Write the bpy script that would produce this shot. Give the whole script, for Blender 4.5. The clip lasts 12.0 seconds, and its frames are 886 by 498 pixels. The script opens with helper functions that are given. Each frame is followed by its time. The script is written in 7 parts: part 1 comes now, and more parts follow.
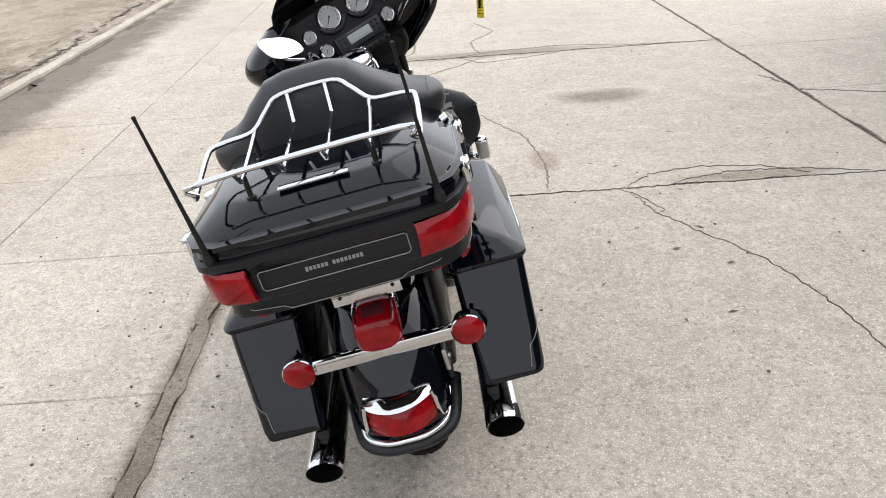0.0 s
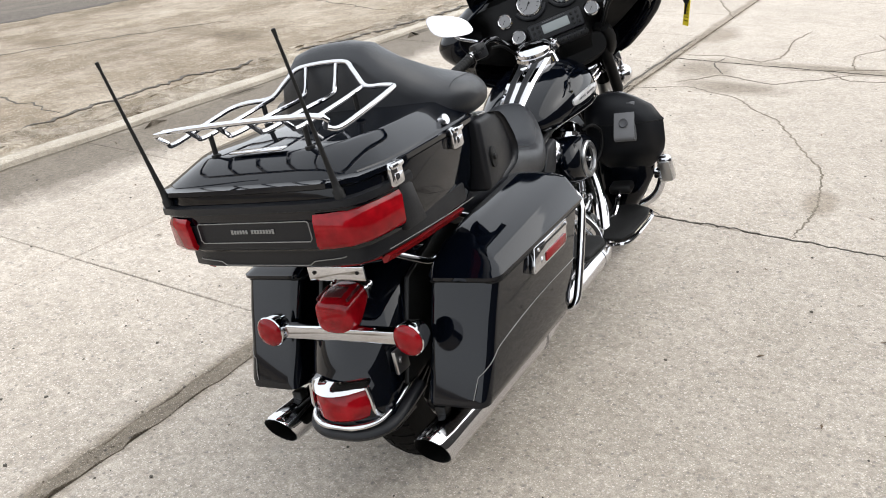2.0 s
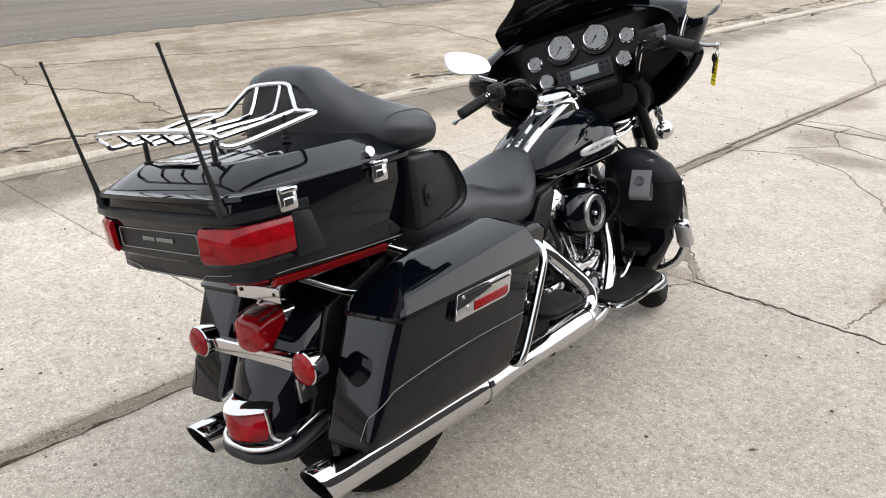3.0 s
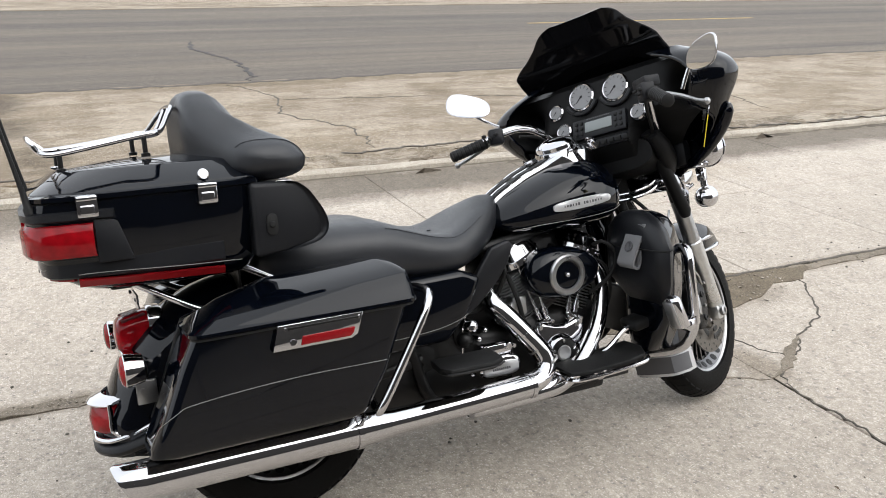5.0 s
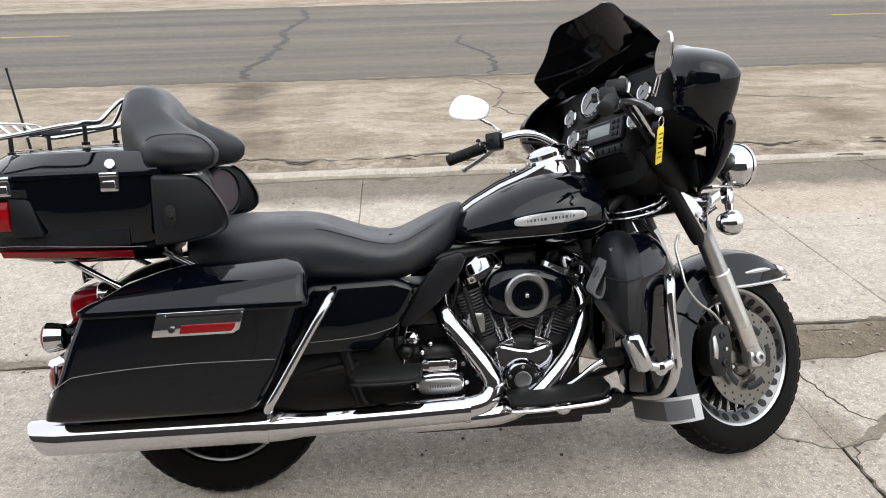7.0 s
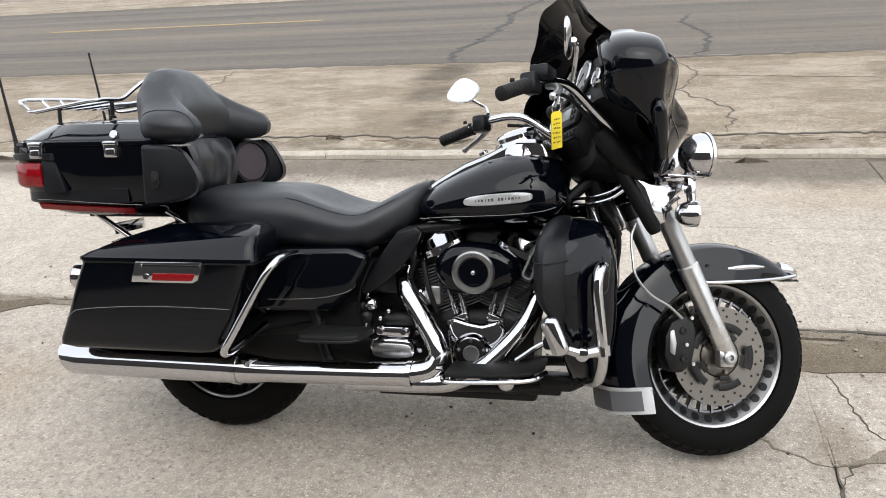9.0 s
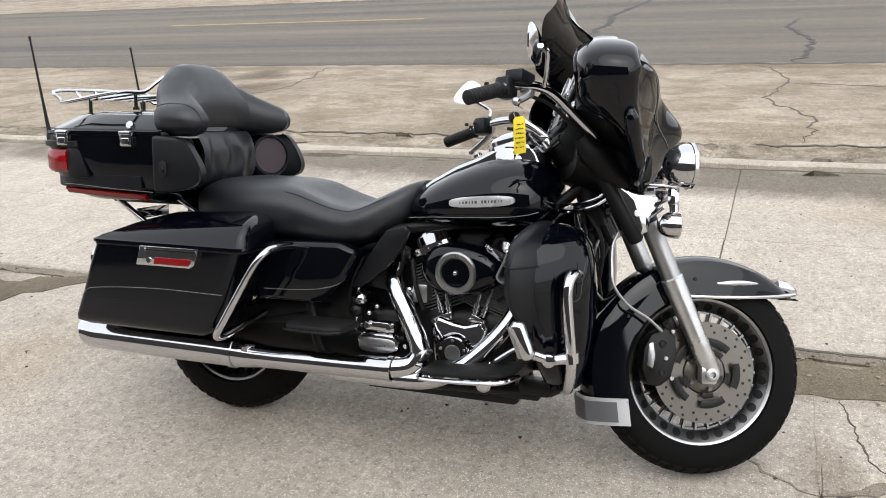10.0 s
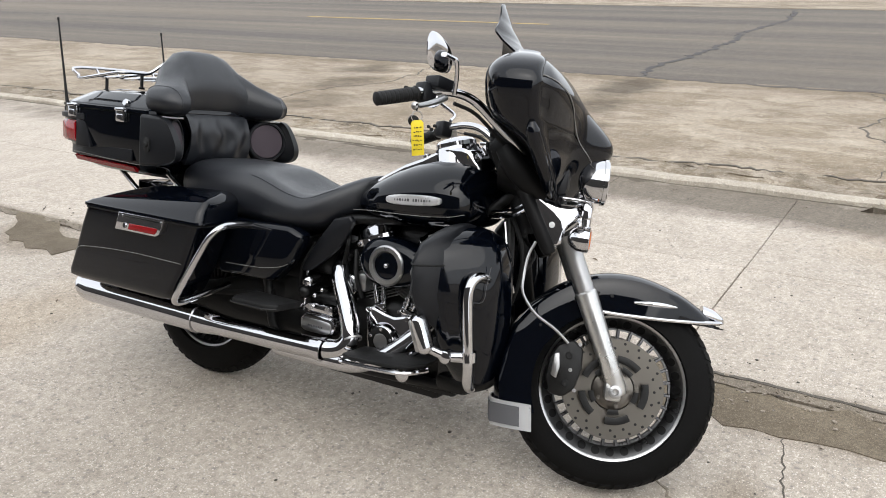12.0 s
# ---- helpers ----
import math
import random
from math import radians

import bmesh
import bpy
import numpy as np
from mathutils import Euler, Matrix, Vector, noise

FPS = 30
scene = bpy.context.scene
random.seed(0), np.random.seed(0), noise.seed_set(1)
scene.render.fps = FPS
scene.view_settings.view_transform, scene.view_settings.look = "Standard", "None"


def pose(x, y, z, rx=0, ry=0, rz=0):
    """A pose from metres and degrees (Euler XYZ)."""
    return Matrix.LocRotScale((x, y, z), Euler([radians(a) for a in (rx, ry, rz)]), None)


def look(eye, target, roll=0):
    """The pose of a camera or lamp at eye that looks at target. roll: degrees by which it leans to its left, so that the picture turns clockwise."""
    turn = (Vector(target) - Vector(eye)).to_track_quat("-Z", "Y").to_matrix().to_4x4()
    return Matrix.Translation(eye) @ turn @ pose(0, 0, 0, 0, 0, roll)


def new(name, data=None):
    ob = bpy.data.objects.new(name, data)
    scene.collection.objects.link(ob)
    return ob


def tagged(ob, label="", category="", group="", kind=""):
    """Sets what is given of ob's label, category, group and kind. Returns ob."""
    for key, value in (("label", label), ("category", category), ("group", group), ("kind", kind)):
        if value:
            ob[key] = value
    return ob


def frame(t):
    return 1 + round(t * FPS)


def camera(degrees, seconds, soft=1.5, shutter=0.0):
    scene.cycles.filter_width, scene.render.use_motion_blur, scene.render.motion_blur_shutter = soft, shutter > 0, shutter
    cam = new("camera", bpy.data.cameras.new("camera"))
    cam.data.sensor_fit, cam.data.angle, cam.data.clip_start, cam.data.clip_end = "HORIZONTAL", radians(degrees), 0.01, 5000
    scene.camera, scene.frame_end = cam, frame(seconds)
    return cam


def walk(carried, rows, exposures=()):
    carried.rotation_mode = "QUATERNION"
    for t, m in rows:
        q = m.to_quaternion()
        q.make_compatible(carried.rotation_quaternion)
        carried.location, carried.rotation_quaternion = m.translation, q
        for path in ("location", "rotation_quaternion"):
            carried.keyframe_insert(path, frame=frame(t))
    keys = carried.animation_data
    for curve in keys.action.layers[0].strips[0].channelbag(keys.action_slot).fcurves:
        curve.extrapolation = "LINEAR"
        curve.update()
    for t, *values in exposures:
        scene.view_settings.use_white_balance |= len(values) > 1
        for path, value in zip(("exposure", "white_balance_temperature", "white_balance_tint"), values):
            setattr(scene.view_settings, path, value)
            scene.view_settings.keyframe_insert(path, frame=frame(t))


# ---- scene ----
cam = camera(55.4, 12.0, soft=0.95)
PATH = [
    (0, (0.11, -2.065, 1.596), (0.099, -0.251, 0.753), -4.1),
    (0.5, (0.336, -2.003, 1.582), (0.137, -0.205, 0.727), -3.3),
    (1, (0.557, -1.884, 1.579), (0.127, -0.124, 0.732), -2.0),
    (1.5, (0.815, -1.787, 1.572), (0.106, -0.117, 0.731), -2.3),
    (2, (1.065, -1.712, 1.574), (0.13, -0.158, 0.729), -1.8),
    (2.5, (1.25, -1.558, 1.549), (0.173, -0.085, 0.73), 0.5),
    (3, (1.454, -1.36, 1.559), (0.224, 0.017, 0.791), 1.5),
    (3.2, (1.55, -1.284, 1.554), (0.245, 0.04, 0.817), 1.5),
    (4.8, (2.02, -0.528, 1.547), (0.346, 0.33, 0.866), 1.2),
    (5, (2.07, -0.427, 1.535), (0.365, 0.375, 0.864), 0.9),
    (5.5, (2.1, -0.186, 1.515), (0.328, 0.446, 0.836), 0.4),
    (6, (2.118, 0.067, 1.543), (0.294, 0.518, 0.855), 0.0),
    (6.5, (2.18, 0.324, 1.537), (0.321, 0.61, 0.855), -0.7),
    (8.3, (2.259, 1.18, 1.538), (0.415, 0.829, 0.846), -3.1),
    (8.5, (2.285, 1.268, 1.533), (0.451, 0.86, 0.847), -3.5),
    (9, (2.268, 1.441, 1.53), (0.46, 0.947, 0.83), -4.0),
    (9.5, (2.222, 1.609, 1.519), (0.451, 0.986, 0.829), -3.8),
    (10, (2.193, 1.786, 1.522), (0.462, 1.055, 0.836), -3.7),
    (10.5, (2.192, 1.993, 1.524), (0.492, 1.2, 0.829), -3.4),
    (11, (2.164, 2.123, 1.515), (0.494, 1.27, 0.82), -2.9),
    (11.5, (2.074, 2.254, 1.516), (0.441, 1.33, 0.824), -1.4),
    (12, (2.028, 2.363, 1.52), (0.434, 1.358, 0.851), -1.0),
]
EXPOSURES = [(0, 1.28), (1, 1.33), (2.5, 1.35), (3.2, 1.29), (5, 1.25), (6.5, 1.26), (9, 1.24), (12, 1.22)]
walk(cam, [(t, look(eye, target, roll)) for t, eye, target, roll in PATH], EXPOSURES)

# ---- sky, sun ----
world = bpy.data.worlds.new("overcast_sky")
scene.world = world
world.use_nodes = True
wn, wl = world.node_tree.nodes, world.node_tree.links
sky = wn.new("ShaderNodeTexSky")
sky.sky_type, sky.sun_disc = "NISHITA", False
sky.sun_elevation, sky.sun_rotation = radians(48), radians(60)
sky.dust_density, sky.air_density, sky.ozone_density = 4.0, 1.0, 1.0
grey = wn.new("ShaderNodeHueSaturation")
grey.inputs["Saturation"].default_value = 0.25
cloud = wn.new("ShaderNodeMix")
cloud.data_type, cloud.blend_type = "RGBA", "MIX"
cloud.inputs[0].default_value = 0.75
cloud.inputs[7].default_value = (6.45, 6.75, 7.15, 1)
wl.new(sky.outputs[0], grey.inputs["Color"])
wl.new(grey.outputs[0], cloud.inputs[6])
wl.new(cloud.outputs[2], wn["Background"].inputs["Color"])
wn["Background"].inputs["Strength"].default_value = 0.12
sun = new("sun", bpy.data.lights.new("sun", "SUN"))
sun.data.energy, sun.data.angle, sun.data.color = 0.6, radians(80), (1.0, 0.96, 0.9)
sun.matrix_world = look((0, 0, 10), (-math.sin(radians(60)) * 8, -math.cos(radians(60)) * 8, 10 - 8 * math.tan(radians(48))))


# ---- materials ----
def mat(name, base, rough=0.5, metal=0.0, coat=0.0, spec=0.5, var=0.0, var2=0.0, scale=20.0, bump=0.0, bscale=200.0, rvar=0.0, tint=None, flake=0.0):
    """A surface with colour variation at two scales, uneven gloss and fine relief."""
    m = bpy.data.materials.new(name)
    m.use_nodes = True
    n, l = m.node_tree.nodes, m.node_tree.links
    p = n["Principled BSDF"]
    p.inputs["Base Color"].default_value = (*base, 1)
    p.inputs["Roughness"].default_value = rough
    p.inputs["Metallic"].default_value = metal
    p.inputs["Coat Weight"].default_value = coat
    p.inputs["Coat Roughness"].default_value = 0.03
    p.inputs["Specular IOR Level"].default_value = spec
    co = n.new("ShaderNodeTexCoord")
    if var or var2:
        a = n.new("ShaderNodeTexNoise")
        a.inputs["Scale"].default_value, a.inputs["Detail"].default_value = scale, 5
        b = n.new("ShaderNodeTexNoise")
        b.inputs["Scale"].default_value, b.inputs["Detail"].default_value = scale * 14, 3
        l.new(co.outputs["Object"], a.inputs["Vector"])
        l.new(co.outputs["Object"], b.inputs["Vector"])
        mix1, mix2 = n.new("ShaderNodeMix"), n.new("ShaderNodeMix")
        for x, f in ((mix1, var), (mix2, var2)):
            x.data_type, x.blend_type = "RGBA", "MULTIPLY"
            x.inputs[0].default_value = f
        mix1.inputs[6].default_value = (*base, 1)
        r = n.new("ShaderNodeValToRGB")
        r.color_ramp.elements[0].position, r.color_ramp.elements[1].position = 0.35, 0.65
        r.color_ramp.elements[0].color = (*(tint or (0.3, 0.3, 0.3)), 1)
        l.new(a.outputs[0], r.inputs[0])
        l.new(r.outputs[0], mix1.inputs[7])
        r2 = n.new("ShaderNodeValToRGB")
        r2.color_ramp.elements[0].position, r2.color_ramp.elements[1].position = 0.3, 0.7
        l.new(b.outputs[0], r2.inputs[0])
        l.new(mix1.outputs[2], mix2.inputs[6])
        l.new(r2.outputs[0], mix2.inputs[7])
        l.new(mix2.outputs[2], p.inputs["Base Color"])
    if rvar:
        c = n.new("ShaderNodeTexNoise")
        c.inputs["Scale"].default_value, c.inputs["Detail"].default_value = 9.0, 6
        l.new(co.outputs["Object"], c.inputs["Vector"])
        mr = n.new("ShaderNodeMapRange")
        mr.inputs["From Min"].default_value, mr.inputs["From Max"].default_value = 0.35, 0.7
        mr.inputs["To Min"].default_value, mr.inputs["To Max"].default_value = rough, rough + rvar
        l.new(c.outputs[0], mr.inputs[0])
        l.new(mr.outputs[0], p.inputs["Roughness"])
    if bump:
        d = n.new("ShaderNodeTexNoise")
        d.inputs["Scale"].default_value, d.inputs["Detail"].default_value = bscale, 4
        l.new(co.outputs["Object"], d.inputs["Vector"])
        bp = n.new("ShaderNodeBump")
        bp.inputs["Strength"].default_value, bp.inputs["Distance"].default_value = bump, 0.002
        l.new(d.outputs[0], bp.inputs["Height"])
        l.new(bp.outputs[0], p.inputs["Normal"])
    return m


PAINT = mat("black_gloss_paint", (0.0011, 0.0018, 0.0038), 0.03, spec=0.36, rvar=0.04)
SATIN = mat("black_satin_plastic", (0.005, 0.0055, 0.0072), 0.36, spec=0.3, bump=0.15, bscale=900, rvar=0.12)
DULL = mat("dull_black_plastic", (0.004, 0.004, 0.0042), 0.5, spec=0.18, bump=0.15, bscale=900, rvar=0.1)
FIN = mat("fin_edge_coat", (0.2, 0.2, 0.205), 0.34, metal=0.25, spec=0.5, rvar=0.1)
LEATHER = mat("black_vinyl", (0.0066, 0.008, 0.0115), 0.36, spec=0.58, bump=0.3, bscale=500, rvar=0.12, var=0.2, scale=8)
RUBBER = mat("black_rubber", (0.007, 0.007, 0.007), 0.6, spec=0.3, bump=0.3, bscale=300, var=0.5, var2=0.3, scale=12)
TYRE = mat("tyre_rubber", (0.0045, 0.0044, 0.0043), 0.62, spec=0.1, bump=0.3, bscale=250, var=0.4, var2=0.3, scale=9)
CHROME = mat("chrome", (0.57, 0.57, 0.585), 0.04, metal=1.0, rvar=0.05)
ALLOY = mat("satin_alloy", (0.42, 0.42, 0.42), 0.3, metal=1.0, rvar=0.12, bump=0.1, bscale=700)
FORK = mat("silver_fork_paint", (0.62, 0.62, 0.61), 0.25, metal=0.9, rvar=0.1, var=0.2, scale=30)
BRIGHT = mat("bright_silver_finish", (0.5, 0.5, 0.505), 0.25, metal=0.35, rvar=0.1)
FINISH = mat("dark_machined_rim", (0.17, 0.17, 0.173), 0.26, metal=1.0, rvar=0.1)
DISC = mat("brake_steel", (0.15, 0.138, 0.122), 0.3, metal=1.0, rvar=0.15, bump=0.2, bscale=500)
ENGINE = mat("black_engine_coat", (0.004, 0.004, 0.004), 0.32, spec=0.3, bump=0.3, bscale=700, rvar=0.15)
GREY = mat("grey_plastic", (0.07, 0.07, 0.075), 0.5, bump=0.2, bscale=600)
VENT = mat("light_grey_plastic", (0.16, 0.16, 0.165), 0.5, bump=0.2, bscale=600)
SILVER_LINE = mat("silver_pinstripe", (0.2, 0.195, 0.185), 0.35)
REDLENS = mat("red_lens", (0.26, 0.003, 0.007), 0.05, spec=0.3, var=0.55, scale=34, bump=0.08, bscale=120, tint=(0.35, 0.2, 0.2))
REDREFL = mat("red_reflector", (0.2, 0.006, 0.008), 0.2, spec=0.3, bump=0.3, bscale=500)
SMOKED_RED = mat("smoked_red_window", (0.07, 0.012, 0.014), 0.25, spec=0.2, bump=0.3, bscale=500)
AMBER = mat("amber_lens", (0.5, 0.1, 0.01), 0.15)
WHITE = mat("white_paint", (0.78, 0.78, 0.76), 0.4)
HEADGLASS = mat("headlamp_glass", (0.75, 0.76, 0.78), 0.06, metal=0.7, bump=0.3, bscale=120)
DIAL = mat("gauge_dial", (0.2, 0.2, 0.205), 0.4, var=0.15, scale=40)
LCD = mat("grey_screen", (0.2, 0.22, 0.22), 0.25)
YTAG = mat("yellow_card", (0.75, 0.58, 0.02), 0.55, var=0.15, scale=40)
SMOKE = mat("smoked_plastic", (0.0025, 0.0025, 0.003), 0.04, spec=0.12)
MIRROR = mat("mirror_glass", (0.9, 0.9, 0.9), 0.01, metal=1.0)


# ---- shape tools ----
def ring(c, u, v, a, b, p=2.0, n=24):
    """A rounded closed loop about c, half sizes a and b along u and v; p from 2 (ellipse) to 8 (boxy)."""
    c, u, v = Vector(c), Vector(u), Vector(v)
    out = []
    for i in range(n):
        t = 2 * math.pi * i / n
        cs, sn = math.cos(t), math.sin(t)
        k = (abs(cs) ** p + abs(sn) ** p) ** (-1 / p)
        out.append(c + u * (a * k * cs) + v * (b * k * sn))
    return out


def loft(bm, rings, caps=True, closed=False):
    rows = [[bm.verts.new(p) for p in r] for r in rings]
    n = len(rows[0])
    pairs = list(zip(rows, rows[1:])) + ([(rows[-1], rows[0])] if closed else [])
    for a, b in pairs:
        for i in range(n):
            bm.faces.new((a[i], a[(i + 1) % n], b[(i + 1) % n], b[i]))
    if caps and not closed:
        bm.faces.new(rows[0][::-1])
        bm.faces.new(rows[-1])
    return bm


def spline(pts, res=6, closed=False):
    pts = [Vector(p) for p in pts]
    if len(pts) < 3:
        return pts
    out = []
    n = len(pts)
    for i in range(n if closed else n - 1):
        p1, p2 = pts[i], pts[(i + 1) % n]
        p0 = pts[i - 1] if closed or i else p1 * 2 - p2
        p3 = pts[(i + 2) % n] if closed or i + 2 < n else p2 * 2 - p1
        for k in range(res):
            t = k / res
            out.append(0.5 * (2 * p1 + (p2 - p0) * t + (2 * p0 - 5 * p1 + 4 * p2 - p3) * t * t + (3 * p1 - p0 - 3 * p2 + p3) * t ** 3))
    return out if closed else out + [pts[-1]]


def tube(bm, pts, r, n=10, res=6, closed=False, flat=1.0, up=None):
    """A pipe along a smooth line through pts; r one radius or one for each point."""
    q = spline(pts, res, closed) if res else [Vector(p) for p in pts]
    m = len(q)
    rad = (lambda i: r) if not isinstance(r, (list, tuple)) else (lambda i: r[min(len(r) - 1, int(i * (len(r) - 1) / max(1, m - 1)))] + (i * (len(r) - 1) / max(1, m - 1) % 1) * (r[min(len(r) - 1, int(i * (len(r) - 1) / max(1, m - 1)) + 1)] - r[min(len(r) - 1, int(i * (len(r) - 1) / max(1, m - 1)))]))
    rings, u = [], None
    for i in range(m):
        d = (q[(i + 1) % m] - q[i - 1]) if closed else (q[min(i + 1, m - 1)] - q[max(i - 1, 0)])
        d.normalize()
        if u is None:
            u = Vector(up) if up else (Vector((0, 0, 1)) if abs(d.z) < 0.9 else Vector((1, 0, 0)))
        u = (u - d * u.dot(d)).normalized()
        w = d.cross(u)
        rings.append([q[i] + (u * math.cos(2 * math.pi * k / n) * flat + w * math.sin(2 * math.pi * k / n)) * rad(i) for k in range(n)])
    return loft(bm, rings, caps=not closed, closed=closed)


def lathe(bm, prof, c, axis=(1, 0, 0), n=32, close=False):
    """A turned body: prof of (along, radius) about axis through c."""
    ax = Vector(axis).normalized()
    u = Vector((0, 0, 1)) if abs(ax.z) < 0.9 else Vector((0, 1, 0))
    u = (u - ax * u.dot(ax)).normalized()
    w = ax.cross(u)
    c = Vector(c)
    rings = [[c + ax * a + (u * math.cos(2 * math.pi * k / n) + w * math.sin(2 * math.pi * k / n)) * max(r, 0.0004) for k in range(n)] for a, r in prof]
    return loft(bm, rings, caps=not close, closed=close)


def prism(bm, poly, axis, lo, hi, bevel=0.0, seg=2):
    """A plate: poly in the two other axes (in order x, y, z) between lo and hi along axis."""
    def at(p, h):
        return {"x": (h, p[0], p[1]), "y": (p[0], h, p[1]), "z": (p[0], p[1], h)}[axis]
    t = bmesh.new()
    loft(t, [[Vector(at(p, lo)) for p in poly], [Vector(at(p, hi)) for p in poly]])
    if bevel:
        bmesh.ops.recalc_face_normals(t, faces=t.faces)
        bmesh.ops.bevel(t, geom=[e for e in t.edges], offset=bevel, segments=seg, affect="EDGES", profile=0.5, clamp_overlap=True)
    return merge(bm, t)


def box(bm, c, size, bevel=0.0, m=None, seg=2):
    t = bmesh.new()
    bmesh.ops.create_cube(t, size=1)
    for v in t.verts:
        v.co = Vector((v.co.x * size[0], v.co.y * size[1], v.co.z * size[2]))
    if bevel:
        bmesh.ops.bevel(t, geom=t.edges[:], offset=bevel, segments=seg, affect="EDGES", profile=0.5, clamp_overlap=True)
    t.transform(Matrix.Translation(c) @ (m or Matrix.Identity(4)))
    return merge(bm, t)


def merge(bm, t):
    vs = {v: bm.verts.new(v.co) for v in t.verts}
    for f in t.faces:
        try:
            bm.faces.new([vs[v] for v in f.verts])
        except ValueError:
            pass
    t.free()
    return bm


def mirrored(bm):
    """The other side's copy of a shape, as a new bmesh."""
    t = bm.copy()
    for v in t.verts:
        v.co.x = -v.co.x
    bmesh.ops.reverse_faces(t, faces=t.faces)
    return t


def sheet(bm, grid, thick):
    """A curved plate of even thickness from rows of points."""
    rows = [[Vector(p) for p in r] for r in grid]
    h, w = len(rows), len(rows[0])
    nor = [[None] * w for _ in range(h)]
    for i in range(h):
        for j in range(w):
            du = rows[min(i + 1, h - 1)][j] - rows[max(i - 1, 0)][j]
            dv = rows[i][min(j + 1, w - 1)] - rows[i][max(j - 1, 0)]
            k = du.cross(dv)
            nor[i][j] = k.normalized() if k.length > 1e-12 else Vector((0, 0, 1))
    A = [[bm.verts.new(rows[i][j]) for j in range(w)] for i in range(h)]
    B = [[bm.verts.new(rows[i][j] - nor[i][j] * thick) for j in range(w)] for i in range(h)]
    for i in range(h - 1):
        for j in range(w - 1):
            bm.faces.new((A[i][j], A[i + 1][j], A[i + 1][j + 1], A[i][j + 1]))
            bm.faces.new((B[i][j], B[i][j + 1], B[i + 1][j + 1], B[i + 1][j]))
    for i in range(h - 1):
        bm.faces.new((A[i][0], B[i][0], B[i + 1][0], A[i + 1][0]))
        bm.faces.new((A[i][-1], A[i + 1][-1], B[i + 1][-1], B[i][-1]))
    for j in range(w - 1):
        bm.faces.new((A[0][j], A[0][j + 1], B[0][j + 1], B[0][j]))
        bm.faces.new((A[-1][j], B[-1][j], B[-1][j + 1], A[-1][j + 1]))
    return bm


RAKE, STEER = radians(26), radians(26)
AXLE = Vector((0, 1.608, 0.303))
HUB = Vector((-0.04, 1.614, 0.313))
LOW = Matrix.Translation((-0.032, 0.003, -0.003))
STEERED = Matrix.Translation(AXLE) @ Matrix.Rotation(STEER, 4, Vector((0, -math.sin(RAKE), math.cos(RAKE)))) @ Matrix.Translation(-AXLE)


def mesh_of(name, bm, material, crease=38):
    bmesh.ops.recalc_face_normals(bm, faces=bm.faces)
    for f in bm.faces:
        f.smooth = True
    for e in bm.edges:
        if len(e.link_faces) == 2 and e.calc_face_angle(0) > radians(crease):
            e.smooth = False
    me = bpy.data.meshes.new(name)
    bm.to_mesh(me)
    bm.free()
    me.materials.append(material)
    return me


def part(name, bm, material, parent=None, label="", steer=False, crease=38):
    """One mesh under a thing or under a part; steer: it turns with the handlebar."""
    if steer:
        bm.transform(STEERED)
    ob = new(name, mesh_of(name, bm, material, crease))
    ob.parent = parent
    return tagged(ob, label)


def bolt(bm, c, axis, r=0.008, h=0.005):
    return lathe(bm, [(0, r), (h, r), (h, r * 0.8), (h * 1.3, r * 0.75)], c, axis, 10)


B = bmesh.new


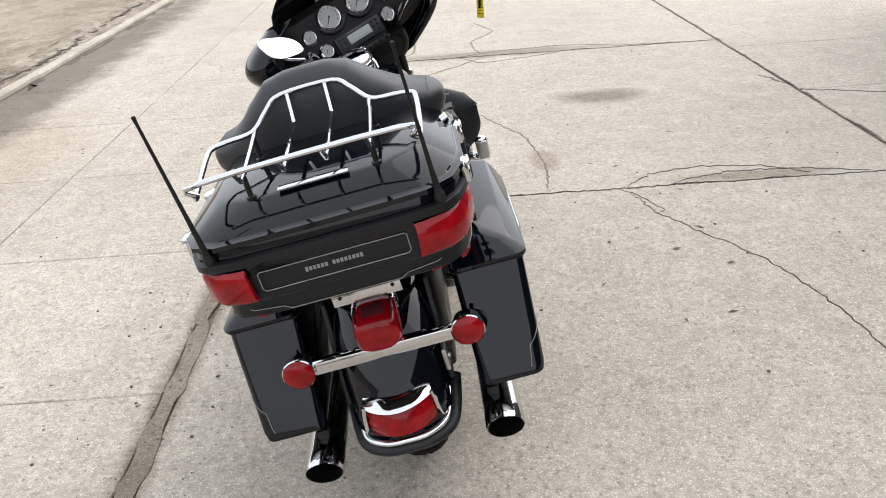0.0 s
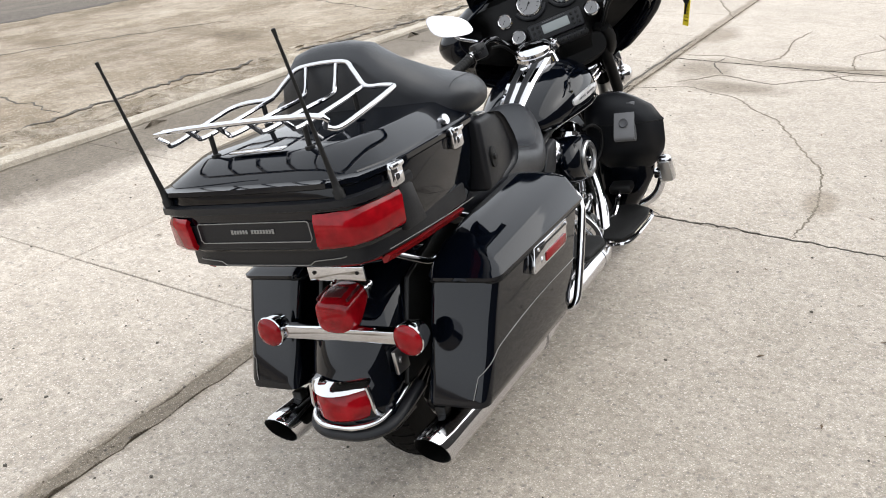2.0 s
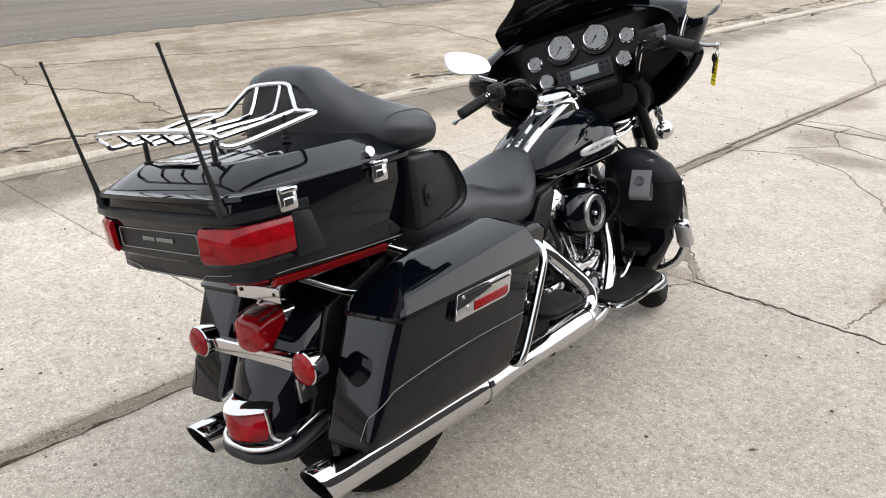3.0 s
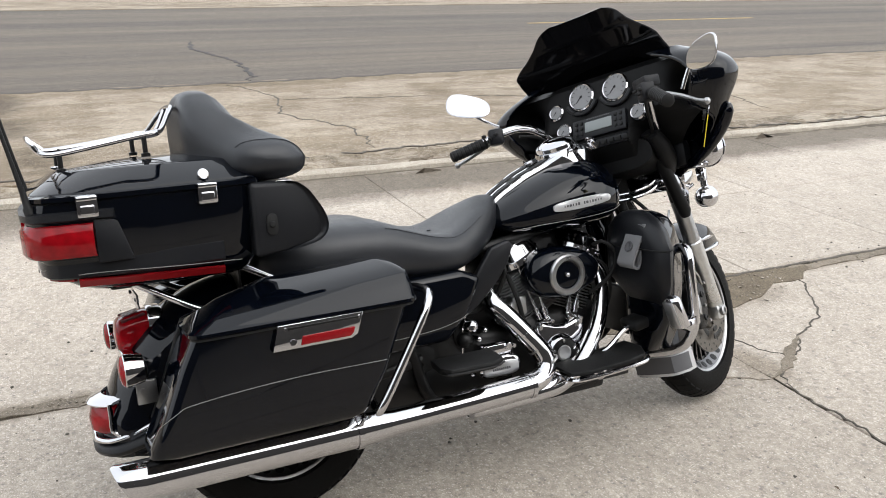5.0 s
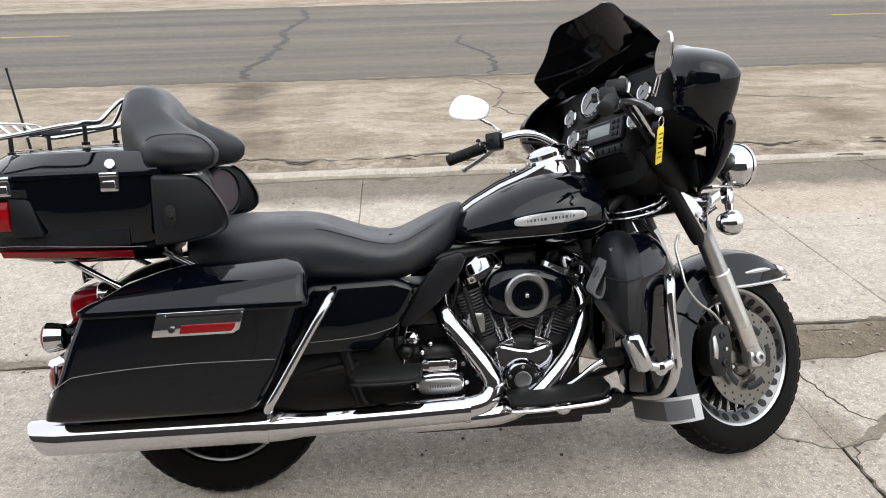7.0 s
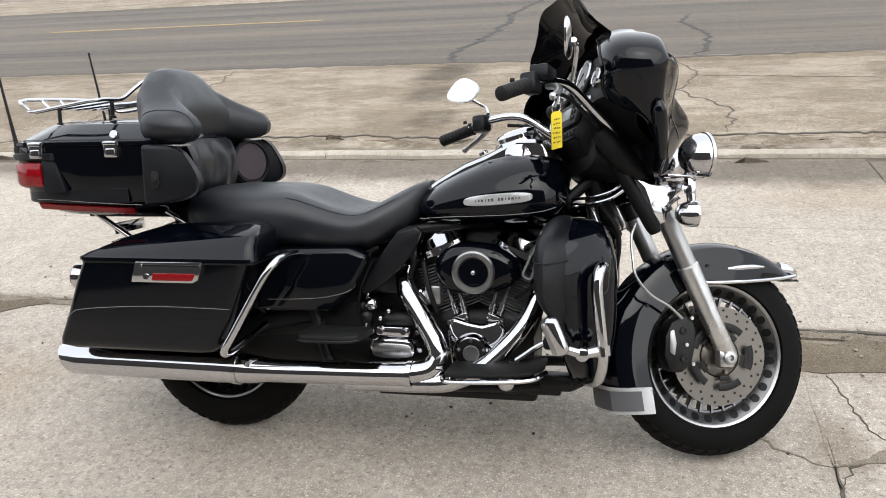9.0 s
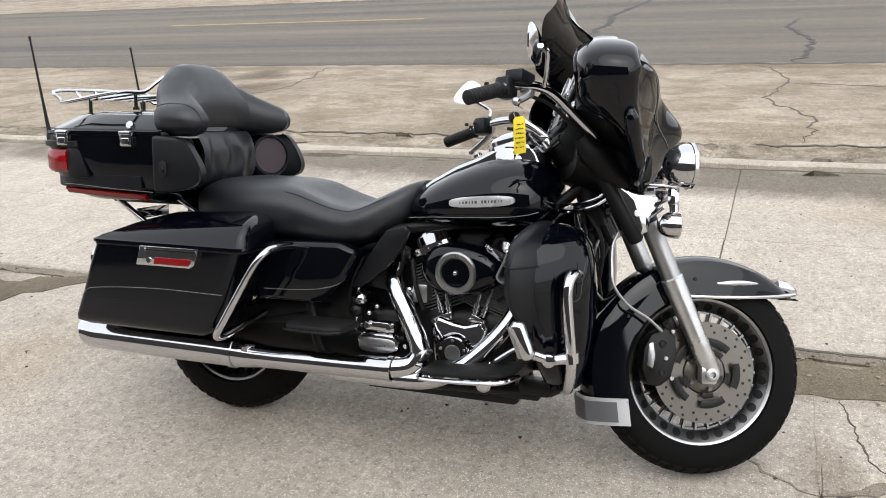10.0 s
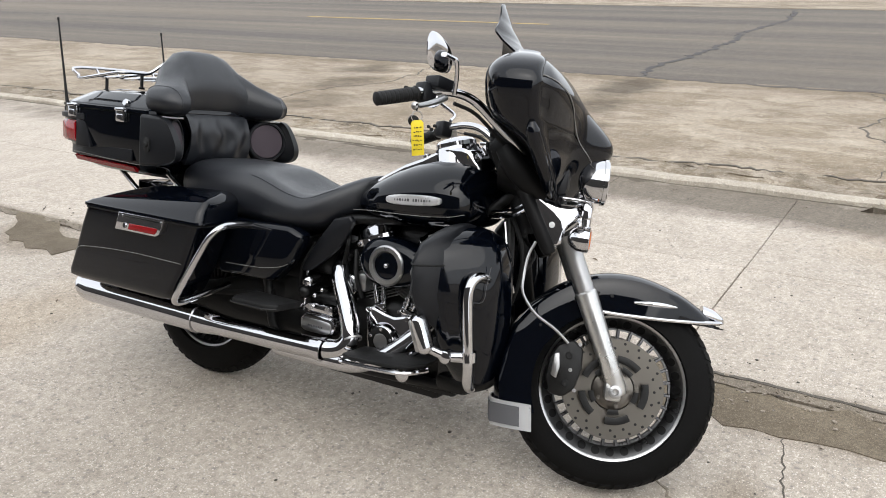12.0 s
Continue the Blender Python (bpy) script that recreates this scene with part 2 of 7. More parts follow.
# ---- ground ----
def concrete(name, base, dark, stain, scale=1.0, rough=0.85, stretch=(1.0, 1.0, 1.0), stains=(), wear=0.5, flaked=0.0):
    """Weathered concrete: cloudy stains, exposed pebbles, pits and fine relief."""
    m = bpy.data.materials.new(name)
    m.use_nodes = True
    n, l = m.node_tree.nodes, m.node_tree.links
    p = n["Principled BSDF"]
    p.inputs["Roughness"].default_value = rough
    p.inputs["Specular IOR Level"].default_value = 0.3
    co = n.new("ShaderNodeTexCoord")
    geo = n.new("ShaderNodeNewGeometry")

    def noise_tex(s, d, r=0.6):
        t = n.new("ShaderNodeTexNoise")
        t.inputs["Scale"].default_value, t.inputs["Detail"].default_value, t.inputs["Roughness"].default_value = s * scale, d, r
        if s < 6 and stretch != (1.0, 1.0, 1.0):
            mp = n.new("ShaderNodeVectorMath")
            mp.operation = "MULTIPLY"
            mp.inputs[1].default_value = stretch
            l.new(geo.outputs["Position"], mp.inputs[0])
            l.new(mp.outputs[0], t.inputs["Vector"])
        else:
            l.new(geo.outputs["Position"], t.inputs["Vector"])
        return t

    def ramp(src, a, b, c0=(0, 0, 0), c1=(1, 1, 1)):
        r = n.new("ShaderNodeValToRGB")
        r.color_ramp.elements[0].position, r.color_ramp.elements[1].position = a, b
        r.color_ramp.elements[0].color, r.color_ramp.elements[1].color = (*c0, 1), (*c1, 1)
        l.new(src, r.inputs[0])
        return r

    def mix(kind, f, a, b):
        x = n.new("ShaderNodeMix")
        x.data_type, x.blend_type = "RGBA", kind
        for sock, v in ((x.inputs[0], f), (x.inputs[6], a), (x.inputs[7], b)):
            if isinstance(v, float):
                sock.default_value = v
            elif isinstance(v, tuple):
                sock.default_value = (*v, 1)
            else:
                l.new(v, sock)
        return x.outputs[2]

    big = ramp(noise_tex(0.55, 6).outputs[0], 0.36, 0.66)
    col = mix("MIX", big.outputs[0], dark, base)
    mid = ramp(noise_tex(3.2, 10, 0.78).outputs[0], 0.38, 0.64)
    col = mix("MULTIPLY", wear, col, ramp(mid.outputs[0], 0.0, 1.0, stain, (1.06, 1.06, 1.06)).outputs[0])
    if flaked:
        scab = ramp(noise_tex(1.5, 14, 0.72).outputs[0], 0.47, 0.52, (0.72, 0.68, 0.61), (1.06, 1.06, 1.06))
        col = mix("MULTIPLY", flaked, col, scab.outputs[0])
    grain = ramp(noise_tex(38.0, 8, 0.85).outputs[0], 0.32, 0.68, (0.5, 0.485, 0.46), (1.36, 1.35, 1.33))
    col = mix("MULTIPLY", 0.85, col, grain.outputs[0])
    mottle = ramp(noise_tex(11.0, 6, 0.75).outputs[0], 0.36, 0.64, (0.72, 0.7, 0.67), (1.18, 1.18, 1.17))
    col = mix("MULTIPLY", 0.4, col, mottle.outputs[0])
    fine = ramp(noise_tex(170.0, 5, 0.85).outputs[0], 0.3, 0.7, (0.5, 0.48, 0.45), (1.36, 1.35, 1.33))
    col = mix("MULTIPLY", 0.85, col, fine.outputs[0])

    def specks(s, lo, r0, r1, f, tone):
        v = n.new("ShaderNodeTexVoronoi")
        v.inputs["Scale"].default_value = s * scale
        warp = n.new("ShaderNodeVectorMath")
        warp.operation = "ADD"
        wob = noise_tex(s * 2.2, 3)
        sc = n.new("ShaderNodeVectorMath")
        sc.operation = "SCALE"
        sc.inputs["Scale"].default_value = 0.55 / (s * scale)
        l.new(wob.outputs["Color"], sc.inputs[0])
        l.new(geo.outputs["Position"], warp.inputs[0])
        l.new(sc.outputs[0], warp.inputs[1])
        l.new(warp.outputs[0], v.inputs["Vector"])
        m1 = mix("MULTIPLY", 1.0, ramp(v.outputs["Color"], lo, lo + 0.04).outputs[0], ramp(v.outputs["Distance"], r0, r1, (f, f, f), (0, 0, 0)).outputs[0])
        return mix("MIX", m1, col, tuple(c * tone for c in base))

    col = specks(48.0, 0.6, 0.1, 0.36, 0.85, 0.36)
    col = specks(70.0, 0.66, 0.15, 0.4, 0.7, 1.3)
    col = specks(17.0, 0.67, 0.03, 0.3, 0.8, 0.45)
    col = specks(29.0, 0.65, 0.05, 0.34, 0.8, 0.4)
    col = specks(6.0, 0.7, 0.02, 0.22, 0.45, 0.62)
    col = specks(115.0, 0.54, 0.2, 0.36, 0.8, 0.55)
    col = specks(140.0, 0.58, 0.2, 0.36, 0.8, 1.45)
    tone = n.new("ShaderNodeObjectInfo")
    col = mix("MULTIPLY", 0.12, col, ramp(tone.outputs["Random"], 0.0, 1.0, (0.5, 0.5, 0.5), (1.2, 1.2, 1.2)).outputs[0])
    for cx, cy, rx, ry, deep in stains:
        sub = n.new("ShaderNodeVectorMath")
        sub.operation = "SUBTRACT"
        sub.inputs[1].default_value = (cx, cy, 0)
        div = n.new("ShaderNodeVectorMath")
        div.operation = "MULTIPLY"
        div.inputs[1].default_value = (1 / rx, 1 / ry, 0)
        ln = n.new("ShaderNodeVectorMath")
        ln.operation = "LENGTH"
        l.new(geo.outputs["Position"], sub.inputs[0])
        l.new(sub.outputs[0], div.inputs[0])
        l.new(div.outputs[0], ln.inputs[0])
        add = n.new("ShaderNodeMath")
        add.operation = "ADD"
        l.new(ln.outputs["Value"], add.inputs[0])
        l.new(noise_tex(2.4, 7, 0.7).outputs[0], add.inputs[1])
        msk = ramp(add.outputs[0], 0.75, 1.0)
        msk.color_ramp.elements[0].position, msk.color_ramp.elements[1].position = 0.52, 0.8
        half = n.new("ShaderNodeMath")
        half.operation = "MULTIPLY"
        half.inputs[1].default_value = 0.62
        l.new(add.outputs[0], half.inputs[0])
        l.new(half.outputs[0], msk.inputs[0])
        col = mix("MULTIPLY", 1.0, col, ramp(msk.outputs[0], 0.0, 1.0, (deep, deep * 0.96, deep * 0.9), (1, 1, 1)).outputs[0])
    l.new(col, p.inputs["Base Color"])
    bp = n.new("ShaderNodeBump")
    bp.inputs["Strength"].default_value, bp.inputs["Distance"].default_value = 0.5, 0.004
    hgt = mix("MIX", 0.5, noise_tex(60.0, 6, 0.75).outputs[0], fine.outputs[0])
    l.new(hgt, bp.inputs["Height"])
    l.new(bp.outputs[0], p.inputs["Normal"])
    return m


LOT = concrete("lot_concrete", (0.508, 0.464, 0.418), (0.448, 0.406, 0.362), (0.74, 0.72, 0.69), stains=((1.25, 3.75, 0.5, 0.28, 0.55), (0.2, -1.1, 0.9, 0.5, 0.92), (-2.7, 3.0, 0.6, 2.0, 0.9), (-3.26, 3.0, 0.62, 18.0, 0.4), (-0.87, 2.0, 0.1, 40.0, 0.62), (0.6, 5.35, 1.6, 0.22, 0.6), (1.7, 2.02, 0.7, 0.1, 0.62), (-0.72, 2.2, 0.3, 0.8, 0.62), (-0.62, -2.1, 0.4, 0.5, 0.66), (-0.55, 5.0, 0.35, 0.5, 0.62), (-0.74, 6.4, 0.25, 0.6, 0.66), (-0.2, 4.5, 0.6, 0.28, 0.6), (0.69, 2.45, 0.12, 0.3, 0.7), (-0.1, 1.98, 0.3, 0.16, 0.66)))
APRON = concrete("apron_concrete", (0.41, 0.36, 0.298), (0.31, 0.264, 0.212), (0.5, 0.455, 0.4), 0.8, stretch=(1.0, 0.6, 1.0), wear=0.75, flaked=0.85,
                 stains=((-7.3, -1.0, 1.1, 0.55, 0.42), (-6.0, -0.8, 0.9, 0.5, 0.5), (-4.8, -0.5, 0.8, 0.4, 0.55), (-7.3, -4.7, 0.8, 0.7, 0.5), (-6.2, -4.2, 0.9, 0.6, 0.55), (-5.0, -3.6, 0.9, 0.6, 0.6), (-3.9, -2.9, 0.7, 0.6, 0.65), (-5.3, 4.6, 0.9, 0.4, 0.7), (-6.8, 3.6, 0.8, 0.35, 0.75), (-7.9, 3.0, 0.35, 20.0, 0.72)))
BROKEN = concrete("broken_concrete", (0.5, 0.455, 0.39), (0.22, 0.185, 0.145), (0.42, 0.38, 0.33), 2.6, wear=0.9, flaked=1.0)
ASPHALT = concrete("worn_asphalt", (0.205, 0.176, 0.148), (0.098, 0.09, 0.084), (0.5, 0.47, 0.44), 0.8, stretch=(1.7, 0.06, 1.0))
TAR = mat("crack_tar", (0.05, 0.046, 0.042), 0.8, var=0.4, var2=0.4, scale=8)
KERB = concrete("kerb_concrete", (0.54, 0.505, 0.45), (0.42, 0.385, 0.335), (0.6, 0.57, 0.52), 2.0)
DIRT = concrete("joint_dirt", (0.31, 0.272, 0.225), (0.18, 0.157, 0.13), (0.5, 0.47, 0.43), 1.6, 0.95)
SOIL = concrete("brown_soil", (0.22, 0.185, 0.14), (0.13, 0.108, 0.08), (0.5, 0.47, 0.43), 2.2, 0.95)
GUTTER = concrete("gutter_dirt", (0.17, 0.15, 0.125), (0.11, 0.095, 0.078), (0.6, 0.56, 0.5), 2.5, 0.95)
# dirt in cracks, also the colour of the painted shadow beside the asphalt
CRACK = mat("crack_dirt_and_edge_shadow", (0.13, 0.113, 0.093), 0.95, var=0.5, var2=0.5, scale=10)
YELLOW_PAINT = mat("worn_yellow_road_paint", (0.5, 0.34, 0.09), 0.7, var=0.5, var2=0.4, scale=6)

WALL = mat("dark_unseen_wall", (0.035, 0.03, 0.027), 0.7, var=0.4, scale=2)

rng = random.Random(7)


def bed(name, x0, x1, y0, y1, z, material, label):
    bm = B()
    prism(bm, [(x0, y0), (x1, y0), (x1, y1), (x0, y1)], "z", z - 0.1, z)
    ob = part(name, bm, material)
    return tagged(ob, label, "pavement", "", "structure")


ground = B()
prism(ground, [(-900, -900), (900, -900), (900, 900), (-900, 900)], "z", -0.9, -0.14)
ground = tagged(part("ground", ground, DIRT), "bare brown dirt under the paved lot", "ground", "", "structure")
road = tagged(bed("road", -21.0, -8.15, -300, 300, -0.012, ASPHALT, ""), "worn grey asphalt road with patched cracks", "road")
far_verge = bed("pavement_far", -29, -21.0, -300, 300, 0.0, APRON, "pale concrete strip across the road")
apron = bed("pavement_apron", -8.15, -4.06, -300, 300, 0.004, APRON, "dusty tan concrete apron beside the road")
lot = bed("pavement_lot", -4.06, 60, -60, 60, -0.012, DIRT, "cracked pale concrete lot with dirt-filled joints")

bm = B()
prism(bm, [(-14.85, 0), (-14.72, 0), (-14.72, 6.6), (-14.85, 6.6)], "z", -0.02, -0.008)
dash = mesh_of("lane_line", bm, YELLOW_PAINT)
for k in range(-5, 6):
    o = new("lane_line", dash)
    o.parent, o.matrix_basis = road, pose(0.0, -12.1 + 21.6 * k, 0)
    tagged(o, "worn yellow lane dash")


def slab(x0, x1, y0, y1):
    """One cast slab with slightly uneven worn edges."""
    bm = B()
    r = 0.0025 if x1 < 0 else 0.0035
    pts = []
    for ax, ay, bx, by in ((x0, y0, x1, y0), (x1, y0, x1, y1), (x1, y1, x0, y1), (x0, y1, x0, y0)):
        n = max(3, int(max(abs(bx - ax), abs(by - ay)) / 0.28))
        for i in range(n):
            t = i / n
            pts.append((ax + (bx - ax) * t + rng.uniform(-r, r), ay + (by - ay) * t + rng.uniform(-r, r)))
    cx, cy = (x0 + x1) / 2, (y0 + y1) / 2

    def inset(d, z):
        return [Vector((p[0] + (d if p[0] < cx else -d), p[1] + (d if p[1] < cy else -d), z)) for p in pts]
    loft(bm, [inset(0, -0.05), inset(0, -0.004), inset(0.004, 0.0)])
    return part("slab", bm, LOT, lot)


for x0, x1, rows in ((-3.47, -2.103, [0.36 + 1.18 * k for k in range(-9, 22)]), (-2.097, -0.895, [0.36 + 1.18 * k for k in range(-9, 22)]),
                     (-0.83, 2.56, [-14, -10.4, -5.2, 1.955, 5.28, 8.7, 12.2, 16, 25]), (2.585, 6.0, [-12, -8, -4, 0.1, 3.55, 4.97, 8.4, 12, 16, 25]),
                     (6.02, 9.5, [-12, -8, -4, -0.5, 3, 6.4, 10, 14, 25]), (9.52, 40, [-30, -20, -10, 0, 10, 20, 40])):
    for a, b in zip(rows, rows[1:]):
        gap = 0.0035 if x1 > 0 else 0.002 if a < 2.8 else 0.0007
        slab(x0, x1, a + gap, b - gap)

# kerb and the broken strip behind it
kerb = tagged(new("kerb"), "low pale concrete kerb with chipped edges", "kerb", "", "structure")
y = -40.0
while y < 60:
    L = 3.0
    bm = B()
    secs = []
    for i in range(13):
        yy = y + L * i / 12 * 0.9993
        j = [rng.uniform(-0.012, 0.012) for _ in range(4)]
        low = -0.02
        secs.append([Vector(p) for p in ((-3.50 + j[0] * 0.5, yy, low - 0.04), (-3.505 + j[0], yy, 0.024 + j[2] * 0.4), (-3.525 + j[0], yy, 0.04 + j[3] * 0.3),
                                         (-3.585 + j[1], yy, 0.043 + j[3] * 0.3), (-3.61 + j[1] * 1.5, yy, 0.032), (-3.63, yy, low - 0.04))])
    loft(bm, secs)
    part("kerb_stone", bm, KERB, kerb)
    y += L


def rubble(name, x0, x1, y0, y1, nx, ny, z0, amp, material):
    """An uneven strip of broken ground."""
    bm = B()
    g = []
    for i in range(nx + 1):
        row = []
        for j in range(ny + 1):
            x, yy = x0 + (x1 - x0) * i / nx, y0 + (y1 - y0) * j / ny
            e = 0 if i in (0, nx) else 1
            h = noise.noise(Vector((x * 6, yy * 3, 1))) + 0.6 * noise.noise(Vector((x * 17, yy * 11, 5)))
            row.append((x + 0.05 * noise.noise(Vector((yy * 2.2, i, 3))), yy, z0 + amp * h * e))
        g.append(row)
    sheet(bm, g, -0.05)
    return part(name, bm, material, lot)


rubble("broken_edge", -3.60, -4.12, -25, 40, 16, 800, 0.004, 0.028, BROKEN)
rubble("gutter_dirt", -3.38, -3.53, -25, 40, 4, 400, -0.002, 0.008, GUTTER)


def ribbon(pts, width, material, parent, z=0.002, jag=0.012, step=0.035, name="crack", taper=True):
    """A jagged flat strip: dirt in a crack or joint, or a painted shadow line."""
    q = []
    for (ax, ay), (bx, by) in zip(pts, pts[1:]):
        n = max(2, int(math.hypot(bx - ax, by - ay) / step))
        q += [(ax + (bx - ax) * i / n, ay + (by - ay) * i / n) for i in range(n)]
    q.append(pts[-1])
    bm = B()
    L, R = [], []
    for i, (x, yy) in enumerate(q):
        a, b = q[max(0, i - 1)], q[min(len(q) - 1, i + 1)]
        d = Vector((b[0] - a[0], b[1] - a[1])).normalized()
        k = min(1.0, min(i, len(q) - 1 - i) / 6 + 0.15) if taper else 1.0
        off = jag * (noise.noise(Vector((x * 4, yy * 4, 2))) * 1.6 + rng.uniform(-0.6, 0.6))
        w1, w2 = width * k * rng.uniform(0.4, 1.0), width * k * rng.uniform(0.4, 1.0)
        c = Vector((x - d.y * off, yy + d.x * off))
        L.append((c.x - d.y * w1, c.y + d.x * w1, z))
        R.append((c.x + d.y * w2, c.y - d.x * w2, z))
    sheet(bm, [L, R], 0.01)
    bmesh.ops.recalc_face_normals(bm, faces=bm.faces)
    return part(name, bm, material, parent)


lift = 0.0
for pts, w in (([(-0.86, 4.2), (-0.45, 4.42), (-0.13, 4.22), (0.24, 3.8), (0.44, 3.33), (0.61, 2.97), (0.7, 2.4), (0.66, 2.15), (0.65, 1.97)], 0.014),
               ([(1.04, 1.9), (1.12, 1.62), (1.25, 1.37), (1.42, 1.07), (1.51, 0.73), (1.55, 0.47), (1.56, 0.25), (1.5, -0.1)], 0.008),
               ([(1.0, 1.94), (1.1, 1.8), (1.16, 1.64), (1.12, 1.6)], 0.007),
               ([(-0.88, 2.93), (-0.7, 2.86), (-0.52, 2.72), (-0.36, 2.59), (-0.25, 2.35), (-0.1, 2.15), (0.0, 2.0), (0.1, 1.96)], 0.012),
               ([(-0.16, 1.68), (-0.12, 1.76), (-0.06, 1.82), (0.01, 1.95)], 0.014), ([(-0.6, 2.02), (-0.45, 2.045), (-0.32, 2.065), (-0.22, 2.1), (-0.13, 2.15)], 0.008),
               ([(0.07, 5.2), (0.67, 5.45), (1.27, 5.5), (1.8, 5.33), (2.4, 5.28)], 0.016), ([(0.3, 5.28), (0.5, 5.02), (0.9, 5.1), (1.2, 5.26)], 0.014),
               ([(-0.8, 5.43), (-0.48, 5.52), (-0.19, 5.4), (-0.07, 5.6), (-0.08, 6.37), (-0.03, 6.85)], 0.016), ([(-0.6, 4.5), (-0.35, 4.85), (0.05, 4.7), (0.3, 4.95), (0.55, 5.26)], 0.014), ([(-0.35, 4.85), (-0.5, 5.2), (-0.48, 5.5)], 0.012), ([(0.5, 5.4), (0.45, 5.9), (0.7, 6.4), (0.55, 6.9)], 0.014), ([(-0.8, 7.24), (-1.37, 8.71), (-1.86, 9.7)], 0.016),
               ([(1.3, 1.97), (1.6, 2.1), (2.0, 2.06), (2.3, 1.97)], 0.008), ([(1.05, 1.97), (1.2, 2.12), (1.5, 2.2), (1.8, 2.14), (2.0, 2.0)], 0.008),
               ([(0.0, 1.955), (0.1, 1.957), (1.2, 1.952), (2.56, 1.953)], 0.012), ([(-0.84, 5.28), (1, 5.28), (2.56, 5.28)], 0.012), ([(2.57, 3.55), (3.2, 3.3), (6, 3.55)], 0.012),
               ([(2.572, 0.5), (2.572, 3), (2.572, 9)], 0.015), ([(2.45, 4.0), (2.5, 3.9), (2.57, 3.7)], 0.03)):
    lift += 0.00006
    ribbon(pts, w * 0.48, CRACK if w < 0.0125 else DIRT, lot, 0.002 + lift, 0.016, 0.025)
# the wide dirty joint
ribbon([(-0.915, 1.2), (-0.905, 1.9), (-0.9, 2.6), (-0.898, 3.4), (-0.905, 4.4), (-0.9, 6)], 0.012, CRACK, lot, 0.0052, 0.006, 0.03, "joint_gap")
ribbon([(-0.862, -9), (-0.862, 1.5), (-0.86, 3), (-0.862, 4.3)], 0.044, DIRT, lot, 0.003, 0.012, 0.07, "joint_dirt")
bm = B()
prism(bm, [(-0.897, 4.25), (-0.852, 4.3), (-0.85, 8.0), (-0.852, 16.0), (-0.897, 16.0)], "z", -0.02, 0.0012)
part("joint_fill", bm, LOT, lot)
ribbon([(0.0, 1.96), (-0.04, 2.04), (-0.09, 2.13), (-0.17, 2.24), (-0.24, 2.34)], 0.026, DIRT, lot, 0.0042, 0.008, 0.025, "joint_dirt")
ribbon([(-0.835, 1.955), (-0.4, 1.955), (-0.01, 1.955)], 0.016, LOT, lot, 0.0018, 0.001, 0.05, "joint_fill")
ribbon([(-0.84, 1.0), (-0.76, 1.5), (-0.705, 1.75), (-0.7, 2.1), (-0.74, 2.4), (-0.79, 2.7), (-0.86, 3.05)], 0.17, SOIL, lot, 0.0036, 0.025, 0.08, "joint_dirt")
ribbon([(-0.88, -2.6), (-0.72, -2.25), (-0.6, -1.95), (-0.74, -1.65), (-0.88, -1.4)], 0.2, SOIL, lot, 0.0038, 0.03, 0.08, "joint_dirt")
ribbon([(-4.12, -25), (-4.08, -5), (-4.2, -1), (-4.0, 0.2), (-4.12, 1.5), (-4.2, 2.7), (-4.05, 4.0), (-3.85, 5.0), (-3.75, 6.7), (-3.9, 9), (-4.1, 20)], 0.02, CRACK, apron, 0.012, 0.055, 0.05, "broken_seam")
for pts, w in (([(-8.2, -1.15), (-9.2, -1.35), (-10.4, -1.2), (-12.9, -1.2), (-14.4, -1.4), (-17.5, -1.2), (-20.5, -1.6)], 0.05), ([(-8.2, 1.8), (-8.9, 1.95), (-10.2, 2.05), (-11.9, 1.7), (-13, 1.9)], 0.03),
               ([(-8.2, 8), (-9.5, 8.6), (-11, 8.2)], 0.03)):
    ribbon(pts, w * 1.3, TAR, road, -0.008, 0.05, 0.1)
# shadow of the step down to the asphalt, painted as a dark strip
ribbon([(-8.15, -40), (-8.12, -8), (-8.2, -3), (-8.05, 1), (-8.15, 4), (-8.1, 12), (-8.15, 40)], 0.07, CRACK, apron, 0.007, 0.05, 0.12, "asphalt_edge_shadow")
for pts in ([(-8, 1.5), (-7, 1.8), (-6, 1.6), (-5, 2.0), (-4.2, 1.9)], [(-6.8, 1.7), (-6.4, 3.5), (-5.8, 5.2)], [(-8, -4), (-6.5, -3.7), (-5.5, -4.2), (-4.3, -4)], [(-7.5, 6.5), (-6.2, 6.9), (-4.5, 6.4)]):
    ribbon(pts, 0.012, CRACK, apron, 0.0065, 0.05, 0.08)

# an unseen wall added behind the camera so the bike reflects something dark
wall = B()
prism(wall, [(4.8, -14), (5.1, -14), (5.1, 5.8), (4.8, 5.8)], "z", -0.05, 3.6)
tagged(part("wall_unseen", wall, WALL), "unseen dark brown wall added to darken the bike's reflections", "wall", "", "structure")

# loose grit and dead leaf bits
bm = B()
for i in range(900):
    x, yy = rng.uniform(-3.4, 2.6), rng.uniform(-2.6, 6.0)
    if rng.random() < 0.35:
        x = -0.86 + rng.gauss(0, 0.15)
    s = rng.choice((0.002, 0.003, 0.003, 0.004, 0.006))
    t = bmesh.new()
    bmesh.ops.create_icosphere(t, subdivisions=1, radius=s)
    for v in t.verts:
        v.co = Vector((v.co.x * rng.uniform(0.7, 1.5), v.co.y * rng.uniform(0.7, 1.5), v.co.z * 0.6)) + Vector((x, yy, s * 0.4))
    merge(bm, t)
grit = tagged(part("grit", bm, CRACK), "loose dark grit scattered over the concrete", "grit", "", "stuff")
bm = B()
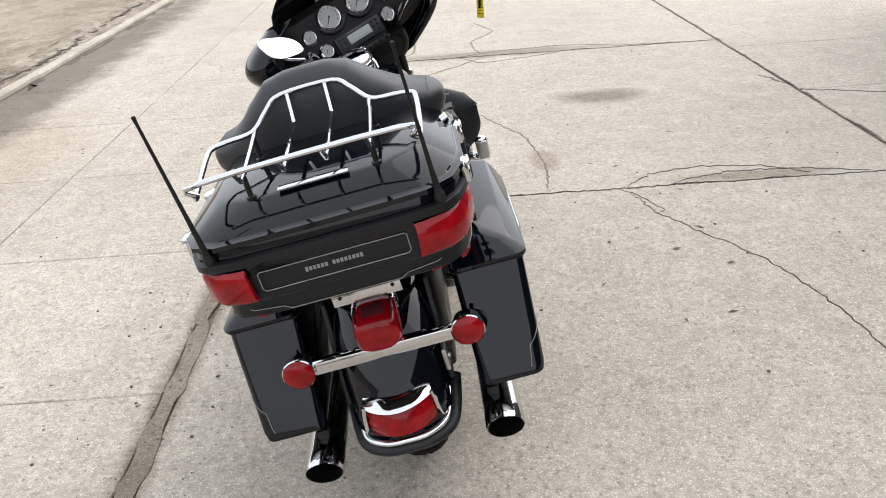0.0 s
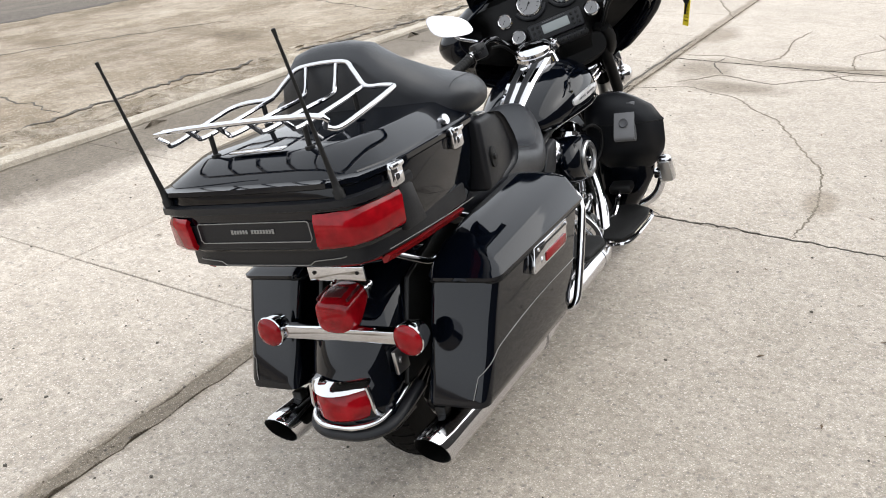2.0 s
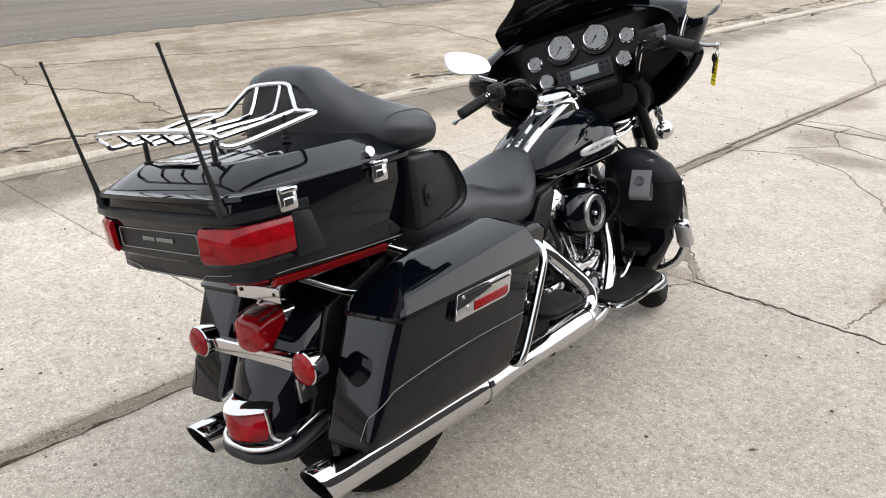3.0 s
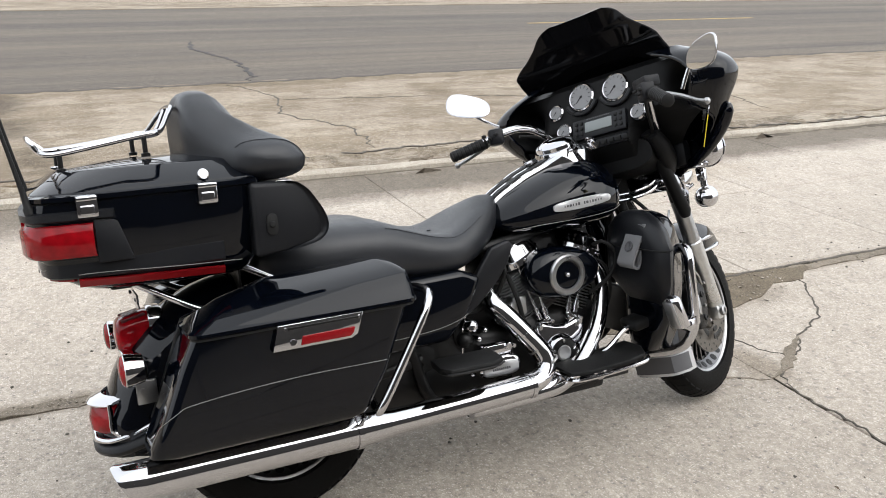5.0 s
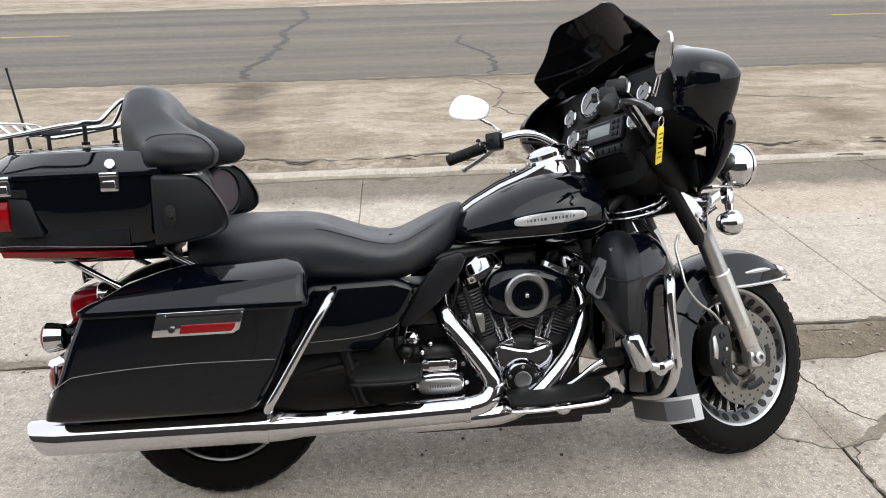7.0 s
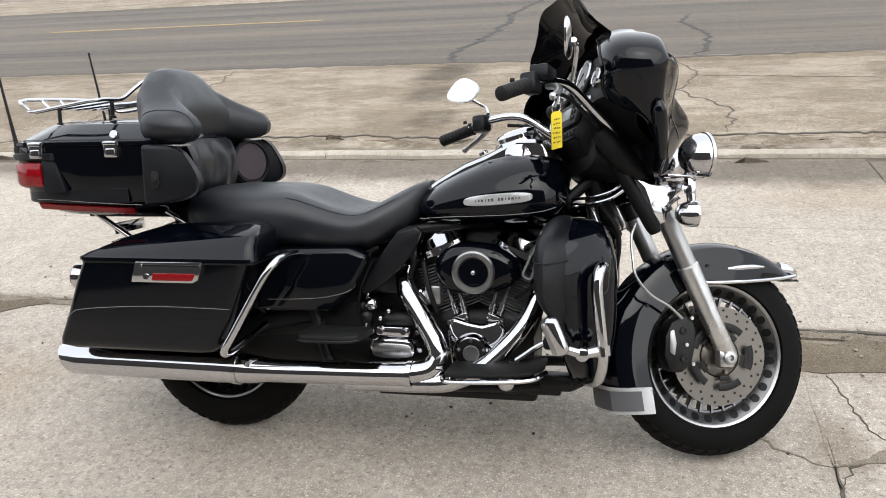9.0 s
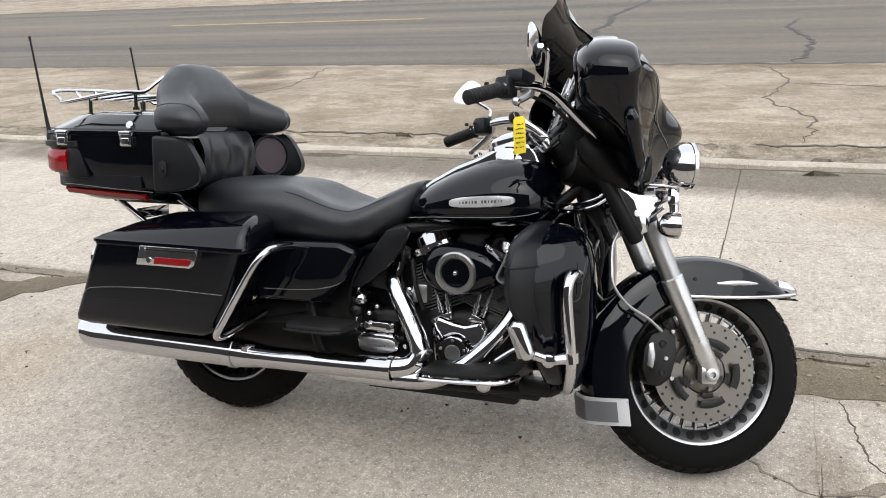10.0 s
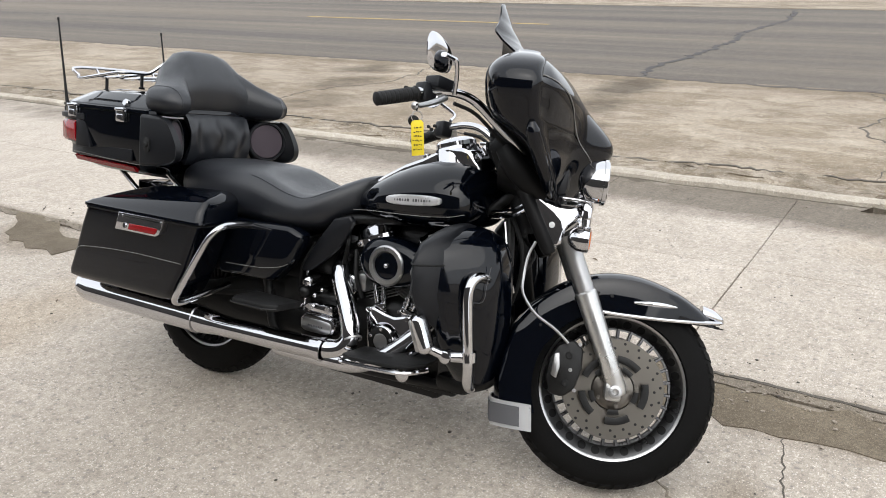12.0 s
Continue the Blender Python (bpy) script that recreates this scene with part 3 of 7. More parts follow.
for i in range(900):
    if i % 3:
        x, yy = -0.865 + rng.gauss(0, 0.026), rng.uniform(-3.0, 6.5)
    else:
        x, yy = -3.4 + rng.gauss(0, 0.16), rng.uniform(-4.0, 8.0)
    s = rng.choice((0.0015, 0.002, 0.003, 0.004, 0.006))
    t = bmesh.new()
    bmesh.ops.create_icosphere(t, subdivisions=1, radius=s)
    for v in t.verts:
        v.co = Vector((v.co.x * rng.uniform(0.6, 1.5), v.co.y * rng.uniform(0.6, 1.5), v.co.z * 0.7)) + Vector((x, yy, s * 0.5 + 0.002))
    merge(bm, t)
tagged(part("crumbs", bm, DIRT), "brown crumbled dirt and stones in the joints", "crumbs", "", "stuff")
bm = B()
for i in range(160):
    x, yy, s = -0.76 + rng.gauss(0, 0.07), rng.uniform(1.3, 2.8), rng.choice((0.003, 0.004, 0.005, 0.008))
    t = bmesh.new()
    bmesh.ops.create_icosphere(t, subdivisions=1, radius=s)
    for v in t.verts:
        v.co = Vector((v.co.x * rng.uniform(0.6, 1.6), v.co.y * rng.uniform(0.6, 1.6), v.co.z * 0.6)) + Vector((x, yy, s * 0.4 + 0.004))
    merge(bm, t)
tagged(part("pebbles", bm, LOT), "pale concrete chips lying in the dirty joint", "pebbles", "", "stuff")
bm = B()
for i in range(60):
    x, yy, a, s = rng.uniform(-2.8, 2.2), rng.uniform(-2.2, 5.0), rng.uniform(0, 6.3), rng.uniform(0.008, 0.022)
    u, v = Vector((math.cos(a), math.sin(a), 0)) * s, Vector((-math.sin(a), math.cos(a), 0)) * s * 0.35
    c = Vector((x, yy, 0.003))
    sheet(bm, [[c - u + v * 0.2, c + v + Vector((0, 0, 0.004)), c + u * 1.1], [c - u - v * 0.2, c - v + Vector((0, 0, 0.002)), c + u * 1.15 - v * 0.1]], 0.001)
leaves = tagged(part("leaf_bits", bm, mat("dead_leaf", (0.12, 0.075, 0.04), 0.8, var=0.5, scale=60)), "dry brown leaf bits lying on the concrete", "leaves", "", "stuff")


# ---- motorcycle ----
bike = tagged(new("motorcycle"), "black touring motorcycle with chrome trim leaning on its side stand", "motorcycle")
bike.matrix_world = pose(0.042, 0, 0.002, 0, -11.7, 1.7)
X, Y, Z = Vector((1, 0, 0)), Vector((0, 1, 0)), Vector((0, 0, 1))


def rrect_flat(a, b):
    """An upright oval loop, half-width a and half-height b."""
    return [Vector((a * math.copysign(abs(math.cos(k * math.pi / 8)) ** 0.8, math.cos(k * math.pi / 8)), b * math.sin(k * math.pi / 8))) for k in range(16)]


def wheel(c, R, W, rim_r, steer, name):
    """A tyre on a black cast wheel with a bright lip and many thin spokes."""
    rim = B()
    h = W * 0.36
    lathe(rim, [(-h, rim_r - 0.013), (-h * 0.8, rim_r - 0.018), (0, rim_r - 0.04), (h * 0.8, rim_r - 0.018), (h, rim_r - 0.013), (h, rim_r - 0.006), (0, rim_r - 0.028), (-h, rim_r - 0.006)], c, X, 64, True)
    w = part(name, rim, ENGINE, bike, "black cast wheel with bright lip", steer)
    ty = B()
    prof = []
    for i in range(17):
        a = math.pi * i / 16
        prof.append((-W / 2 * math.cos(a) * (0.93 + 0.07 * math.sin(a)), rim_r - 0.004 + (R - rim_r + 0.004) * math.sin(a) ** 0.62))
    prof += [(W * 0.33, rim_r - 0.012), (-W * 0.33, rim_r - 0.012)]
    lathe(ty, prof, c, X, 72, True)
    tyre = part("tyre", ty, TYRE, w, "black road tyre", steer)
    tread = B()
    for i in range(44):
        for sd in (1, -1):
            t = bmesh.new()
            rows_ = []
            for u, a in ((0.1, 0.0), (0.45, 0.03), (0.75, 0.075)):
                ph = 2 * math.pi * (i + (0.5 if sd < 0 else 0)) / 44 + a
                al = sd * W / 2 * u
                rr = rim_r - 0.004 + (R - rim_r + 0.004) * max(0.0, 1 - (u * 0.97) ** 2) ** 0.31
                e = c + X * al + (Y * math.cos(ph) + Z * math.sin(ph)) * (rr + 0.0022)
                tang = (Z * math.cos(ph) - Y * math.sin(ph)) * 0.0135
                inn = (Y * math.cos(ph) + Z * math.sin(ph)) * -0.006
                rows_.append([e - tang, e + tang, e + tang + inn, e - tang + inn])
            loft(t, rows_)
            merge(tread, t)
    part("tread", tread, TYRE, tyre, "worn tread blocks", steer)
    lip = B()
    for s in (1, -1):
        lathe(lip, [(s * h, rim_r - 0.016), (s * (h + 0.004), rim_r - 0.012), (s * (h + 0.006), rim_r + 0.004), (s * (h - 0.004), rim_r + 0.006), (s * (h - 0.004), rim_r - 0.016)], c, X, 72, True)
    part("rim_lip", lip, ALLOY, w, "bright machined rim lip", steer)
    web = B()
    for x0 in (-0.012, 0.006):
        lathe(web, [(x0, rim_r - 0.05), (x0 + 0.006, rim_r - 0.052), (x0 + 0.006, rim_r - 0.03), (x0, rim_r - 0.03)], c, X, 56, True)
    for s in (1, -1):
        lathe(web, [(s * 0.014, rim_r - 0.046), (s * 0.018, rim_r - 0.046), (s * h * 0.98, rim_r - 0.016), (s * h * 0.9, rim_r - 0.014)], c, X, 64, True)
    part("rim_web", web, FINISH, w, "dark machined rim face", steer)
    slot = B()
    loft(slot, [[Vector((x, v.x, v.y)) for v in rrect_flat(0.0125, 0.0135)] for x in (-0.0015, 0.0015)])
    slm = mesh_of("rim_slot", slot, ENGINE)
    for i in range(28):
        for s in (1, -1):
            mm = Matrix.Translation(c) @ Matrix.Rotation(2 * math.pi * (i + 0.5) / 28, 4, "X") @ Matrix.Translation((s * (0.018 + (h * 0.98 - 0.018) * 0.5), 0, rim_r - 0.031)) @ Matrix.Rotation(s * math.atan2(h * 0.98 - 0.018, 0.03), 4, "Y")
            o = new("rim_slot", slm)
            o.parent, o.matrix_basis = w, (STEERED @ mm if steer else mm)
    hub = B()
    lathe(hub, [(-0.05, 0.03), (-0.05, 0.05), (-0.03, 0.062), (0.03, 0.062), (0.05, 0.05), (0.05, 0.03)], c, X, 32)
    part("hub", hub, ENGINE, w, "", steer)
    sp = B()
    box(sp, (0, 0, (rim_r - 0.03 + 0.05) / 2), (0.022, 0.0095, rim_r - 0.08), 0.002, None, 1)
    edge = B()
    box(edge, (0.0118, 0, (rim_r - 0.03 + 0.09) / 2), (0.002, 0.0065, rim_r - 0.125), 0.0, None, 1)
    sm, em = mesh_of("spoke", sp, ENGINE), mesh_of("spoke_edge", edge, FINISH)
    for i in range(28):
        mm = Matrix.Translation(c) @ Matrix.Rotation(2 * math.pi * i / 28, 4, "X") @ Matrix.Translation((0.004, 0, 0))
        if steer:
            mm = STEERED @ mm
        for nm, me in (("spoke", sm), ("spoke_edge", em)) if steer else (("spoke", sm),):
            o = new(nm, me)
            o.parent, o.matrix_basis = w, mm
    return w


front_wheel = wheel(HUB, 0.299, 0.12, 0.219, True, "front_wheel")
rear_wheel = wheel(Vector((-0.02, 0.05, 0.304)), 0.301, 0.16, 0.2, False, "rear_wheel")


def rrect(x0, x1, y0, y1, z, r, n=5, rear=None):
    """A rounded rectangle in plan as a loop; rear: another radius for the corners at y0."""
    out = []
    q = min(rear or r, (x1 - x0) * 0.48)
    for cx, cy, a0, rr in ((x1 - r, y1 - r, 0, r), (x0 + r, y1 - r, 90, r), (x0 + q, y0 + q, 180, q), (x1 - q, y0 + q, 270, q)):
        for k in range(n):
            a = radians(a0 + 90 * k / (n - 1))
            out.append(Vector((cx + rr * math.cos(a), cy + rr * math.sin(a), z)))
    return out


CLOTH = mat("speaker_cloth", (0.05, 0.038, 0.046), 0.85, bump=0.5, bscale=900)


def rrect2(x0, x1, z0, z1, y, r, n=4):
    """A rounded upright rectangle as a loop at one y."""
    return [Vector((v.x, y, v.y)) for v in rrect(x0, x1, z0, z1, 0, r, n)]


def both(bm, s):
    return mirrored(bm) if s < 0 else bm


def stripe(pts, r=0.001):
    return tube(B(), pts, r, 6, 6)


def lid_ring(x0, x1, y0, y1, z, r, rise):
    """One outline of the bag lid, higher towards the front."""
    out = rrect(x0, x1, y0, y1, z, r, 6)
    for v in out:
        v.z += rise * (v.y - y1)
    return out


def saddlebag(s):
    bm = B()
    loft(bm, [rrect(0.205, 0.35, -0.296, 0.175, 0.360, 0.03, 9, 0.03), rrect(0.2, 0.36, -0.33, 0.195, 0.370, 0.03, 9, 0.028), rrect(0.2, 0.365, -0.325, 0.21, 0.39, 0.03, 9, 0.028), rrect(0.2, 0.371, -0.286, 0.257, 0.47, 0.03, 9, 0.028),
              rrect(0.2, 0.377, -0.249, 0.293, 0.56, 0.03, 9, 0.028), rrect(0.2, 0.382, -0.214, 0.32, 0.632, 0.03, 9, 0.028)])
    b = part("saddlebag", both(bm, s), PAINT, bike, "glossy black hard saddlebag with a pinstripe")
    bm = B()
    loft(bm, [lid_ring(*a) for a in ((0.195, 0.388, -0.215, 0.338, 0.634, 0.03, 0), (0.195, 0.393, -0.219, 0.344, 0.638, 0.03, 0), (0.195, 0.393, -0.219, 0.344, 0.646, 0.03, 0), (0.195, 0.387, -0.209, 0.342, 0.653, 0.03, 0.004),
              (0.195, 0.3775, -0.199, 0.339, 0.679, 0.03, 0.04), (0.195, 0.357, -0.173, 0.335, 0.708, 0.022, 0.084), (0.195, 0.354, -0.168, 0.333, 0.7105, 0.02, 0.084), (0.198, 0.3, -0.125, 0.32, 0.727, 0.024, 0.085), (0.21, 0.265, -0.05, 0.3, 0.736, 0.018, 0.07), (0.22, 0.24, 0.0, 0.28, 0.738, 0.008, 0.05))])
    part("lid", both(bm, s), PAINT, b)
    bm = B()
    loft(bm, [rrect(0.193, 0.389, -0.214, 0.338, 0.6295, 0.03), rrect(0.193, 0.389, -0.214, 0.338, 0.6345, 0.03)])
    part("lid_gasket", both(bm, s), RUBBER, b)
    # the stripe runs level along the side, bends round the rear corner and drops down the back
    line = [(0.3725, 0.25, 0.498), (0.3734, 0.2, 0.499), (0.3737, 0.05, 0.501), (0.3733, -0.08, 0.497), (0.3728, -0.18, 0.49), (0.3722, -0.24, 0.483)]
    for k in range(7):
        t, z = radians(15 * k), 0.478 - 0.007 * k
        f = (z - 0.39) / 0.08
        line.append((0.365 + 0.006 * f - 0.028 + 0.0286 * math.cos(t), -0.325 + 0.039 * f + 0.028 - 0.0286 * math.sin(t), z))
    bm = stripe(line + [(0.335, -0.318, 0.41), (0.33, -0.3265, 0.39)])
    part("pinstripe", both(bm, s), SILVER_LINE, b, "thin silver pinstripe")
    # latch plate with its red reflector
    bm = B()
    prism(bm, [(-0.04, 0.576), (0.155, 0.576), (0.172, 0.585), (0.19, 0.637), (-0.022, 0.637)], "x", 0.376, 0.397, 0.003)
    p = part("latch_plate", both(bm, s), CHROME, b, "chrome latch plate")
    bm = B()
    prism(bm, [(0.028, 0.583), (0.152, 0.583), (0.16, 0.59), (0.165, 0.604), (0.034, 0.604)], "x", 0.395, 0.4005, 0.0015)
    part("reflector", both(bm, s), REDREFL, p, "red reflector")
    bm = B()
    prism(bm, [(0.0, 0.623), (0.175, 0.623), (0.176, 0.629), (0.0, 0.629)], "x", 0.395, 0.3985, 0.001)
    part("latch_slot", both(bm, s), ENGINE, p)
    for yy, zz, r in ((-0.004, 0.626, 0.005), (0.18, 0.626, 0.005), (0.01, 0.594, 0.009)):
        part("screw", both(bolt(B(), (0.396, yy, zz), X, r, 0.003), s), CHROME, p)
    return b


bag_r, bag_l = saddlebag(1), saddlebag(-1)


def muffler(s):
    c, r = 0.232, 0.049
    bm = B()
    n = 32
    rings = []
    for y0, z0, rr, cut in ((-0.41, 0.2865, 0.0455, 0.75), (-0.402, 0.2865, r, 0.75), (-0.34, 0.2855, r, 0.0), (0.15, 0.2815, r, 0), (0.205, 0.2805, r * 0.97, 0), (0.25, 0.279, 0.044, 0), (0.3, 0.278, 0.037, 0),
                            (0.36, 0.278, 0.0355, 0), (0.6, 0.283, 0.0355, 0), (0.745, 0.287, 0.0355, 0)):
        rings.append([Vector((c + rr * math.cos(2 * math.pi * k / n), y0 - cut * (rr * math.sin(2 * math.pi * k / n)) * 0.6 + (cut * 0.022), z0 + rr * math.sin(2 * math.pi * k / n))) for k in range(n)])
    loft(bm, rings, caps=False)
    inner = []
    for y0, rr, cut in ((-0.41, 0.0455, 0.75), (-0.39, 0.043, 0.75), (-0.25, 0.042, 0)):
        inner.append([Vector((c + rr * math.cos(2 * math.pi * k / n), y0 - cut * rr * math.sin(2 * math.pi * k / n) * 0.6 + cut * 0.022, 0.2865 + rr * math.sin(2 * math.pi * k / n))) for k in range(n)])
    m = part("muffler", both(bm, s), CHROME, bike, "polished chrome muffler with an angled tip")
    bm = B()
    loft(bm, inner, caps=False)
    lathe(bm, [(0, 0.042), (0.002, 0.042)], (c, -0.252, 0.2865), Y, n)
    part("tip_lining", both(bm, s), ENGINE, m, "black inside of the tip")
    part("clamp", both(lathe(B(), [(-0.01, 0.037), (-0.01, 0.052), (0.006, 0.052), (0.006, 0.037)], (c, 0.2, 0.2805), Y, 28, True), s), CHROME, m)
    part("clamp", both(lathe(B(), [(-0.007, 0.035), (-0.007, 0.039), (0.007, 0.039), (0.007, 0.035)], (c - 0.002, 0.742, 0.287), Y, 28, True), s), CHROME, m)
    for yy, ln in ((-0.3, 0.03), (0.05, 0.1)):
        part("bracket", both(box(B(), (c - 0.01, yy, 0.342), (0.03, ln, 0.025), 0.004), s), ENGINE, m)
    return m


muf_r, muf_l = muffler(1), muffler(-1)
bm = tube(B(), [(0.075, 0.70, 0.575), (0.095, 0.697, 0.545), (0.125, 0.715, 0.505), (0.165, 0.775, 0.425), (0.19, 0.812, 0.37), (0.202, 0.82, 0.33), (0.212, 0.795, 0.298), (0.222, 0.745, 0.288), (0.23, 0.7, 0.287)], [0.024, 0.028, 0.031, 0.031, 0.031, 0.031, 0.033, 0.034, 0.034], 24, 8)
part("header_pipe", bm, CHROME, bike, "chrome header heat shield")
bm = tube(B(), [(0.07, 1.09, 0.58), (0.095, 1.103, 0.535), (0.118, 1.092, 0.475), (0.153, 1.045, 0.395), (0.182, 0.972, 0.322), (0.198, 0.915, 0.284), (0.21, 0.85, 0.262), (0.215, 0.76, 0.256), (0.215, 0.55, 0.254)], [0.024, 0.025, 0.026, 0.026, 0.026, 0.028, 0.03, 0.03, 0.03], 20, 8)
part("header_pipe", bm, CHROME, bike, "chrome header heat shield")
bm = tube(B(), [(-0.1, 0.72, 0.5), (-0.16, 0.66, 0.4), (-0.2, 0.6, 0.3), (-0.232, 0.5, 0.285)], 0.024, 16, 6)
part("header_pipe", bm, CHROME, bike)
for k in range(3):
    bm = B()
    lathe(bm, [(-0.003, 0.027), (-0.003, 0.031), (0.003, 0.031), (0.003, 0.027)], Vector((0.165, 0.775, 0.425)) + Vector((0.03, 0.045, -0.07)) * (k * 0.65), (0.3, 0.52, -0.8), 20, True)
    part("hose_clamp", bm, ALLOY, bike, "steel band clamp")

# seat
bm = B()
rows = []
N = 36
for y0, zb, zt, hw, dish in ((0.0, 0.70, 0.785, 0.10, 0), (0.015, 0.675, 0.806, 0.15, 0), (0.06, 0.66, 0.822, 0.185, 0), (0.14, 0.65, 0.829, 0.2, 0.0), (0.24, 0.64, 0.831, 0.205, 0.004), (0.31, 0.632, 0.83, 0.203, 0.006), (0.355, 0.629, 0.826, 0.2, 0.012), (0.385, 0.627, 0.819, 0.197, 0.02),
                             (0.41, 0.625, 0.81, 0.195, 0.028), (0.45, 0.623, 0.795, 0.194, 0.034), (0.49, 0.622, 0.78, 0.194, 0.034), (0.53, 0.624, 0.769, 0.192, 0.026), (0.565, 0.629, 0.764, 0.188, 0.014), (0.6, 0.638, 0.771, 0.18, 0.008), (0.64, 0.65, 0.79, 0.163, 0.004), (0.68, 0.67, 0.809, 0.14, 0.002),
                             (0.72, 0.695, 0.826, 0.112, 0), (0.75, 0.725, 0.835, 0.085, 0), (0.768, 0.755, 0.836, 0.055, 0), (0.775, 0.775, 0.822, 0.03, 0)):
    r = ring((0, y0, (zb + zt) / 2), X, Z, hw, (zt - zb) / 2, 2.9, N)
    for v in r:
        if v.z > (zb + zt) / 2:
            v.z -= dish * max(0, 1 - (v.x / (hw * 0.75)) ** 2)
    rows.append(r)
loft(bm, rows)
seat = part("seat", bm, LEATHER, bike, "black vinyl two-up seat with a dished rider part")
for sd in (N // 8, N // 2 - N // 8):
    bm = tube(B(), [r[sd] * 1.0 for r in rows[6:16]], 0.0015, 6, 4)
    part("seam", bm, LEATHER, seat)
bm = B()
lathe(bm, [(-0.004, 0.009), (0.001, 0.008), (0.003, 0.004), (0.0034, 0.0)], min(rows, key=lambda r: abs(r[0].y - 0.55))[N // 4], (0, 0.2, 1), 14)
part("seat_button", bm, LEATHER, seat, "small tufted button")
# fuel tank, its console and badges
def tank_ring(y0, zb, zt, hw):
    out = []
    zm = zb + (zt - zb) * 0.42
    for i in range(40):
        t = 2 * math.pi * i / 40
        cs, sn = math.cos(t), math.sin(t)
        p = 2.35
        k = (abs(cs) ** p + abs(sn) ** p) ** (-1 / p)
        z0 = (zt - zm) * sn * k if sn > 0 else (zm - zb) * sn * k
        out.append(Vector((hw * cs * k, y0, zm + z0)))
    return out


bm = B()
loft(bm, [tank_ring(*a) for a in ((0.728, 0.74, 0.77, 0.05), (0.74, 0.728, 0.788, 0.085), (0.77, 0.716, 0.812, 0.12), (0.82, 0.706, 0.843, 0.147), (0.88, 0.7, 0.874, 0.166), (0.95, 0.698, 0.902, 0.178), (1.02, 0.698, 0.919, 0.184),
                                  (1.08, 0.702, 0.923, 0.182), (1.13, 0.71, 0.912, 0.17), (1.16, 0.722, 0.893, 0.15), (1.18, 0.745, 0.866, 0.118), (1.188, 0.775, 0.84, 0.07))])
tank = part("fuel_tank", bm, PAINT, bike, "glossy black fuel tank")
for s in (1, -1):
    bm = B()
    # badge: long lens shape with raised rim
    n = 28
    c = Vector((0.178, 0.998, 0.795))
    u = Vector((0.007, 0.1, 0.0085))
    rows = []
    for k, d in ((1.0, -0.006), (1.0, 0.003), (0.86, 0.006)):
        rows.append([c + u * (math.copysign(abs(math.cos(2 * math.pi * i / n)) ** 0.85, math.cos(2 * math.pi * i / n)) * k) + Z * (0.0165 * k * math.copysign(abs(math.sin(2 * math.pi * i / n)) ** 0.6, math.sin(2 * math.pi * i / n))) + X * d for i in range(n)])
    loft(bm, rows)
    bd = part("tank_badge", both(bm, s), BRIGHT, tank, "bright silver oval badge")
    bm = B()
    for i in range(14):
        if i != 6:
            yy = -0.075 + 0.0115 * i
            box(bm, c + u * (yy / 0.118) + X * 0.0062, (0.002, 0.0028 + 0.0022 * (i % 3), 0.009 - 0.003 * abs(i - 6.5) / 6.5), 0.0006, None, 1)
    part("badge_mark", both(bm, s), GREY, bd)
    bm = stripe([(0.152, 0.765, 0.735), (0.163, 0.85, 0.742), (0.177, 0.95, 0.747), (0.182, 1.04, 0.752), (0.172, 1.12, 0.76), (0.15, 1.16, 0.77)])
    part("pinstripe", both(bm, s), SILVER_LINE, tank, "thin silver pinstripe")
bm = B()
con = [(0.74, 0.796, 0.045), (0.8, 0.838, 0.05), (0.88, 0.882, 0.056), (0.95, 0.91, 0.06), (1.0, 0.935, 0.068), (1.04, 0.955, 0.074), (1.09, 0.955, 0.072), (1.13, 0.945, 0.06), (1.15, 0.925, 0.046)]
loft(bm, [[Vector((-w, y0, z0 - 0.045)), Vector((-w, y0, z0 - 0.006)), Vector((-w * 0.85, y0, z0 + 0.004)), Vector((w * 0.85, y0, z0 + 0.004)), Vector((w, y0, z0 - 0.006)), Vector((w, y0, z0 - 0.045))] for y0, z0, w in con])
console = part("console", bm, CHROME, tank, "chrome tank console")
for s in (1, -1):
    bm = B()
    loft(bm, [[Vector((s * w * u, y0, z0 + h)) for u, h in ((0.2, -0.01), (0.2, 0.0065), (0.58, 0.0065), (0.58, -0.01))] for y0, z0, w in con[:5]])
    part("console_inlay", bm, SATIN, console, "black inlay strip")
bm = B()
lathe(bm, [(-0.07, 0.084), (-0.03, 0.077), (-0.01, 0.069), (-0.008, 0.064), (0.004, 0.064), (0.013, 0.056), (0.02, 0.034), (0.022, 0.0)], (0, 1.03, 0.965), (0, -0.28, 0.96), 36)
part("fuel_door", bm, CHROME, console, "domed chrome fuel door")
bm = B()
lathe(bm, [(0, 0.014), (0.008, 0.014), (0.011, 0.009)], (0, 0.93, 0.913), (0, -0.4, 0.9), 20)
part("console_lock", bm, CHROME, console)

# ---- top case ----
def case_loop(z, hw, yr, yf, cut=0.1):
    half = [(0.0, yr), (hw * 0.45, yr + 0.002), (hw - cut * 1.1, yr + 0.004), (hw - cut * 0.5, yr + cut * 0.16), (hw - cut * 0.28, yr + cut * 0.4), (hw - cut * 0.12, yr + cut * 0.85), (hw, yr + cut * 1.6), (hw, (yr + yf) / 2), (hw * 0.985, yf - 0.06), (hw * 0.95, yf - 0.015), (hw * 0.9, yf), (0, yf)]
    return [Vector((x, y, z)) for x, y in half] + [Vector((-x, y, z)) for x, y in half[-2:0:-1]]


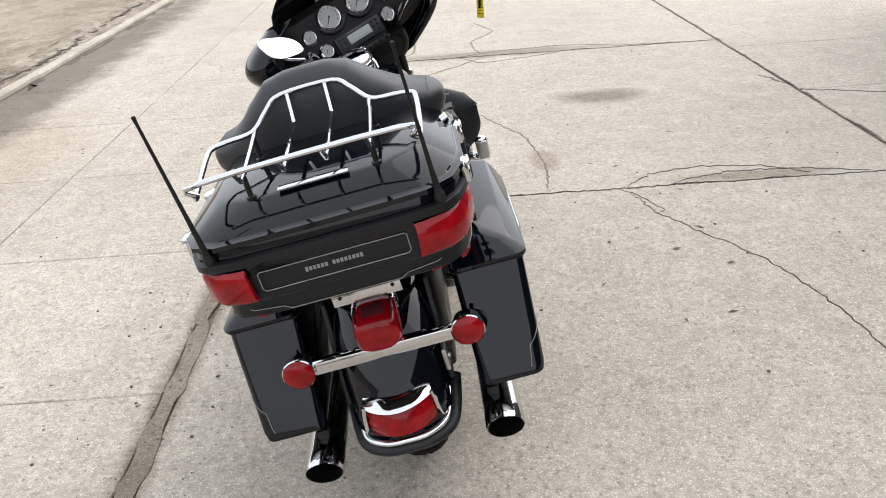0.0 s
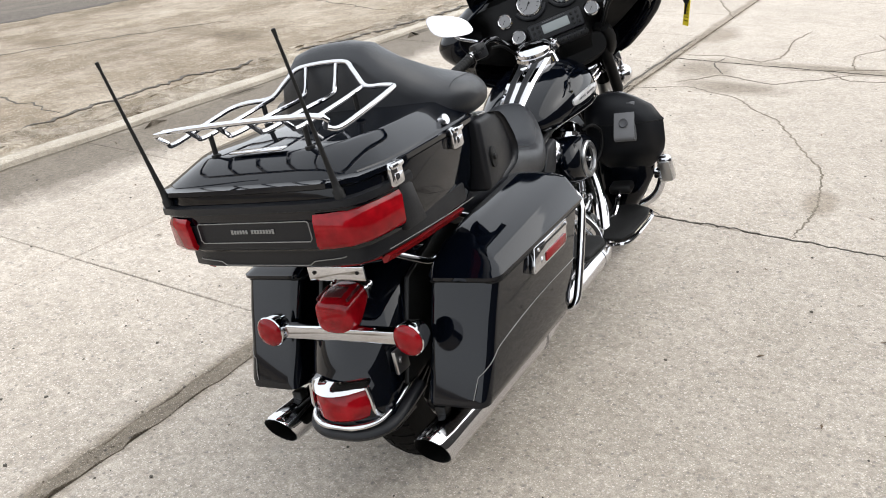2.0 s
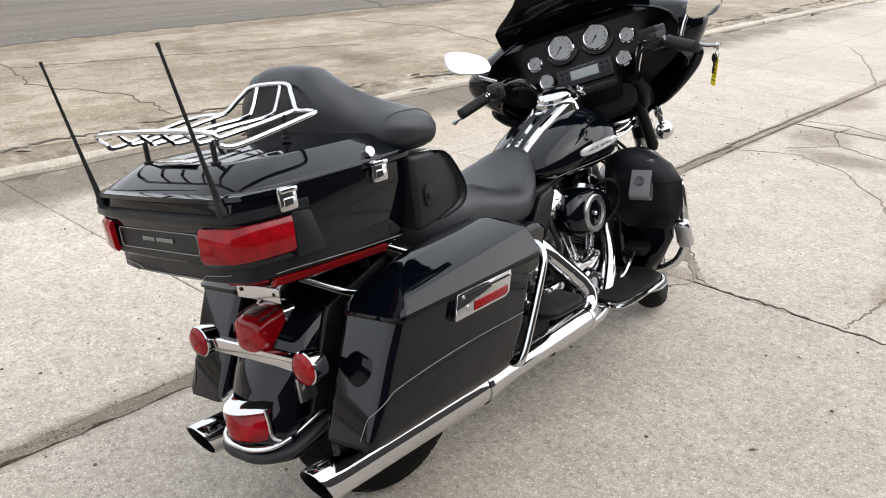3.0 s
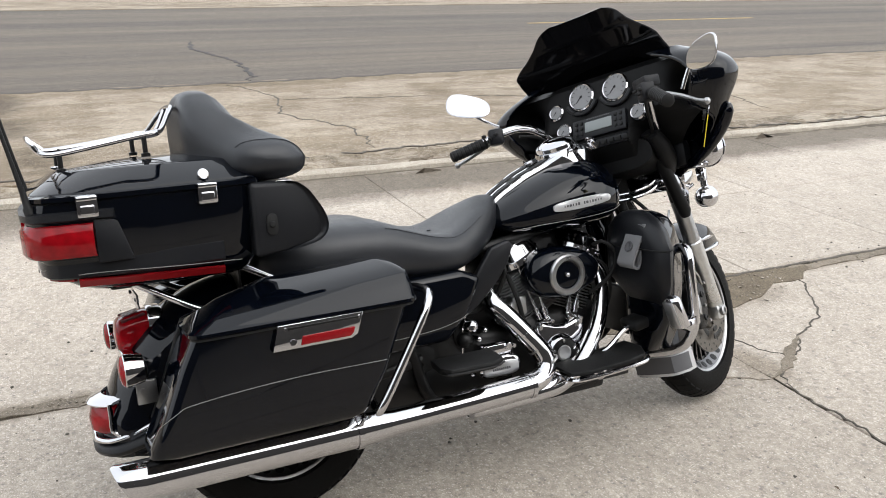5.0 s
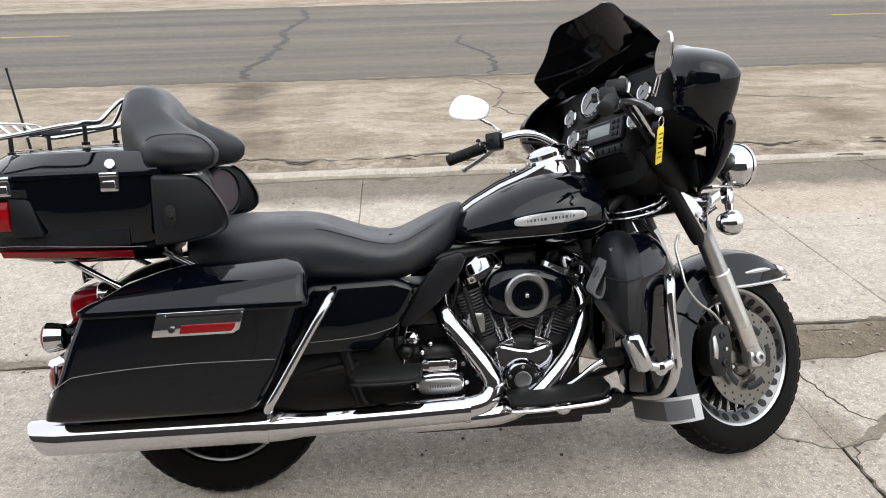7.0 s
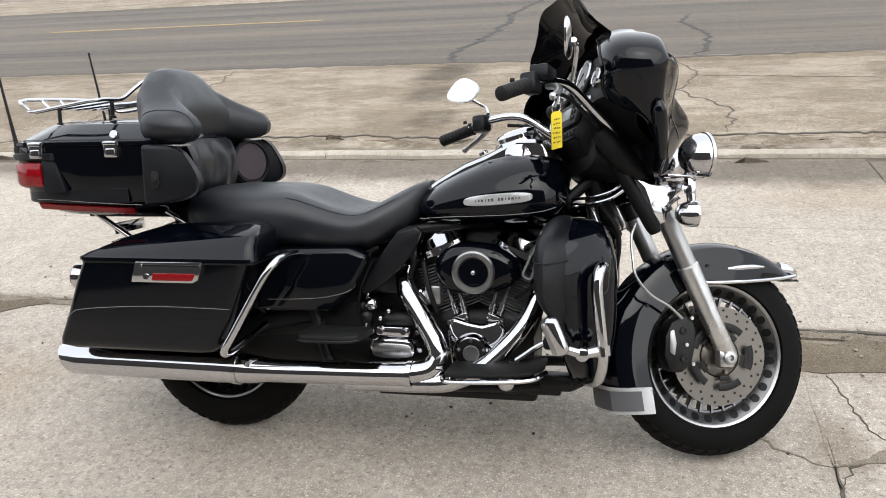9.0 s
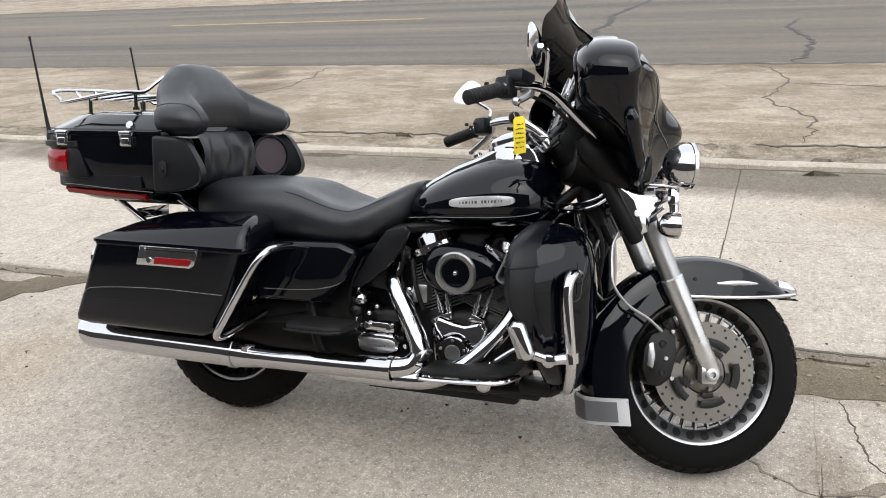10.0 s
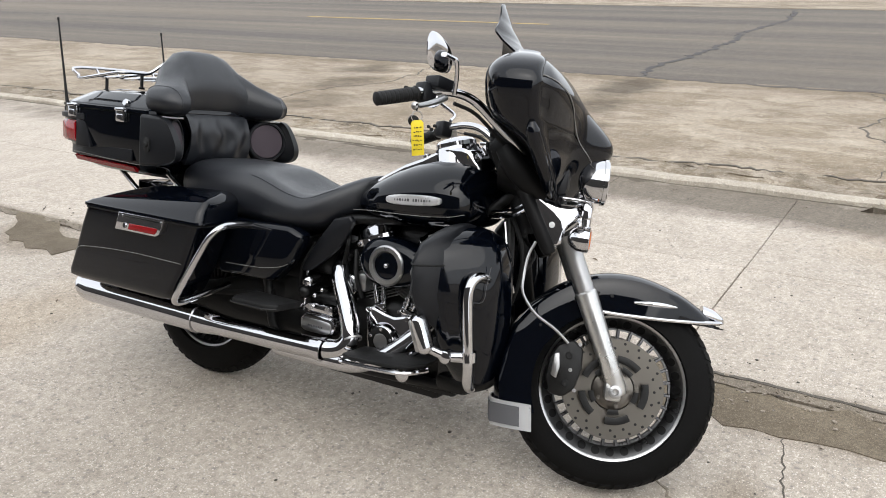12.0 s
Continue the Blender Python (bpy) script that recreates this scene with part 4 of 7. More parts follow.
bm = B()
loft(bm, [case_loop(0.752, 0.235, -0.4, -0.05), case_loop(0.765, 0.255, -0.43, -0.035), case_loop(0.79, 0.272, -0.47, -0.02), case_loop(0.80, 0.276, -0.482, -0.018), case_loop(0.85, 0.288, -0.505, -0.008), case_loop(0.92, 0.3, -0.515, 0.0), case_loop(0.962, 0.302, -0.505, 0.0)])
case = part("top_case", bm, PAINT, bike, "glossy black rear top case with red lamps")
bm = B()
loft(bm, [case_loop(0.9595, 0.298, -0.502, 0.0), case_loop(0.9655, 0.298, -0.502, 0.0)])
part("gasket", bm, RUBBER, case)
def lid_loop(z, hw, yr, yf):
    """The lid's outline in plan: straight sides with cut corners."""
    half = [(0.0, yr), (hw * 0.5, yr + 0.002), (hw - 0.085, yr + 0.006), (hw - 0.03, yr + 0.042), (hw - 0.004, yr + 0.11), (hw, yr + 0.18), (hw * 0.99, yf - 0.05), (hw * 0.95, yf - 0.012), (hw * 0.88, yf), (0, yf)]
    return [Vector((x, y, z)) for x, y in half] + [Vector((-x, y, z)) for x, y in half[-2:0:-1]]


bm = B()
loft(bm, [lid_loop(0.965, 0.304, -0.512, 0.004), lid_loop(0.967, 0.308, -0.516, 0.004), lid_loop(0.977, 0.308, -0.515, 0.003), lid_loop(0.9785, 0.3, -0.506, 0.002), lid_loop(0.981, 0.297, -0.5, 0.0), lid_loop(0.984, 0.2955, -0.498, -0.001),
          lid_loop(1.026, 0.237, -0.438, -0.016), lid_loop(1.0285, 0.231, -0.431, -0.02), lid_loop(1.03, 0.224, -0.423, -0.024), lid_loop(1.042, 0.14, -0.3, -0.07), lid_loop(1.044, 0.1, -0.25, -0.09)])
lid = part("lid", bm, PAINT, case, "", False, 24)
# rear trim band: satin gutter above the lamps
def band(z0, z1, hw, yr, out, y_end, drop=0.0):
    """A strip that wraps round the rear of the case from one side to the other."""
    pts = [(x, y) for x, y, _ in (tuple(v) for v in case_loop(0, hw, yr, 0.0)) if y < y_end]
    pts = sorted(((x, y) for x, y in pts), key=lambda p: math.atan2(p[0], -(p[1] + 0.2)))
    pts = [(-hw, y_end)] + pts + [(hw, y_end)]
    rows = []
    for x, y in pts:
        d = Vector((x, y + 0.15, 0)).normalized() * out
        rows.append([Vector((x, y, z0)), Vector((x + d.x, y + d.y, z0 + 0.004)), Vector((x + d.x, y + d.y, z1 - 0.004)), Vector((x, y, z1))])
    bm = B()
    return loft(bm, rows)


part("gutter", band(0.922, 0.945, 0.3, -0.513, 0.012, -0.33), SATIN, case, "satin black trim band")
part("lamp_panel", band(0.838, 0.926, 0.292, -0.506, 0.0065, -0.345), SATIN, case, "satin black lamp panel")
part("skirt", band(0.792, 0.84, 0.278, -0.49, 0.006, -0.1), SATIN, case, "satin black lower skirt")
for s in (1, -1):
    bm = B()
    g = []
    for z0 in (0.852, 0.854, 0.88, 0.905, 0.907):
        f = (z0 - 0.852) / 0.055
        k = 0.003 if z0 in (0.852, 0.907) else 0.006
        row = []
        for x, y in ((0.172 + 0.004 * f, -0.508), (0.2, -0.505), (0.24, -0.492), (0.262 + 0.002 * f, -0.468), (0.275 + 0.003 * f, -0.425), (0.284 + 0.004 * f, -0.374)):
            d = Vector((x, y + 0.2, 0)).normalized() * k
            row.append((x + d.x, y + d.y, z0))
        g.append(row)
    sheet(bm, g, 0.012)
    part("tail_lamp", both(bm, s), REDLENS, case, "red wraparound tail lamp lens")
    bm = B()
    prism(bm, [(-0.376, 0.826), (-0.3, 0.826), (-0.304, 0.84), (-0.326, 0.915), (-0.34, 0.925), (-0.376, 0.925)], "x", 0.28, 0.3, 0.003)
    part("lamp_housing", both(bm, s), SATIN, case, "dark grey lamp housing")
    bm = B()
    sheet(bm, [[(x, y0, z0 + 0.014 * (-0.1 - y0) / 0.32) for y0, x in ((-0.42, xa), (-0.3, xa + 0.006), (-0.1, xa + 0.004))] for z0, xa in ((0.756, 0.248), (0.758, 0.257), (0.774, 0.27), (0.777, 0.262))], -0.012)
    part("side_reflector", both(bm, s), REDREFL, case, "red reflector strip")
    bm = B()
    g = []
    for z0 in (0.786, 0.788, 0.794, 0.796):
        g.append([(x, y - (0.003 if 0.784 < z0 < 0.797 else 0), z0) for x, y in ((0.18, -0.466), (0.2, -0.46), (0.226, -0.444), (0.248, -0.42))])
    sheet(bm, g, 0.01)
    part("side_reflector", both(bm, s), REDREFL, case, "red reflector strip")
    bm = stripe([(0.272, -0.42, 0.802), (0.2815, -0.36, 0.802), (0.284, -0.2, 0.793), (0.279, -0.06, 0.787)])
    part("pinstripe", both(bm, s), SILVER_LINE, case, "thin silver pinstripe")
    for yy, zz, xx in ((-0.128, 0.955, 0.306), (-0.385, 0.953, 0.303)):
        bm = B()
        box(bm, (xx, yy, zz), (0.018, 0.046, 0.05), 0.006)
        box(bm, (xx + 0.008, yy, zz + 0.018), (0.014, 0.044, 0.012), 0.004)
        box(bm, (xx + 0.007, yy, zz - 0.008), (0.01, 0.03, 0.022), 0.003)
        lt = part("latch", both(bm, s), CHROME, case, "chrome latch")
    # antenna with its foot
    bm = B()
    lathe(bm, [(-0.02, 0.012), (0.008, 0.012), (0.012, 0.009), (0.03, 0.0068), (0.07, 0.0054), (0.12, 0.0044), (0.32, 0.0031), (0.333, 0.0042), (0.337, 0.0042), (0.338, 0.002)], (0.243, -0.498, 0.95), (0.0, -0.185, 0.98), 10)
    part("antenna", both(bm, s), RUBBER, case, "thin black whip antenna")
bm = B()
lathe(bm, [(-0.01, 0.013), (0.004, 0.013), (0.006, 0.011)], (0.288, -0.129, 0.997), (0.92, 0, 0.38), 20)
part("lid_lock", bm, CHROME, lid, "round chrome lock")
# rear name panel, its outline and unreadable mark
def outline(x, z0, z1, y0):
    return [(-x + 0.006, y0, z0), (x - 0.006, y0, z0), (x, y0, z0 + 0.006), (x, y0, z1 - 0.004), (x - 0.004, y0, z1), (-x + 0.004, y0, z1), (-x, y0, z1 - 0.004), (-x, y0, z0 + 0.006)]


bm = tube(B(), outline(0.158, 0.858, 0.902, -0.5135), 0.0012, 6, 0, True)
part("panel_outline", bm, SILVER_LINE, case, "thin silver outline")
bm = B()
for i in range(15):
    if i != 6:
        box(bm, (-0.058 + 0.0083 * i, -0.5135, 0.882), (0.0062, 0.0016, 0.0105 if i in (0, 14) else 0.0088), 0.0006, None, 1)
part("panel_mark", bm, SILVER_LINE, case, "silver bars of a name mark")
bm = tube(B(), [(-0.245, -0.45, 0.815), (-0.2, -0.491, 0.812), (-0.135, -0.4975, 0.808), (-0.12, -0.4975, 0.799), (0.12, -0.4975, 0.799), (0.135, -0.4975, 0.808), (0.2, -0.491, 0.812), (0.245, -0.45, 0.815)], 0.0011, 6, 0)
part("panel_outline", bm, SILVER_LINE, case, "thin silver outline")
bm = B()
box(bm, (0, -0.43, 1.0362), (0.152, 0.02, 0.004), 0.0015, Matrix.Rotation(radians(5), 4, "X"))
part("lid_badge", bm, CHROME, lid, "chrome badge strip")

# luggage rack
R0 = 0.0063
bm = tube(B(), [(-0.205, -0.482, 1.106), (0.205, -0.482, 1.106), (0.225, -0.464, 1.078), (0.237, -0.438, 1.068), (0.241, -0.35, 1.08), (0.241, -0.25, 1.096), (0.233, -0.216, 1.1), (0.2, -0.208, 1.103), (0.14, -0.19, 1.105), (0.1, -0.166, 1.138), (0.062, -0.148, 1.16),
                (-0.062, -0.148, 1.16), (-0.1, -0.166, 1.138), (-0.14, -0.19, 1.105), (-0.2, -0.208, 1.103), (-0.233, -0.216, 1.1), (-0.241, -0.25, 1.096), (-0.241, -0.35, 1.08), (-0.237, -0.438, 1.068), (-0.225, -0.464, 1.078)], R0, 10, 4, True)
rack = part("luggage_rack", bm, CHROME, case, "chrome tube luggage rack")
for x in (-0.135, -0.045, 0.045, 0.135):
    if abs(x) < 0.1:
        q = [(x, -0.482, 1.106), (x, -0.458, 1.085), (x, -0.435, 1.077), (x, -0.3, 1.088), (x, -0.2, 1.094), (x, -0.175, 1.11), (x, -0.15, 1.158)]
    else:
        q = [(x, -0.482, 1.106), (x, -0.458, 1.085), (x, -0.435, 1.077), (x, -0.3, 1.09), (x, -0.19, 1.104)]
    part("rack_bar", tube(B(), q, R0 * 0.85, 8, 4), CHROME, rack)
for x, y0, zt, z0 in ((-0.135, -0.42, 1.08, 1.025), (0.135, -0.42, 1.08, 1.025), (-0.135, -0.23, 1.1, 1.045), (0.135, -0.23, 1.1, 1.045)):
    bm = B()
    lathe(bm, [(0, 0.011), (0.008, 0.011), (0.01, 0.006), (zt - z0, 0.006)], (x, y0, z0), Z, 12)
    part("rack_post", bm, ENGINE, rack, "black rack post")

# passenger backrest
bm = B()
secs = []
xs = [-0.302, -0.301, -0.298, -0.293, -0.284, -0.265, -0.235, -0.195, -0.15, -0.1, -0.05, 0, 0.05, 0.1, 0.15, 0.195, 0.235, 0.265, 0.284, 0.293, 0.298, 0.301, 0.302]
for x in xs:
    a = abs(x) / 0.302
    k = math.sqrt(max(0.0, 1 - max(0, (a - 0.76) / 0.24) ** 2.2)) + 0.02
    sm = min(1.0, max(0.0, (a - 0.42) / 0.4))
    sm = sm * sm * (3 - 2 * sm)
    front = 0.012 + 0.118 * sm
    back = -0.138 + 0.075 * sm
    st = min(1.0, max(0.0, (a - 0.22) / 0.62))
    top = 1.197 - 0.122 * st * st * (3 - 2 * st) - 0.006 * a
    bot = 0.966
    lean = -0.05 * (1 - a ** 2 * 0.7)
    n = 28
    loop = []
    cy, cz, hy, hz = (front + back) / 2, (top + bot) / 2, (front - back) / 2 * (0.08 + 0.92 * k), (top - bot) / 2 * k
    for i in range(n):
        t = 2 * math.pi * i / n
        cs, sn = math.cos(t), math.sin(t)
        p = 3.0
        q = (abs(cs) ** p + abs(sn) ** p) ** (-1 / p)
        z0 = hz * q * sn
        f = z0 / max(hz, 1e-6)
        taper = 1 - 0.3 * max(0, f) * (1 - 0.6 * a)
        loop.append(Vector((x, cy + hy * q * cs * taper + lean * max(0, f) * 0.55, cz + z0)))
    secs.append(loop)
loft(bm, secs)
pad = part("backrest", bm, LEATHER, case, "black vinyl wraparound passenger backrest")
part("seam", stripe([(-0.05, -0.035, 1.085), (-0.03, -0.027, 1.072), (0, -0.025, 1.068), (0.03, -0.027, 1.072), (0.05, -0.035, 1.085)], 0.0016), LEATHER, pad)
for k in (5, 17):
    part("seam", tube(B(), [secs[k][i] for i in range(24, 28)] + [secs[k][i] for i in range(0, 12)], 0.0012, 6, 4), LEATHER, pad)
for s in (1, -1):
    part("backrest_plate", box(B(), (s * 0.25, 0.03, 0.9615), (0.06, 0.1, 0.006), 0.002), ALLOY, case, "bright metal plate")
# lower pouch between the speakers
bm = B()
g = []
for i in range(61):
    x = -0.15 + 0.3 * i / 60
    row = []
    for j in range(17):
        v = j / 16
        fold = 0.007 * math.sin(x * 62 + 1.6 * noise.noise(Vector((x * 9, v * 2.5, 2)))) * (0.35 + 0.65 * math.sin(math.pi * v)) + 0.006 * noise.noise(Vector((x * 22, v * 3.5, 7)))
        row.append((x, 0.004 + fold + 0.036 * math.sin(math.pi * v) ** 0.55 + 0.01 * abs(x) / 0.2, 0.792 + 0.182 * v))
    g.append(row)
sheet(bm, g, -0.02)
part("pouch", bm, LEATHER, case, "wrinkled black vinyl pouch")
for s in (1, -1):
    bm = B()
    prism(bm, [(-0.032, 0.788), (0.05, 0.796), (0.118, 0.808), (0.142, 0.821), (0.153, 0.844), (0.149, 0.872), (0.13, 0.908), (0.107, 0.942), (0.08, 0.962), (-0.032, 0.967)], "x", 0.235, 0.316, 0.014, 4)
    for v in bm.verts:
        k = max(0.0, (v.co.y + 0.01) / 0.155)
        if v.co.x < 0.28:
            v.co.x += 0.068 * min(1.0, k * 2.4)
        else:
            v.co.x -= 0.014 * k
    pod = part("speaker_pod", both(bm, s), SATIN, case, "satin black speaker pod")
    ax = Vector((-0.48, 0.87, 0.1)).normalized()
    cen = Vector((0.234, 0.052, 0.884))
    bm = B()
    lathe(bm, [(-0.016, 0.064), (-0.012, 0.073), (0.004, 0.078), (0.012, 0.074), (0.012, 0.068), (0.005, 0.065)], cen, ax, 36)
    gr = part("speaker_ring", both(bm, s), SATIN, pod)
    bm = B()
    lathe(bm, [(0.003, 0.066), (0.008, 0.063), (0.01, 0.03), (0.011, 0.0)], cen, ax, 36)
    part("speaker_grille", both(bm, s), CLOTH, gr, "dark purplish speaker cloth")
    bm = B()
    prism(bm, [(0.012 + 0.014 * math.cos(t * 0.2618), 0.865 + (0.02 if math.sin(t * 0.2618) > 0 else -0.02) * 0.6 + 0.014 * math.sin(t * 0.2618)) for t in range(24)], "x", 0.3, 0.3195, 0.001)
    lathe(bm, [(0, 0.008), (0.01, 0.008), (0.012, 0.006)], (0.313, 0.012, 0.865), X, 14)
    part("control_knob", both(bm, s), RUBBER, pod)
    # case carrier tubes
    part("case_support", tube(B(), [(s * 0.16, -0.34, 0.775), (s * 0.165, -0.27, 0.73), (s * 0.175, -0.16, 0.665), (s * 0.175, -0.12, 0.655)], 0.009, 10, 5), CHROME, case, "chrome support tube")
    part("case_support", tube(B(), [(s * 0.16, -0.08, 0.775), (s * 0.17, 0.0, 0.73), (s * 0.185, 0.075, 0.69)], 0.009, 10, 5), CHROME, case, "chrome support tube")
bm = B()
box(bm, (0, -0.2, 0.745), (0.26, 0.3, 0.025), 0.006)
box(bm, (0.06, -0.04, 0.72), (0.14, 0.006, 0.07), 0.002)
part("case_carrier", bm, ENGINE, case, "black carrier plate")

# ---- rear fender, lamps, bumper ----
bm = B()
secs = []
for i in range(33):
    a = radians(28 + 156 * i / 32)
    R = 0.385 + 0.02 * max(0, -math.cos(a)) + (0.012 if a > radians(165) else 0)
    hw = 0.118 + 0.012 * math.sin(a)
    row = []
    for j in range(17):
        b = -1 + 2 * j / 16
        p = abs(b)
        dx = hw * math.copysign(min(1, 1.12 * p ** 0.92), b) if p < 0.86 else hw * math.copysign(1, b)
        dr = 0 - 0.075 * p ** 2.2 if p < 0.86 else -0.0538 - (p - 0.86) / 0.14 * 0.1
        row.append(Vector((dx, 0.0, 0.33)) + (Y * math.cos(a) + Z * math.sin(a)) * (R + dr))
    secs.append(row)
sheet(bm, secs, 0.004)
rfender = part("rear_fender", bm, PAINT, bike, "glossy black rear fender")
bm = B()
for s in (1, -1):
    prism(bm, [(-0.3, 0.4), (0.25, 0.45), (0.3, 0.7), (0.05, 0.72), (-0.2, 0.64)], "x", s * 0.125, s * 0.14, 0.004)
part("fender_strut", bm, ENGINE, rfender)
bm = B()
prism(bm, [(-0.2, 0.532), (0.2, 0.532), (0.2, 0.566), (-0.2, 0.566)], "y", -0.345, -0.315, 0.005)
bar = part("signal_bar", bm, CHROME, rfender, "flat chrome signal bar")
for s in (1, -1):
    bm = B()
    lathe(bm, [(0.0, 0.02), (0.008, 0.034), (0.035, 0.04), (0.05, 0.041), (0.053, 0.038)], (s * 0.209, -0.3, 0.551), (0, -1, 0), 28)
    sg = part("turn_signal", bm, CHROME, bar, "chrome turn signal")
    bm = B()
    lathe(bm, [(-0.004, 0.0385), (0.002, 0.0385), (0.008, 0.033), (0.012, 0.02), (0.0135, 0.0)], (s * 0.209, -0.351, 0.551), (0, -1, 0), 28)
    part("lens", bm, REDLENS, sg, "red round lens")
bm = B()
loft(bm, [ring((0, y0, z0), X, Z, a, b, p, 28) for y0, z0, a, b, p in ((-0.25, 0.604, 0.055, 0.046, 4), (-0.28, 0.604, 0.057, 0.048, 4), (-0.312, 0.599, 0.056, 0.047, 4), (-0.334, 0.594, 0.055, 0.044, 3.4), (-0.341, 0.592, 0.052, 0.041, 3.2), (-0.346, 0.591, 0.044, 0.034, 3), (-0.349, 0.591, 0.024, 0.019, 2.6))])
tl = part("tail_lamp", bm, REDLENS, rfender, "red tail lamp lens")
bm = B()
loft(bm, [ring((0, y0, 0.606), X, Z, a, b, 4, 28) for y0, a, b in ((-0.225, 0.05, 0.045), (-0.235, 0.06, 0.052), (-0.262, 0.061, 0.053), (-0.267, 0.058, 0.05))])
part("lamp_bezel", bm, CHROME, tl, "chrome lamp bezel")
bm = B()
box(bm, (0, -0.306, 0.645), (0.054, 0.04, 0.006), 0.002, Matrix.Rotation(radians(14), 4, "X"))
for x in (-0.045, 0.045):
    box(bm, (x, -0.302, 0.641), (0.006, 0.06, 0.008), 0.002, Matrix.Rotation(radians(12), 4, "X"))
part("clear_window", bm, SMOKED_RED, tl, "smoky red lens window")
bm = B()
prism(bm, [(-0.085, 0.668), (0.085, 0.668), (0.085, 0.705), (-0.085, 0.705)], "y", -0.292, -0.286, 0.002)
pb = part("plate_bracket", bm, CHROME, rfender, "chrome plate bracket")
for x in (-0.065, 0.065):
    part("screw", bolt(B(), (x, -0.292, 0.69), (0, -1, 0), 0.005, 0.002), ENGINE, pb)
# fender tip lamp and bumper
def arc_x(hw, y0, bow, z, n=11):
    return [Vector((hw * (-1 + 2 * i / (n - 1)), y0 + bow * (1 - (-1 + 2 * i / (n - 1)) ** 2), z)) for i in range(n)]


def tip_row(hw, y0, z, n=11):
    return [(hw * u, y0 + 0.05 * u * u, z) for u in [-1 + 2 * i / (n - 1) for i in range(n)]]


bm = B()
sheet(bm, [tip_row(0.088, -0.428, 0.36), tip_row(0.088, -0.434, 0.366), tip_row(0.085, -0.436, 0.395), tip_row(0.08, -0.428, 0.425), tip_row(0.078, -0.418, 0.435)], -0.05)
tip = part("fender_tip_lamp", bm, REDLENS, rfender, "red fender tip lamp")
bm = B()
sheet(bm, [tip_row(0.083, -0.435, 0.43), tip_row(0.085, -0.439, 0.435), tip_row(0.085, -0.43, 0.444), tip_row(0.082, -0.4, 0.453)], -0.008)
for s in (1, -1):
    tube(bm, [(s * 0.083, -0.388, 0.44), (s * 0.089, -0.388, 0.41), (s * 0.093, -0.388, 0.375), (s * 0.1, -0.37, 0.358)], 0.006, 8, 4)
part("tip_bezel", bm, CHROME, tip, "chrome lamp bezel")
for z, r, m, nm, lb, y0, hw in ((0.35, 0.009, CHROME, "bumper_trim", "chrome bumper strip", -0.425, 0.112), (0.326, 0.022, SATIN, "bumper", "black plastic bumper", -0.412, 0.118)):
    pts = [(-hw - 0.012, y0 + 0.17, z + 0.045), (-hw, y0 + 0.09, z + 0.015), (-hw * 0.85, y0 + 0.035, z), (-hw * 0.45, y0 + 0.004, z - 0.004), (0, y0, z - 0.005), (hw * 0.45, y0 + 0.004, z - 0.004), (hw * 0.85, y0 + 0.035, z), (hw, y0 + 0.09, z + 0.015), (hw + 0.012, y0 + 0.17, z + 0.045)]
    part(nm, tube(B(), pts, r, 12, 5, False, 0.75 if r > 0.02 else 0.8), m, rfender, lb)
bm = B()
g = []
for i in range(9):
    a = -1 + i / 4
    g.append([(0.105 * a, -0.425 + 0.06 * a * a + 0.012, 0.36), (0.11 * a, -0.42 + 0.06 * a * a, 0.33), (0.1 * a, -0.4 + 0.06 * a * a, 0.305), (0.09 * a, -0.36 + 0.05 * a * a, 0.295)])
sheet(bm, g, 0.006)
part("bumper_skirt", bm, SATIN, rfender, "black plastic fender skirt")
bm = B()
box(bm, (0.135, -0.3, 0.47), (0.012, 0.05, 0.06), 0.003)
bolt(bm, (0.142, -0.31, 0.475), X, 0.008, 0.004)
part("bracket", bm, ALLOY, rfender, "bare metal bracket")

# saddlebag guards
for s in (1, -1):
    pts = [(0.15, 0.40, 0.625), (0.25, 0.4, 0.64), (0.33, 0.395, 0.64), (0.362, 0.375, 0.615), (0.371, 0.34, 0.56), (0.372, 0.26, 0.43), (0.368, 0.225, 0.375), (0.345, 0.222, 0.36), (0.29, 0.232, 0.368), (0.15, 0.256, 0.4)]
    part("bag_guard", both(tube(B(), pts, 0.0115, 12, 6), s), CHROME, bike, "chrome saddlebag guard rail")

# side covers, frame, deflectors
for s in (1, -1):
    bm = B()
    prism(bm, [(0.26, 0.455), (0.5, 0.46), (0.57, 0.53), (0.62, 0.63), (0.56, 0.655), (0.3, 0.65), (0.25, 0.6)], "x", 0.15, 0.215, 0.018, 3)
    sc = part("side_cover", both(bm, s), PAINT, bike, "glossy black side cover")
    part("pinstripe", both(stripe([(0.2165, 0.3, 0.495), (0.2165, 0.4, 0.499), (0.2165, 0.48, 0.506), (0.2165, 0.54, 0.52), (0.214, 0.566, 0.532)]), s), SILVER_LINE, sc, "thin silver pinstripe")
    bm = B()
    prism(bm, [(0.568, 0.511), (0.58, 0.503), (0.598, 0.506), (0.634, 0.53), (0.668, 0.557), (0.705, 0.593), (0.737, 0.632), (0.756, 0.67), (0.765, 0.695), (0.75, 0.711), (0.69, 0.695), (0.655, 0.65), (0.622, 0.603), (0.58, 0.537)], "x", 0.126, 0.15, 0.009, 3)
    part("heat_deflector", both(bm, s), SATIN, bike, "satin black heat deflector")
bm = B()
